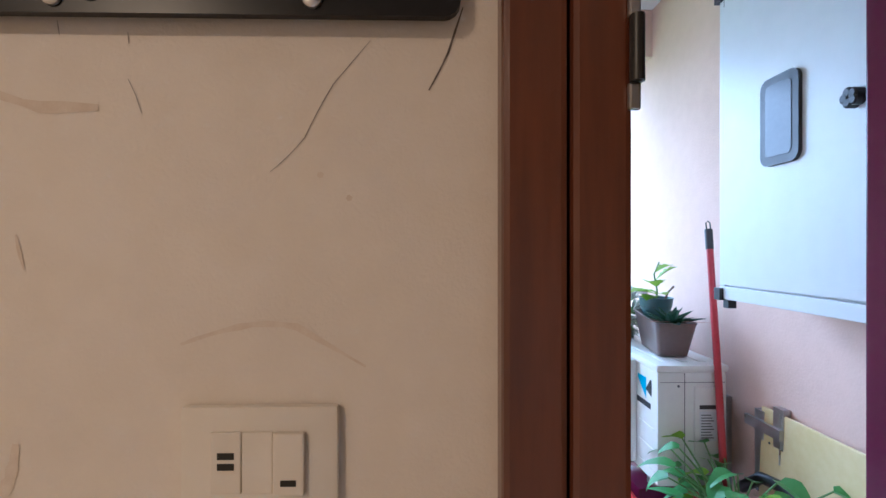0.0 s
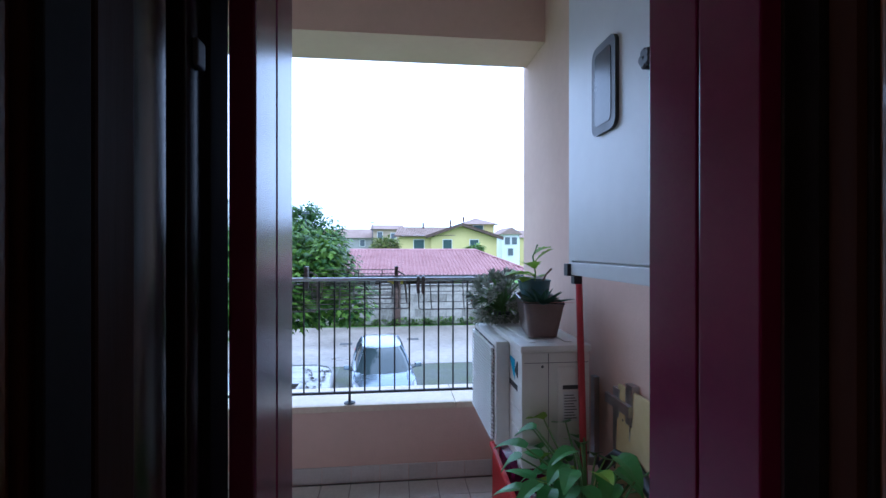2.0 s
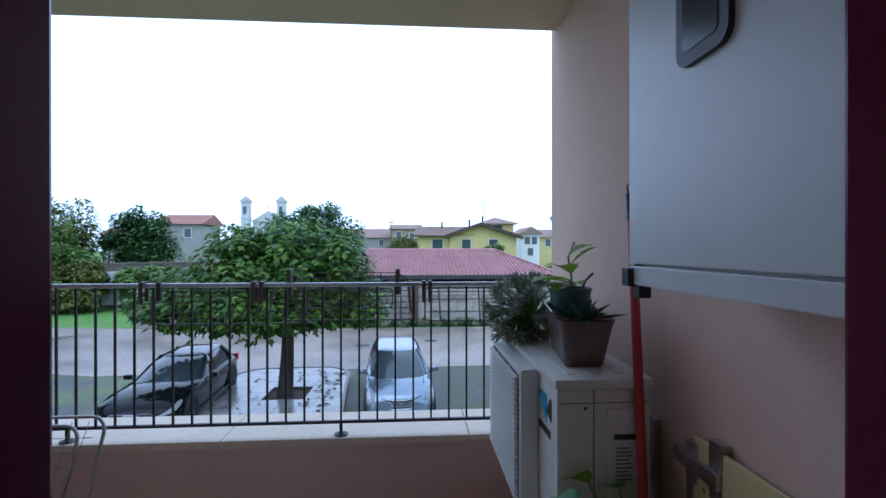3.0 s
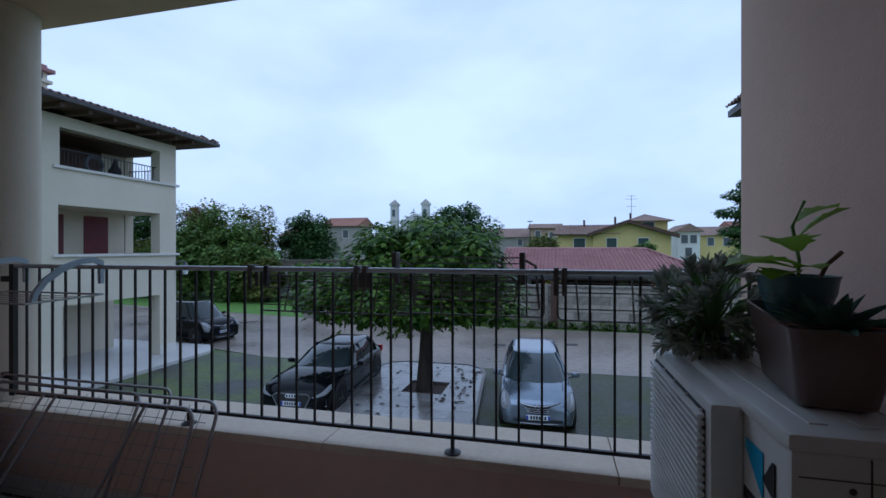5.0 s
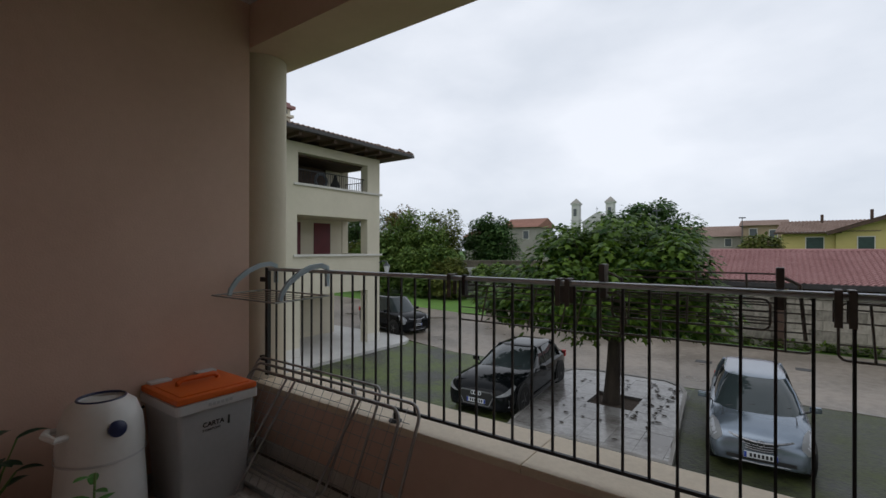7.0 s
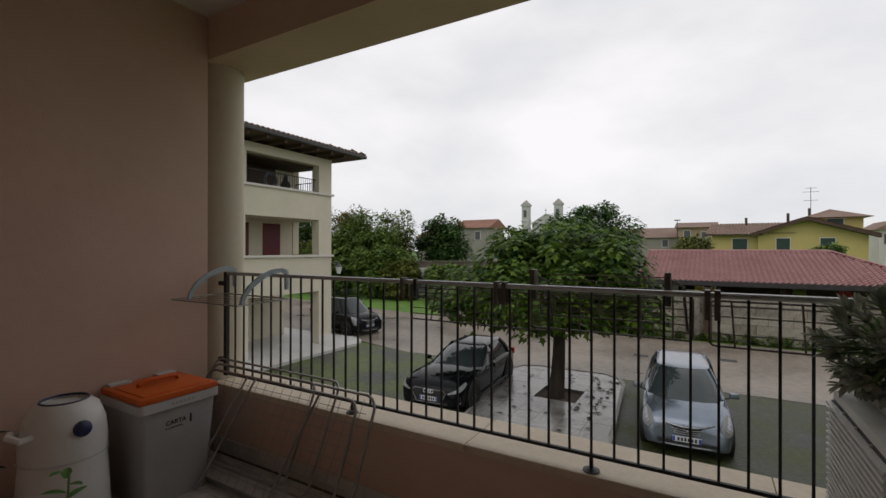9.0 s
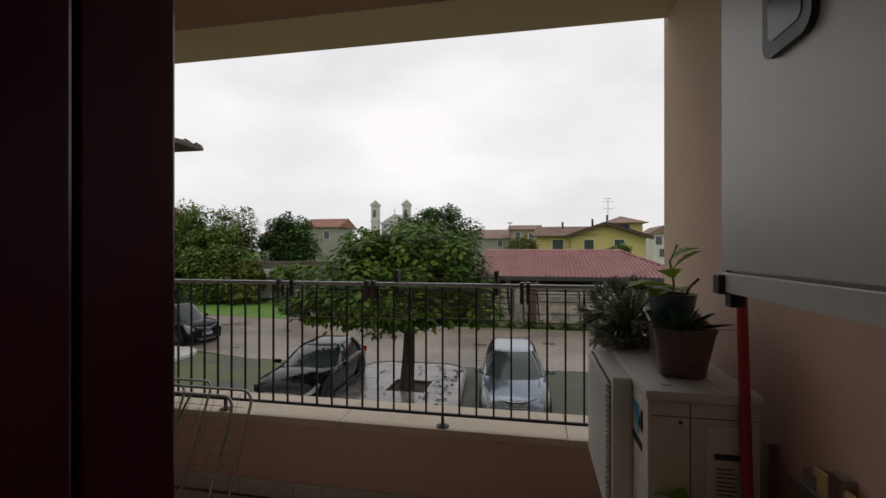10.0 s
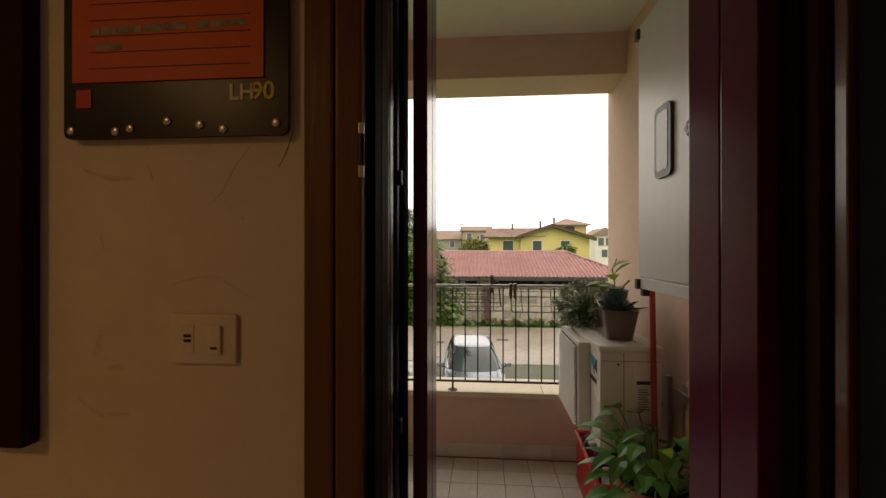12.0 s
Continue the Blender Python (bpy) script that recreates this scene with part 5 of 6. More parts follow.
for k, (x, y, h, w, mat, s) in enumerate(((-29.5, 36, 8.0, 3.3, M_LEAFMID, 31), (-32.8, 38, 8.8, 2.8, M_LEAFRUST, 32), (-26.3, 35, 6.4, 2.6, M_LEAFMID, 33), (-36.0, 36, 8.4, 3.6, M_LEAFDARK, 34), (-40.0, 35, 8.2, 4.0, M_LEAFMID, 35), (-46, 36, 8.0, 4.2, M_LEAFDARK, 36), (-23.2, 33.5, 4.0, 1.9, M_LEAFMID, 37), (-30.5, 33.5, 5.0, 3.0, M_LEAFMID, 38), (-28.0, 40, 8.2, 2.6, M_LEAFOLIVE, 39), (-25.0, 32.6, 4.6, 2.4, M_LEAFMID, 45), (-22.4, 32.8, 3.4, 1.9, M_LEAFOLIVE, 46), (-34.0, 33.6, 5.0, 2.6, M_LEAFOLIVE, 47), (-18.6, 34.2, 2.9, 1.7, M_LEAFMID, 48), (-14.6, 36.6, 3.0, 1.9, M_LEAFOLIVE, 49))):
    tree("garden_tree", "leafy green tree behind the lawn" if mat is not M_LEAFRUST else "tree with rusty autumn leaves", (x, y, G), 0.22, 1.6, 4,
         clumps(s + 100, 22, 0, 0, h * 0.58, w * 0.95, w * 0.8, h * 0.40, w * 0.22, w * 0.40) + [(0, 0, h * 0.5, w * 0.85, w * 0.7, h * 0.38), (w * 0.4, 0, h * 0.75, w * 0.6, w * 0.6, h * 0.32), (-w * 0.5, 0, h * 0.65, w * 0.6, w * 0.6, h * 0.36), (0.2 * w, -0.5, h * 0.28, w, w * 0.7, h * 0.28)], 8500, 0.31, mat, s)
tree("conifer", "tall dark cedar beyond the houses", (16.6, 45, G), 0.35, 9.0, 7, [(0.2, 0, 9.7, 0.8, 0.9, 0.5), (-0.5, 0, 8.8, 1.3, 1.4, 0.45), (0.7, 0, 8.2, 1.5, 1.4, 0.5), (-0.6, 0, 7.3, 1.9, 1.8, 0.5), (0.8, 0, 6.6, 1.7, 1.8, 0.55), (-0.3, 0, 5.7, 2.0, 1.9, 0.6), (0.4, 0, 4.7, 1.8, 1.8, 0.7)], 5200, 0.30, M_LEAFDARK, 41)
tree("garden_tree", "pale green bushy tree beyond the red roof", (15.2, 40, G), 0.25, 1.6, 4, [(0, 0, 3.0, 2.2, 2.2, 1.6), (-1.4, 0, 2.2, 1.6, 2, 1.4), (2.2, 0.5, 2.8, 1.6, 2, 1.6)], 3600, 0.28, M_LEAFMID, 42)
tree("shrub", "green shrub above the red roof", (-0.3, 44, G), 0.2, 1.5, 4, [(0, 0, 4.4, 1.6, 1.5, 1.2)], 1900, 0.3, M_LEAFOLIVE, 43)
tree("palm_shrub", "pale green shrub before the yellow house", (9.9, 52, G), 0.15, 3.0, 4, [(0, 0, 4.25, 1.2, 1.0, 0.6)], 400, 0.4, M_LEAFMID, 44)

# hedge strip and undergrowth along the garden wall
bm = bmesh.new()
cloud(bm, [(x, 25.55, G + 0.10, 0.9, 0.22, 0.22) for x in range(-7, 22)], 3800, 0.2, 61, droop=-0.4)
tagged(part("weeds", bm, M_LEAFMID), "weeds growing along the foot of the garden wall", "weeds", kind="stuff")
bm = bmesh.new()
cloud(bm, [(-5.5, 26.4, G + 1.5, 1.6, 0.6, 1.0), (-8, 26.5, G + 1.8, 1.6, 0.6, 0.9), (-3.0, 26.3, G + 1.4, 1.4, 0.5, 0.9)], 1500, 0.3, 62)
tagged(part("ivy", bm, M_LEAFMID), "ivy hanging over the garden wall", "ivy", kind="stuff")


# ---- roofs ----
def tiled_slope(bm, p, along, up, n, pitch, rows, wave=0.05, step=0.03, clip=None):
    """A slope of barrel tiles from its low corner p: corrugated along, stepped row by row up the slope."""
    p, along, up = Vector(p), Vector(along), Vector(up)
    nrm = along.cross(up).normalized()
    nrm = nrm if nrm.z > 0 else -nrm
    a1 = along.normalized() * pitch
    for r in range(rows):
        s0, s1 = r / rows, (r + 1) / rows
        lo = hi = low = None
        t0, t1 = clip(s0) if clip else (0, 1)
        for k in range(int(n * t0) * 4, int(n * t1) * 4 + 1):
            h = wave * (0.5 + 0.5 * math.cos(k * math.pi / 2)) ** 0.8
            q = p + a1 * (k / 4)
            v0 = bm.verts.new(q + up * s0 + nrm * (h + step))
            v1 = bm.verts.new(q + up * s1 + nrm * h)
            vb = bm.verts.new(q + up * s0 + nrm * (h - 0.015))
            if lo:
                bm.faces.new((lo, v0, v1, hi))
                bm.faces.new((low, vb, v0, lo))
            lo, hi, low = v0, v1, vb


def window(parent, x, y, z, w, h, facing="y", mat=None):
    """A small far window: pale surround and dark panes."""
    if facing == "y":
        f = part("window", boxes((x - w / 2 - 0.08, x + w / 2 + 0.08, y - 0.06, y - 0.002, z - h / 2 - 0.08, z + h / 2 + 0.08)), M_TRIM, parent)
        part("pane", boxes((x - w / 2, x + w / 2, y - 0.09, y - 0.055, z - h / 2, z + h / 2)), mat or M_WINDOWGR, f)
    else:
        f = part("window", boxes((x + 0.002, x + 0.06, y - w / 2 - 0.08, y + w / 2 + 0.08, z - h / 2 - 0.08, z + h / 2 + 0.08)), M_TRIM, parent)
        part("pane", boxes((x + 0.055, x + 0.09, y - w / 2, y + w / 2, z - h / 2, z + h / 2)), mat or M_WINDOWGR, f)


# ---- next building, three storeys with corner loggias ----
apt = thing("apartment_building", "cream three-storey apartment building with corner loggias and tiled eaves", "building")
BX, BY = -13.9, 16.0
rows = []
for z0, z1, y0 in ((G - 0.1, -0.45, 11.75), (1.13, 2.64, 11.62), (3.83, 5.0, 11.66)):
    rows += [(BX - 0.35, BX, -2.0, y0, z0, z1), (BX - 0.42, BX, 15.25, BY, z0, z1), (BX - 12, BX - (2.1 if z0 > 0 else 3.3), BY - 0.35, BY, z0, z1)]
for z0, z1 in ((-0.45, 1.13), (2.64, 3.83), (5.0, 5.36)):
    rows += [(BX - 0.35, BX, -2.0, BY, z0, z1), (BX - 12, BX - 0.35, BY - 0.35, BY, z0, z1)]
rows += [(BX - 3.3, BX - 3.1, 11.1, BY, G, -0.45), (BX - 2.3, BX - 2.1, 9.0, 15.6, -0.45, 5.3), (BX - 12, BX - 2.9, 9.0, 9.2, G - 0.1, 5.3), (BX - 3.1, BX - 0.36, 10.9, 11.1, G, 5.3), (BX - 12, BX - 5, 9.3, 12.0, G, -0.45)]
for r in rows:
    part("wall", boxes(r), M_FACADE, apt)
for z0, z1 in ((-0.44, 0.25), (2.64, 2.95), (5.0, 5.25)):
    part("floor_slab", boxes((BX - 12, BX - 0.36, 2.0, BY - 0.36, z0, z1)), M_FACADE, apt)
for z in (1.045, 3.745):
    part("sill", boxes((BX - 0.10, BX + 0.09, 11.45, BY + 0.09, z, z + 0.085), (BX - 3.0, BX + 0.089, BY - 0.1, BY + 0.09, z + 0.001, z + 0.084)), M_TRIM, apt, "pale stone sill band")
part("plinth", boxes((BX - 0.01, BX + 0.015, 15.25, BY, G, G + 0.45), (BX - 0.01, BX + 0.015, 2, 11.75, G, G + 0.45)), M_TRIM, apt, "pale stone plinth")
dr = part("door", boxes((BX - 2.105, BX - 2.06, 14.0, 14.9, 0.25, 2.5)), M_DARKDOOR, apt, "dark red shuttered loggia door")
part("door", boxes((BX - 2.105, BX - 2.06, 12.4, 13.28, 0.25, 2.5)), M_DARKDOOR, apt, "dark red shuttered loggia door")
# added dark sheet: the loggia's shade put into colour over the cream wall
part("shade_panel", boxes((BX - 2.06, BX - 2.02, 11.1, 14.6, 2.96, 5.0)), M_EAVE_SHADE, apt, "dark panel painting the shade on the loggia back wall")
part("ceiling_board", boxes((BX - 2.1, BX - 0.36, 11.1, 15.6, 4.93, 4.99)), M_EAVE_SHADE, apt)
for k in range(30):
    part("railing_bar", boxes((BX - 0.21, BX - 0.195, 11.7 + 0.118 * k, 11.712 + 0.118 * k, 3.83, 4.38)), M_IRON, apt)
part("railing_rail", boxes((BX - 0.22, BX - 0.185, 11.66, 15.25, 4.38, 4.41)), M_IRON, apt)
for k in range(11):
    part("railing_bar", boxes((BX - 2.1 + 0.16 * k, BX - 2.085 + 0.16 * k, BY - 0.2, BY - 0.185, 3.83, 4.38)), M_IRON, apt)
part("railing_rail", boxes((BX - 2.1, BX - 0.4, BY - 0.21, BY - 0.175, 4.38, 4.41)), M_IRON, apt)
roof = part("roof", boxes((BX - 13, BX + 1.0, -2.0, BY + 1.0, 5.50, 5.56)), M_EAVE_SHADE, apt, "brown timber eaves boarding")
part("gutter", boxes((BX + 0.98, BX + 1.12, -2.0, BY + 1.12, 5.50, 5.64), (BX - 13, BX + 0.98, BY + 0.98, BY + 1.12, 5.50, 5.64), bevel=0.02), M_GUTTER, roof, "dark gutter")
for k in range(22):
    part("rafter", boxes((BX + 0.01, BX + 0.95, -1.0 + 0.8 * k, -0.88 + 0.8 * k, 5.365, 5.50)), M_EAVE_SHADE, roof)
bm = bmesh.new()
tiled_slope(bm, (BX + 1.08, -2.0, 5.635), (0, 1, 0), (-7.0, 0, 1.75), 86, 0.222, 20, 0.06, 0.02, lambda s: (0, 1 - 0.36 * s))
tiled_slope(bm, (BX + 1.08, BY + 1.08, 5.635), (-1, 0, 0), (0, -7.0, 1.75), 60, 0.222, 20, 0.06, 0.02, lambda s: (0.52 * s, 1))
tagged(part("tiles", bm, M_ROOFBROWN, roof, "brown-red barrel tiles"), kind="stuff")
chim = part("chimney", boxes((-16.1, -15.45, 11.75, 12.4, 5.6, 7.05), (-16.2, -15.35, 11.65, 12.5, 6.7, 6.8)), M_FACADE, apt, "cream chimney")
part("chimney_cap", boxes((-16.25, -15.3, 11.6, 12.55, 7.05, 7.17), (-16.1, -15.45, 11.75, 12.4, 7.17, 7.30)), M_ROOFRED, apt, "tiled chimney cap")
part("gable_vent", boxes((-15.46, -15.43, 11.9, 12.25, 6.82, 7.0)), M_PRINT, chim)
# garden chairs and ornaments on the upper loggia
orn = thing("loggia_clutter", "dark wreath and ornaments standing on the upper loggia sill", "ornament", at=(BX - 0.6, 13.2, 3.84))
part("wreath", tube(bmesh.new(), [(0, 0.0 + 0.28 * math.cos(2 * math.pi * k / 14), 0.30 + 0.28 * math.sin(2 * math.pi * k / 14)) for k in range(14)], 0.06, 6, close=True), M_GREYPL, orn)
part("urn", lathe(bmesh.new(), [(0.16, 0.0), (0.22, 0.2), (0.10, 0.4), (0.05, 0.62)], 12, Matrix.Translation((0, 0.75, 0))), M_PRINT, orn)
part("stand", boxes((-0.2, 0.2, -0.4, 1.3, -0.88, 0.0)), M_PRINT, orn)
lantern = thing("wall_lantern", "dark wall lantern with pale glass on the building corner", "lantern", at=(BX, 15.98, 0.30))
part("bracket", tube(bmesh.new(), [(0.0, 0.0, 0.42), (0.10, 0.10, 0.50), (0.26, 0.22, 0.48)], 0.03, 6), M_GREYPL, lantern)
part("cap", lathe(bmesh.new(), [(0.16, 0.28), (0.05, 0.40), (0.02, 0.48)], 8, Matrix.Translation((0.26, 0.22, 0))), M_GREYPL, lantern)
part("glass", lathe(bmesh.new(), [(0.08, -0.02), (0.14, 0.27)], 8, Matrix.Translation((0.26, 0.22, 0))), M_LABEL, lantern, "pale lantern glass")

# ---- garden wall of concrete blocks ----
gw = thing("garden_wall", "weathered concrete block garden wall along the lane", "wall", kind="structure")
part("core", boxes((-14, 22, 25.72, 25.95, G - 0.1, G + 2.15)), M_GROUT, gw)
block_mesh = to_mesh("block", boxes((-0.445, 0.445, -0.09, 0.09, -0.205, 0.205)), M_BLOCK)
for r in range(5):
    for k in range(40):
        x = -13.6 + 0.9 * k + (0.45 if r % 2 else 0)
        if x < 21.6:
            ob = new("block", block_mesh)
            ob.parent = gw
            ob.location = (x, 25.72 + rng.uniform(-0.012, 0.012), G + 0.2 + 0.42 * r)
part("coping", boxes((-14, 22, 25.58, 26.0, G + 2.11, G + 2.22)), M_BLOCK, gw)
for x in (-12.2, -6.2, 0.1, 6.4, 12.6):
    part("pillar", boxes((x - 0.28, x + 0.28, 25.45, 25.62, G - 0.05, G + 2.3)), M_BLOCK, gw)
    part("post", boxes((x + 0.42, x + 0.78, 25.48, 25.62, G - 0.05, G + 2.45)), M_EAVE_SHADE, gw, "dark timber post")

ow = thing("old_wall", "old plastered garden wall behind the lawn", "wall", at=(-21.7, 34.3, G), rz=28, kind="structure")
part("core", boxes((0, 14, 0, 0.35, -0.1, 3.1)), M_OLDGARDEN, ow)
part("coping", boxes((-0.05, 14.05, -0.06, 0.41, 3.1, 3.22)), M_OLDGARDEN, ow)
part("plaster_patch", boxes((0.1, 1.2, -0.02, -0.002, 0.2, 2.6)), M_WHITEWALL, ow, "whitewashed patch")
structure("kerb_bays", boxes((2.0, 22, 16.86, 16.98, G - 0.2, G + 0.004), (-9.6, -5.2, 16.36, 16.46, G - 0.2, G + 0.004)), M_KERB, "pale stone edging of the parking bays", "kerb")

# ---- long shed with a red tiled roof ----
shed = thing("long_shed", "long low shed with a pinkish red tiled roof", "building")
part("wall", boxes((-2.4, 9.2, 32.8, 33.0, G, 0.2), (-2.4, -2.2, 28.4, 39.5, G, 0.2)), M_EAVE_SHADE, shed)
for x in (-1.5, 1.2, 3.9, 6.6, 9.0):
    part("post", boxes((x - 0.1, x + 0.1, 28.3, 28.5, G, -0.45)), M_EAVE_SHADE, shed)
for x, w, m in ((0.1, 0.4, M_YELLOWPR), (0.9, 0.2, M_YELLOWPR), (-1.0, 0.3, M_LABEL), (4.4, 0.5, M_LEAFMID), (6.2, 0.4, M_REDPL)):
    part("stored_item", boxes((x, x + w, 29.2, 29.6, G, -0.62)), m, shed, "coloured things stored under the shed roof")
bm = bmesh.new()
tiled_slope(bm, (-2.7, 27.9, -0.26), (1, 0, 0), (0, 6.1, 1.50), 51, 0.241, 22, 0.08, 0.035, lambda s: (0, 1 - 0.245 * s))
tiled_slope(bm, (9.6, 27.9, -0.26), (0, 1, 0), (-3.0, 0, 1.50), 50, 0.241, 22, 0.07, 0.03, lambda s: (0.5 * s, 1 - 0.5 * s))
tagged(part("roof", bm, M_ROOFRED, shed, "pinkish red corrugated tiles"), kind="stuff")
part("ridge", tube(bmesh.new(), [(-2.7, 34.0, 1.28), (6.6, 34.0, 1.28), (9.6, 27.95, -0.20)], 0.12, 8), M_ROOFRED, shed, "ridge tiles", smooth=True)
part("gutter", boxes((-2.8, 9.7, 27.74, 27.9, -0.46, -0.23), (9.62, 9.76, 27.9, 39.8, -0.46, -0.23)), M_GUTTER, shed, "dark gutter")

# ---- yellow house ----
yh = thing("yellow_house", "yellow rendered house with brown tiled roofs", "house", at=(-0.75, 0, 0))
part("wall", boxes((1.9, 14.6, 58.5, 68.0, G, 3.0)), M_YELLOW, yh)
bm = bmesh.new()
prism(bm, [(6.0, 3.0), (14.6, 3.0), (9.9, 4.45)], 58.0, 60.0)
bmesh.ops.transform(bm, matrix=Matrix(((1, 0, 0, 0), (0, 0, 1, 0), (0, 1, 0, 0), (0, 0, 0, 1))), verts=bm.verts)
part("gable", bm, M_YELLOW, yh)
part("wall", boxes((6.0, 14.6, 58.0, 58.6, G, 3.0)), M_YELLOW, yh)
bm = bmesh.new()
tiled_slope(bm, (1.3, 57.9, 3.05), (1, 0, 0), (0.6, 4.5, 1.3), 26, 0.3, 8, 0.08, 0.03)
tagged(part("roof", bm, M_ROOFBROWN, yh, "brown-grey tiled roof"), kind="stuff")
part("eaves_board", boxes((1.2, 6.4, 57.75, 58.4, 2.92, 3.08)), M_EAVE_SHADE, yh)
bm = bmesh.new()
tiled_slope(bm, (5.3, 57.2, 3.0), (0, 1, 0), (4.6, 0, 1.62), 22, 0.3, 8, 0.08, 0.03)
tiled_slope(bm, (15.3, 57.2, 2.85), (0, 1, 0), (-5.4, 0, 1.77), 22, 0.3, 8, 0.08, 0.03)
tagged(part("roof", bm, M_ROOFBROWN, yh, "brown tiled gable roof"), kind="stuff")
bm = bmesh.new()
for a, b in (((5.3, 3.0), (9.9, 4.6)), ((15.3, 2.83), (9.9, 4.6))):
    vs = [bm.verts.new((a[0], 57.1, a[1] + 0.05)), bm.verts.new((b[0], 57.1, b[1] + 0.05)), bm.verts.new((b[0], 57.1, b[1] - 0.28)), bm.verts.new((a[0], 57.1, a[1] - 0.28))]
    vb = [bm.verts.new((v.co.x, 57.9, v.co.z)) for v in vs]
    bm.faces.new(vs)
    bm.faces.new(vb[::-1])
    for i in range(4):
        bm.faces.new((vs[i], vs[(i + 1) % 4], vb[(i + 1) % 4], vb[i]))
part("bargeboard", bm, M_EAVE_SHADE, yh, "dark timber bargeboards")
part("upper_storey", boxes((10.6, 14.9, 61.0, 66.0, 3.0, 4.75)), M_YELLOW, yh)
bm = bmesh.new()
top = bm.verts.new((12.75, 63.5, 5.75))
c4 = [bm.verts.new(v) for v in ((9.9, 60.2, 4.72), (15.6, 60.2, 4.72), (15.6, 66.8, 4.72), (9.9, 66.8, 4.72))]
for i in range(4):
    bm.faces.new((c4[i], c4[(i + 1) % 4], top))
bm.faces.new(c4[::-1])
part("roof", bm, M_ROOFBROWN, yh, "brown hipped roof")
for x in (4.45,):
    window(yh, x, 58.49, 1.95, 1.3, 1.2)
for x in (8.1, 11.6):
    window(yh, x, 57.99, 1.95, 1.1, 1.2)
window(yh, 12.7, 60.99, 4.2, 1.3, 0.7)
for x, y, z in ((5.2, 61.5, 4.4), (9.0, 62, 4.8), (10.9, 62.5, 5.3)):
    part("chimney", boxes((x - 0.12, x + 0.12, y - 0.12, y + 0.12, z - 0.6, z + 0.55)), M_EAVE_SHADE, yh)
ant = thing("roof_antenna", "thin television antenna on the yellow house roof", "antenna", at=(10.1, 61.5, 5.0))
part("mast", tube(bmesh.new(), [(0, 0, -0.4), (0, 0, 3.0)], 0.03, 5), M_GREYPL, ant)
for z, w in ((2.9, 0.5), (2.5, 0.7), (1.6, 0.6)):
    part("element", tube(bmesh.new(), [(-w, 0, z), (w, 0, z)], 0.02, 5), M_GREYPL, ant)


def house(name, label, x0, x1, y0, y1, zw, zr, wall, roof_mat, rows=(), ridge="x"):
    """A far house with a saddle roof and its rows of windows."""
    h = thing(name, label, "house")
    part("wall", boxes((x0, x1, y0, y1, G, zw)), wall, h)
    bm = bmesh.new()
    o = 0.5
    if ridge == "x":
        pts = [(x0 - o, y0 - o, zw - 0.1), (x1 + o, y0 - o, zw - 0.1), (x1 + o, y1 + o, zw - 0.1), (x0 - o, y1 + o, zw - 0.1), (x0 - o, (y0 + y1) / 2, zr), (x1 + o, (y0 + y1) / 2, zr)]
        fs = ((0, 1, 5, 4), (2, 3, 4, 5), (1, 2, 5), (3, 0, 4), (3, 2, 1, 0))
    else:
        pts = [(x0 - o, y0 - o, zw - 0.1), (x1 + o, y0 - o, zw - 0.1), (x1 + o, y1 + o, zw - 0.1), (x0 - o, y1 + o, zw - 0.1), ((x0 + x1) / 2, y0 - o, zr), ((x0 + x1) / 2, y1 + o, zr)]
        fs = ((0, 4, 5, 3), (1, 2, 5, 4), (0, 1, 4), (2, 3, 5), (3, 2, 1, 0))
    vs = [bm.verts.new(p) for p in pts]
    for f in fs:
        bm.faces.new([vs[i] for i in f])
    part("roof", bm, roof_mat, h, "tiled roof")
    for x, z in rows:
        window(h, x, y0 - 0.001, z, 0.8, 1.1, mat=M_GREYPL)
    return h


house("brick_house", "old brown brick house with a weathered roof", -2.9, 1.6, 75, 83, 4.7, 5.5, M_OLDWALL, M_ROOFBROWN, ((-1.8, 3.6), (0.4, 3.4), (0.4, 1.6)))
house("grey_house", "low grey house behind the shed", -9.5, -3.4, 80, 88, 3.4, 5.0, M_GREYWALL, M_ROOFBROWN, ((-5.0, 2.4),))
house("pale_house", "pale distant house with a red roof", -14, -6.5, 96, 104, 4.6, 5.6, M_WHITEWALL, M_ROOFRUST, ((-9, 3.4),))
house("white_house", "white two-storey house with brown roof", 17.0, 19.7, 68, 75, 3.7, 4.7, M_WHITEWALL, M_ROOFBROWN, ((17.8, 2.6), (18.9, 2.6), (18.3, 0.9)), ridge="y")
house("beige_house", "ochre yellow house with a brown tiled roof", 20.8, 25.5, 72, 80, 3.3, 4.6, M_YELLOW, M_ROOFBROWN, ((22.2, 2.3), (24.2, 2.3)))
house("beige_house", "beige house far beyond the trees", 27.0, 34.0, 76, 84, 4.4, 5.6, M_CREAM, M_ROOFRUST, ((29, 3.0), (32, 3.0)))
house("grey_house", "grey house with a red roof behind the garden trees", -31.5, -26.5, 60, 66, 4.6, 5.9, M_GREYWALL, M_ROOFRUST, ((-28, 3.4),))
house("grey_house", "far house with a low red roof", -45, -38, 70, 78, 3.6, 4.9, M_GREYWALL, M_ROOFRUST)

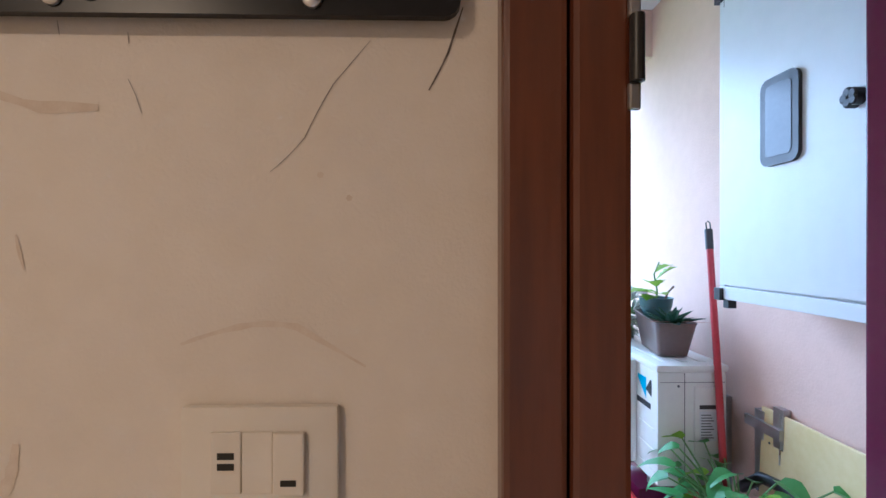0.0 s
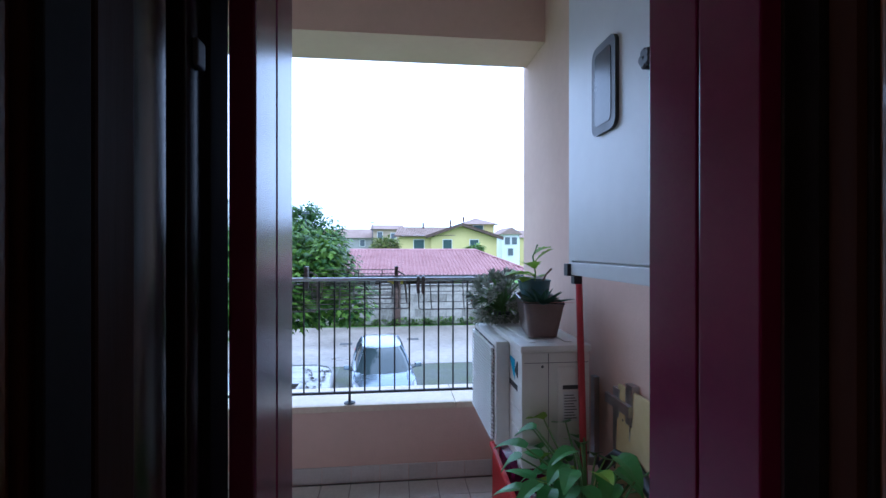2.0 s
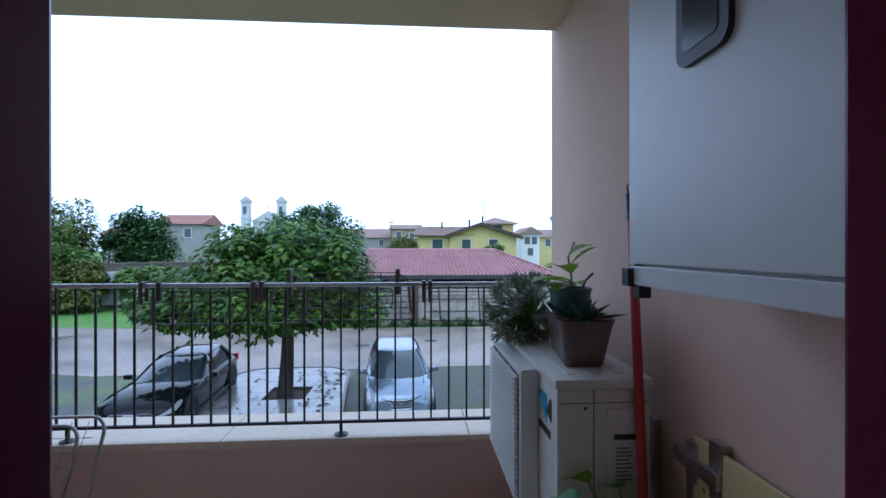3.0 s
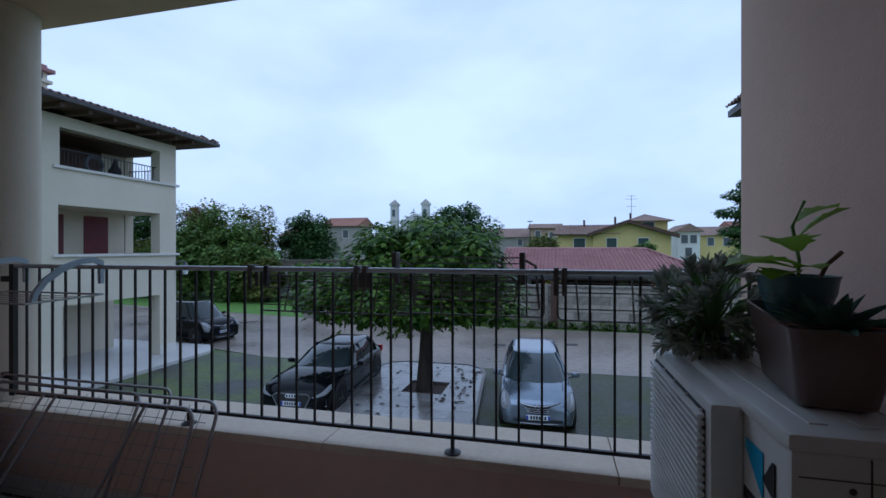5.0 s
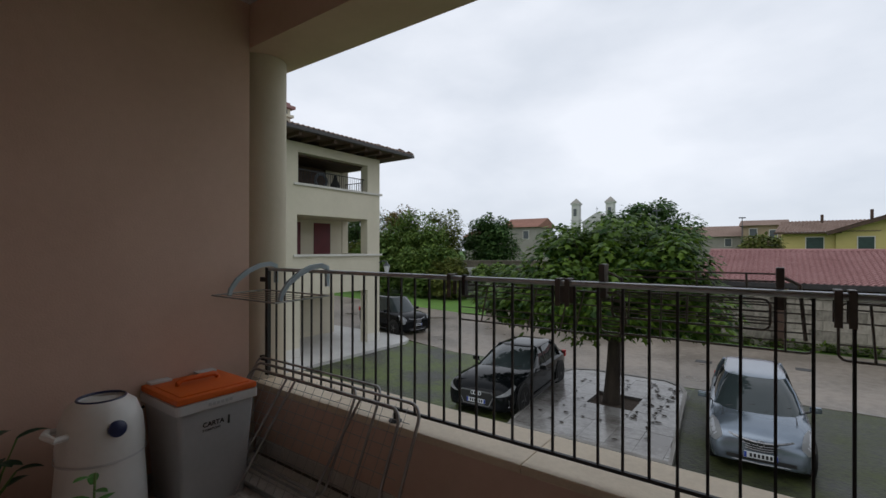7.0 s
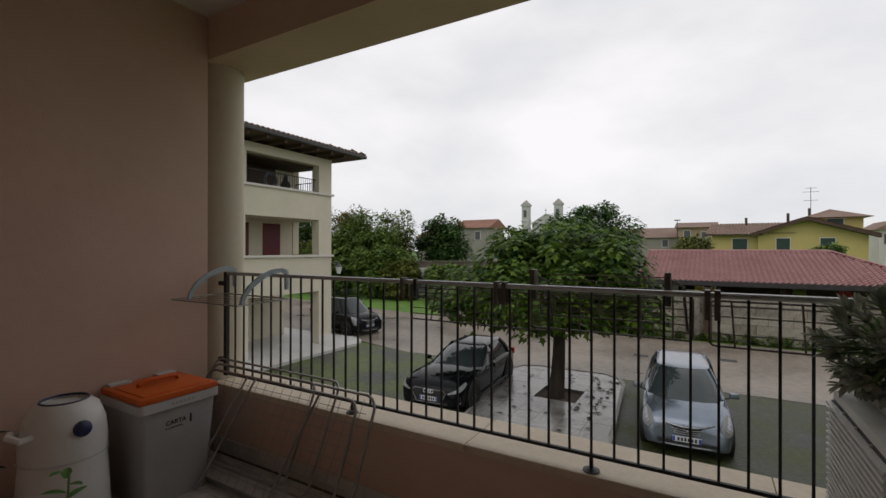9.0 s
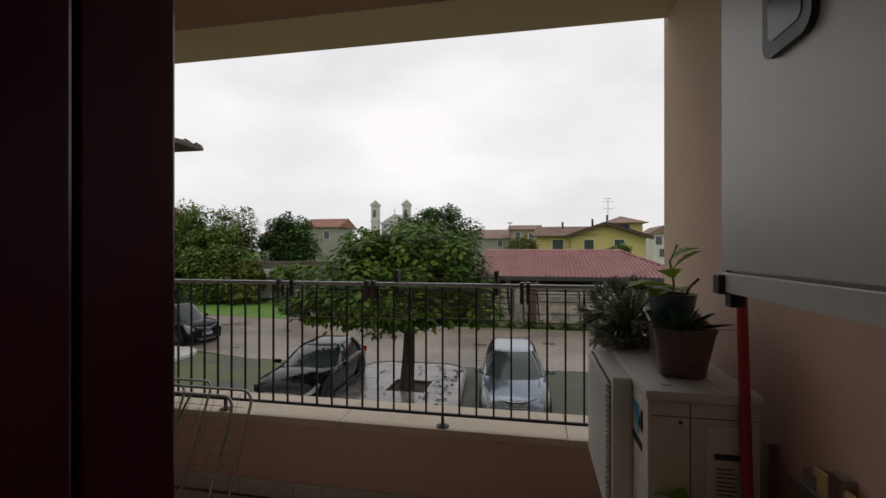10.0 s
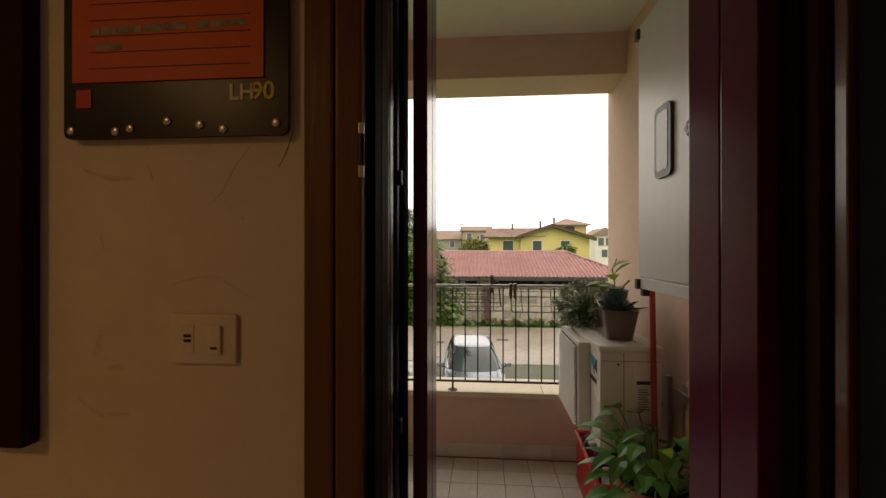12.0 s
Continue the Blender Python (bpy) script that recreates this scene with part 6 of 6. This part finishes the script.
# ---- church with two bell towers ----
church = thing("church", "pale stone church with two bell towers far behind the trees", "church")
part("nave", boxes((-74, -60, 216, 240, G, 14)), M_FARSTONE, church)
bm = bmesh.new()
prism(bm, [(-75, 14), (-59, 14), (-67, 19)], 215.5, 240)
bmesh.ops.transform(bm, matrix=Matrix(((1, 0, 0, 0), (0, 0, 1, 0), (0, 1, 0, 0), (0, 0, 0, 1))), verts=bm.verts)
part("gable", bm, M_FARSTONE, church)
for x in (-76.0, -60.0):
    tw = part("tower", boxes((x - 1.7, x + 1.7, 211.3, 214.7, G, 23.0), (x - 2.1, x + 2.1, 210.9, 215.1, 22.6, 23.2), (x - 2.0, x + 2.0, 211.0, 215.0, 15.0, 15.5)), M_FARSTONE, church)
    part("belfry_opening", boxes((x - 0.7, x + 0.7, 211.1, 211.4, 17.2, 20.6)), M_GREYPL, tw)
    bm = bmesh.new()
    t = bm.verts.new((x, 213, 25.8))
    c4 = [bm.verts.new(v) for v in ((x - 2.2, 210.8, 23.2), (x + 2.2, 210.8, 23.2), (x + 2.2, 215.2, 23.2), (x - 2.2, 215.2, 23.2))]
    for i in range(4):
        bm.faces.new((c4[i], c4[(i + 1) % 4], t))
    part("tower_roof", bm, M_GREYWALL, tw)
part("cross", boxes((-67.08, -66.92, 215.4, 215.6, 19, 21.4), (-67.6, -66.4, 215.4, 215.6, 20.4, 20.6)), M_GREYPL, church)

for x, y, h in ((-9.3, 52, 8.2), (-2.6, 66, 8.0), (-13.5, 58, 8.0)):
    sl = thing("street_lamp", "thin grey street lamp post", "street lamp", at=(x, y, G))
    part("pole", tube(bmesh.new(), [(0, 0, 0), (0, 0, h)], 0.07, 6, r_end=0.04), M_GREYPL, sl)
    part("head", boxes((-0.35, 0.35, -0.12, 0.12, h - 0.05, h + 0.08), bevel=0.03), M_GREYPL, sl)

# neighbouring house behind the right pillar
nh = thing("neighbour_house", "neighbouring house with dark overhanging eaves", "house")
part("wall", boxes((7.6, 16, 3.0, 14.6, G, 5.0)), M_FACADE, nh)
bm = bmesh.new()
prism(bm, [(5.6, 1.5), (17, 1.5), (17, 15.9), (5.6, 15.9)], 5.12, 5.30)
part("eaves_board", bm, M_GUTTER, nh, "dark overhanging eaves")
bm = bmesh.new()
tiled_slope(bm, (5.5, 1.5, 5.32), (0, 1, 0), (5, 0, 1.9), 64, 0.222, 12, 0.07, 0.03)
tagged(part("roof", bm, M_ROOFBROWN, nh, "brown barrel tiles"), kind="stuff")

# ---- cars ----
def loft(bm, rings, cap=True):
    vr = [[bm.verts.new(p) for p in ring] for ring in rings]
    for a, b in zip(vr, vr[1:]):
        for k in range(len(a)):
            bm.faces.new((a[k], a[(k + 1) % len(a)], b[(k + 1) % len(a)], b[k]))
    if cap:
        bm.faces.new(vr[0][::-1])
        bm.faces.new(vr[-1])


def car(name, label, at, rz, length, width, height, belt, paint, rim_mat, chrome_frame=False, wheel_r=0.31, roof_front=0.15, roof_rear=-1.5, hood=0.0, slim=False, cowl=0.0):
    t = thing(name, label, "car", at=at, rz=rz)
    fx, fy, b = width / 1.74, length / 4.0, belt - 0.95
    rings, halves = [], []
    for y, w, zl, zm, zs, zt in ((-2.0, .64, .36, .60, .86, .92), (-1.93, .76, .27, .60, .93, .98), (-1.6, .84, .20, .60, .96, 1.0), (-1.0, .865, .18, .60, .96, 1.0), (-0.2, .87, .18, .58, .95, .99), (0.6, .87, .18, .57, .94, .98), (0.95, .865, .18, .56, .915, .985),
                                 (1.3, .86, .19, .55, .885, .94), (1.55, .85, .20, .55, .835, .885), (1.75, .84, .19, .53, .78, .825), (1.87, .81, .19, .51, .715, .76), (1.95, .76, .19, .48, .64, .685), (1.99, .69, .20, .45, .57, .62), (2.01, .59, .22, .43, .52, .55)):
        k = max(0.0, (y - 0.6) / 1.4)
        zs, zt = zs + b * (1 - 0.4 * k) + hood * k, zt + b * (1 - 0.4 * k) + hood * k
        half = [(0.0, zt), (w * .35, zt - .004), (w * .68, zt - .025), (w * .90, zs - .01), (w * .975, zs - .07), (w, zm + .04), (w * .985, zm - .16), (w * .95, zl + .02), (w * .8, zl)]
        ring = [(x * fx, y * fy, z) for x, z in half] + [(-x * fx, y * fy, z) for x, z in half[:0:-1]]
        rings.append(ring)
        halves.append((y, w, [(x * fx, z) for x, z in half]))
    bm = bmesh.new()
    loft(bm, rings)
    body = part("body", bm, paint, t, smooth=True)

    def skin(sx, y, u):
        """A point on the body side at length y and profile place u, a little proud."""
        for (ya, _, ha), (yb, _, hb) in zip(halves, halves[1:]):
            if ya <= y <= yb:
                f, i = (y - ya) / (yb - ya), min(int(u), 7)
                g = u - i
                pa = (ha[i][0] + (ha[i + 1][0] - ha[i][0]) * g, ha[i][1] + (ha[i + 1][1] - ha[i][1]) * g)
                pb = (hb[i][0] + (hb[i + 1][0] - hb[i][0]) * g, hb[i][1] + (hb[i + 1][1] - hb[i][1]) * g)
                return Vector((sx * (pa[0] + (pb[0] - pa[0]) * f) * 1.012, y * fy + 0.012, pa[1] + (pb[1] - pa[1]) * f + 0.006))

    def patch(sx, stations, nu=5):
        """A lens laid on the body: stations of (y, u from, u to)."""
        q = bmesh.new()
        grid = [[q.verts.new(skin(sx, y, a + (c - a) * k / nu)) for k in range(nu + 1)] for y, a, c in stations]
        for ga, gb in zip(grid, grid[1:]):
            for k in range(nu):
                q.faces.new((ga[k], ga[k + 1], gb[k + 1], gb[k]))
        bmesh.ops.solidify(q, geom=q.faces[:], thickness=0.02)
        bmesh.ops.recalc_face_normals(q, faces=q.faces[:])
        return q
    # cabin: glass hull, painted roof and pillars
    zb, zr = belt - 0.03, height - 0.035
    base = [(0.0, 1.34 - cowl), (.35, 1.30 - cowl), (.60, 1.18 - cowl), (.745, 0.88 - cowl), (.77, 0.3 - cowl * 0.5), (.775, -0.6), (.76, -1.4), (.68, -1.78), (.4, -1.88), (0, -1.9)]
    top = [(0.0, roof_front + .12), (.25, roof_front + .10), (.42, roof_front + .05), (.55, roof_front - .12), (.575, -0.2), (.575, -0.6), (.56, roof_rear + .25), (.50, roof_rear), (.3, roof_rear - .06), (0, roof_rear - .07)]
    mid = [((p[0] * .52 + q[0] * .48) * 1.02, p[1] * .48 + q[1] * .52) for p, q in zip(base, top)]

    def ring(rw, z, grow=1.0):
        h = [(x * fx * grow, y * fy, z) for x, y in rw]
        return h + [(-x, y, z) for x, y, z in h[-2:0:-1]]
    bm = bmesh.new()
    loft(bm, [ring(base, zb), ring(mid, (zb + zr) / 2 + .03), ring(top, zr)])
    part("cabin_glass", bm, M_CARGLASS, t, "dark reflecting car glass", smooth=True)
    bm = bmesh.new()
    shrink = [[(x * f, y * f - 0.6 * (1 - f)) for x, y in top] for f in (.95, .82, .55)]
    loft(bm, [ring(top, zr - .016, 1.014), ring(top, zr + .004, 1.0), ring(shrink[0], zr + .016), ring(shrink[1], zr + .032), ring(shrink[2], zr + .042)])
    part("roof", bm, paint, t, smooth=True)
    for sx in (-1, 1):
        for idx, rad in ((3, .022), (6, .045)):
            pts = [(sx * base[idx][0] * fx, base[idx][1] * fy, zb), (sx * mid[idx][0] * fx * 1.005, mid[idx][1] * fy, (zb + zr) / 2 + .03), (sx * top[idx][0] * fx, top[idx][1] * fy, zr)]
            part("pillar", tube(bmesh.new(), pts, rad, 6), paint, t, smooth=True)
        pts = [(sx * .775 * fx, -0.35 * fy, zb), (sx * .60 * fx, -0.35 * fy, zr)]
        part("pillar", tube(bmesh.new(), pts, .028, 6), M_BLACKPL, t)
        mir = part("mirror", box(bmesh.new(), -0.09, 0.09, -0.06, 0.06, -0.06, 0.06, m=pose(sx * .98 * fx, (.72 - cowl) * fy, belt + .05, 0, 0, -sx * 15), bevel=0.03), paint, t, smooth=True)
        part("mirror_stalk", tube(bmesh.new(), [(sx * .80 * fx, (.74 - cowl) * fy, belt - .03), (sx * .95 * fx, (.73 - cowl) * fy, belt + .02)], .022, 6), M_BLACKPL, mir)
        # headlamp, swept back along the wing
        if slim:
            lens = [(1.60, 3.3, 3.9), (1.72, 3.1, 4.2), (1.84, 3.0, 4.25), (1.92, 2.9, 4.0), (1.975, 2.6, 3.3), (2.0, 2.3, 2.7)]
        else:
            lens = [(1.50, 3.0, 3.2), (1.60, 2.75, 3.9), (1.72, 2.5, 4.6), (1.84, 2.45, 5.0), (1.92, 2.5, 5.0), (1.96, 2.6, 4.8), (1.98, 2.9, 4.4)]
        hl = part("headlight", patch(sx, lens), M_LAMPGL, t, "clear headlamp lens", smooth=True)
        if not slim:
            part("reflector", patch(sx, [(y + 0.004, a + (c - a) * .2, c - (c - a) * .2) for y, a, c in lens[1:6]]), M_LED, hl, "bright lamp reflector", smooth=True)
        part("fog_lamp", box(bmesh.new(), sx * .62 * fx - .10, sx * .62 * fx + .10, 1.86 * fy, 1.955 * fy, .33, .40, bevel=0.01), M_BLACKPL, t)
        part("taillight", box(bmesh.new(), sx * .74 * fx - .06, sx * .74 * fx + .06, -1.96 * fy, -1.85 * fy, .75 + b, .95 + b, bevel=0.02), M_REDPL, t)
        part("sill_trim", boxes((sx * .885 * fx - .012, sx * .885 * fx + .012, -1.0 * fy, .9 * fy, .20, .26)), M_BLACKPL, t)
        part("door_handle", box(bmesh.new(), sx * .868 * fx - .012, sx * .868 * fx + .012, -.28 * fy, -.14 * fy, belt - .17, belt - .14, bevel=0.005), paint, t)
        for yw in (1.27, -1.22):
            mw_ = Matrix.Translation((sx * (.80 * fx), yw * fy, wheel_r)) @ pose(0, 0, 0, 0, sx * 90, 0)
            part("wheel_arch", lathe(bmesh.new(), [(wheel_r + .07, -.1), (wheel_r + .07, .082 * fx)], 28, mw_), M_PRINT, t)
            wh = part("wheel", lathe(bmesh.new(), [(wheel_r * .70, .03), (wheel_r * .95, .03), (wheel_r, .0), (wheel_r, .075), (wheel_r * .95, .10), (wheel_r * .70, .10)], 28, mw_), M_TYRE, t, "black tyre", smooth=True)
            bm = bmesh.new()
            lathe(bm, [(wheel_r * .70, .07), (wheel_r * .70, .098), (wheel_r * .62, .095), (wheel_r * .60, .075), (.02, .075)], 24, mw_, cap=False)
            for k in range(5):
                box(bm, -.022, .022, .03, wheel_r * .64, .078, .100, m=mw_ @ pose(0, 0, 0, 0, 0, 72 * k))
            lathe(bm, [(.05, .078), (.05, .105), (.03, .108)], 12, mw_)
            part("rim", bm, rim_mat, wh, "alloy rim", smooth=True)
    gz = 0.54 + b * 0.5 + hood
    # grille, plate and trims on the nose
    if chrome_frame:
        for nm, mat, gr, yy in (("grille_frame", M_RIM, 0.0, 2.022), ("grille", M_PRINT, 0.018, 2.026)):
            bm = prism(bmesh.new(), [(-.42 + gr, gz + .09 - gr), (.42 - gr, gz + .09 - gr), (.50 - gr * 1.2, gz + .02), (.36 - gr, gz - .26 + gr), (-.36 + gr, gz - .26 + gr), (-.50 + gr * 1.2, gz + .02)], 0, .14)
            part(nm, bm, mat, t, "chrome grille frame" if gr == 0 else "black grille").matrix_local = pose(0, yy * fy, 0, 90, 0, 0)
        bm = bmesh.new()
        for k in range(4):
            tube(bm, [(-.10 + .067 * k + .042 * math.cos(2 * math.pi * j / 14), 2.030 * fy, gz + .035 + .042 * math.sin(2 * math.pi * j / 14)) for j in range(14)], .008, 5, close=True)
        part("emblem", bm, M_LED, t, "chrome emblem")
        pz = gz - .15
        for sx in (-1, 1):
            bm = bmesh.new()
            tube(bm, [(sx * .56 * fx, 1.985 * fy, .30), (sx * .60 * fx, 1.985 * fy, .47), (sx * .78 * fx, 1.90 * fy, .50), (sx * .80 * fx, 1.89 * fy, .34)], .014, 6, close=True)
            part("intake_trim", bm, M_RIM, t, "chrome air intake trim")
    else:
        def smile(w, z, lift, proud=0.0):
            """Points across the nose along an upward curve."""
            return [(w * k / 6, (2.028 - .16 * (w * k / 6 / .6) ** 2) * fy + proud, z + lift * (k / 6) ** 2) for k in range(-6, 7)]
        bm = bmesh.new()
        front = [[bm.verts.new(p) for p in smile(w, z, up)] for w, z, up in ((.50, gz + .075, .065), (.47, gz, .05), (.36, gz - .095, .045))]
        back = [[bm.verts.new(v.co + Vector((0, -.16, 0))) for v in row] for row in (front[0], front[-1])]
        for ra_, rb_ in ((front[0], front[1]), (front[1], front[2]), (back[0], front[0]), (front[2], back[1])):
            for k in range(12):
                bm.faces.new((ra_[k], ra_[k + 1], rb_[k + 1], rb_[k]))
        part("grille", bm, M_PRINT, t, "dark curved grille", smooth=True)
        for w, z, up, rad in ((.50, gz + .078, .065, .019), (.46, gz + .015, .052, .006), (.43, gz - .03, .048, .006), (.39, gz - .07, .045, .006)):
            part("chrome_bar", tube(bmesh.new(), smile(w, z, up, .004), rad, 6), M_RIM, t, "chrome bar", smooth=True)
        part("emblem", tube(bmesh.new(), [(.055 * math.cos(2 * math.pi * j / 16), 2.034 * fy, gz + .06 + .055 * math.sin(2 * math.pi * j / 16)) for j in range(16)], .010, 6, close=True), M_RIM, t, "chrome round emblem")
        pz = gz - .175
        part("bumper_trim", tube(bmesh.new(), [(-.74 * fx, 1.93 * fy, .42), (-.45, 2.0 * fy, .245), (0, 2.022 * fy, .232), (.45, 2.0 * fy, .245), (.74 * fx, 1.93 * fy, .42)], .012, 6), M_RIM, t, "chrome bumper strip")
    part("lower_grille", box(bmesh.new(), -.56, .56, 1.86 * fy, 2.012 * fy, .245, .36, bevel=0.03), M_PRINT, t, "dark lower grille")
    np_ = part("number_plate", box(bmesh.new(), -.26, .26, 1.985 * fy, 2.028 * fy, pz - .055, pz + .055, bevel=0.004), M_PLATEW, t, "white number plate with blue ends")
    for xa in (-.258, .215):
        part("plate_band", boxes((xa, xa + .043, 2.027 * fy, 2.0305 * fy, pz - .05, pz + .05)), M_PLATEB, np_)
    for k in range(6):
        part("plate_print", boxes((-.18 + .062 * k, -.14 + .062 * k, 2.027 * fy, 2.0302 * fy, pz - .035, pz + .035)), M_PRINT, np_)
    part("wiper", tube(bmesh.new(), [(.55 * fx, (1.16 - cowl) * fy, belt + .01), (.05, (1.12 - cowl) * fy, belt + .10)], .01, 5), M_BLACKPL, t)
    part("wiper", tube(bmesh.new(), [(-.1 * fx, (1.26 - cowl) * fy, belt + .01), (-.55, (1.0 - cowl) * fy, belt + .09)], .01, 5), M_BLACKPL, t)
    part("bonnet_seam", tube(bmesh.new(), [(-.62 * fx, 1.15 * fy, belt - .028), (-.60 * fx, 1.55 * fy, .89 + b * .75 + hood * .7)], .006, 4), M_PRINT, t)
    part("bonnet_seam", tube(bmesh.new(), [(.62 * fx, 1.15 * fy, belt - .028), (.60 * fx, 1.55 * fy, .89 + b * .75 + hood * .7)], .006, 4), M_PRINT, t)
    return t


car("hatchback_car", "pale blue-silver small hatchback parked beside the tree bed", (0.17, 13.45, G - 0.01), 184.5, 4.0, 1.72, 1.49, 0.97, M_CARBLUE, M_RIM, roof_front=0.32)
car("coupe_car", "glossy black coupe parked on mossy paving", (-5.68, 13.25, G - 0.01), 184, 4.72, 1.85, 1.35, 0.90, M_CARBLACK, M_BLACKRIM, True, 0.34, -0.22, -1.40, 0.04, True, cowl=0.36)
car("people_carrier", "black people carrier parked near the next building", (-15.65, 18.8, G), -101, 4.1, 1.83, 1.74, 1.05, M_CARBLACK, M_RIM, False, 0.32, 0.45, -1.75, 0.06)
car("dark_car", "dark blue car parked in a mossy bay", (4.95, 14.4, G - 0.01), 180, 4.0, 1.72, 1.48, 0.97, M_NAVY, M_RIM)

# ---- balcony floor tiles and skirting, last ----
P = 0.17
tile_cache = {}


def tile(parent, x0, x1, y0, y1, z0, z1, name="tile"):
    key = (round(x1 - x0, 3), round(y1 - y0, 3), round(z1 - z0, 3))
    if key not in tile_cache:
        tile_cache[key] = to_mesh("tile", box(bmesh.new(), 0, key[0], 0, key[1], 0, key[2], bevel=0.0015), M_TILE)
    ob = new(name, tile_cache[key])
    ob.parent = parent
    ob.location = (x0, y0, z0)


for i in range(-15, 8):
    for j in range(-10, 3):
        x0, x1 = 0.278 + P * i, 0.278 + P * (i + 1)
        y0, y1 = 2.728 + P * (j - 1), 2.728 + P * j
        x0, x1, y0, y1 = max(x0, -2.243), min(x1, 1.448), max(y0, 1.125), min(y1, 2.915)
        if x1 - x0 > 0.02 and y1 - y0 > 0.02:
            tile(balcony_floor, x0 + 0.002, x1 - 0.002, y0 + 0.002, y1 - 0.002, -0.008, 0.0)
skirt = thing("baseboard", "pale grey tile skirting round the balcony", "baseboard", kind="structure")
for i in range(-15, 8):
    x0, x1 = max(0.278 + P * i, -2.243), min(0.278 + P * (i + 1), 1.448)
    if x1 - x0 > 0.02:
        tile(skirt, x0 + 0.0015, x1 - 0.0015, 2.9155, 2.9245, 0.001, 0.095)
for j in range(-9, 3):
    y0, y1 = max(2.728 + P * (j - 1), 1.12), min(2.728 + P * j, 2.914)
    if y1 - y0 < 0.02:
        continue
    tile(skirt, -2.2445, -2.236, y0 + 0.0015, y1 - 0.0015, 0.001, 0.095)
    tile(skirt, 1.441, 1.4495, y0 + 0.0015, y1 - 0.0015, 0.001, 0.095)
single("floor_drain", boxes((-0.26, -0.10, 2.72, 2.82, 0.0005, 0.006), bevel=0.002), M_DRAIN, "small iron drain grate in the balcony floor", "drain")


# pavers of the tree bed, cut to its outline and round the pit
def clipped(cell, outline):
    """The part of a cell that lies inside a convex outline turning left."""
    out = cell
    for (ax, ay), (bx, by) in zip(outline, outline[1:] + outline[:1]):
        src, out = out, []
        side = [(bx - ax) * (y - ay) - (by - ay) * (x - ax) for x, y in src]
        for i, p in enumerate(src):
            q, si, sj = src[(i + 1) % len(src)], side[i], side[(i + 1) % len(src)]
            if si >= 0:
                out.append(p)
            if si * sj < 0:
                k = si / (si - sj)
                out.append((p[0] + (q[0] - p[0]) * k, p[1] + (q[1] - p[1]) * k))
        if not out:
            break
    return out


for i in range(-5, 5):
    for j in range(-7, 7):
        if -1 <= i <= 0 and -1 <= j <= 0:
            continue
        x0, y0 = PX + PH * i, PY + PH * j
        cell = clipped([(x0 + 0.0025, y0 + 0.0025), (x0 + PH - 0.0025, y0 + 0.0025), (x0 + PH - 0.0025, y0 + PH - 0.0025), (x0 + 0.0025, y0 + PH - 0.0025)], slab_outline)
        area = sum(a[0] * b[1] - b[0] * a[1] for a, b in zip(cell, cell[1:] + cell[:1])) / 2 if len(cell) > 2 else 0
        if area > 0.01:
            part("paver", prism(bmesh.new(), cell, G + 0.05, G + 0.10 + 0.0015 * ((i * 7 + j * 5) % 3)), M_PAVER, tree_bed)
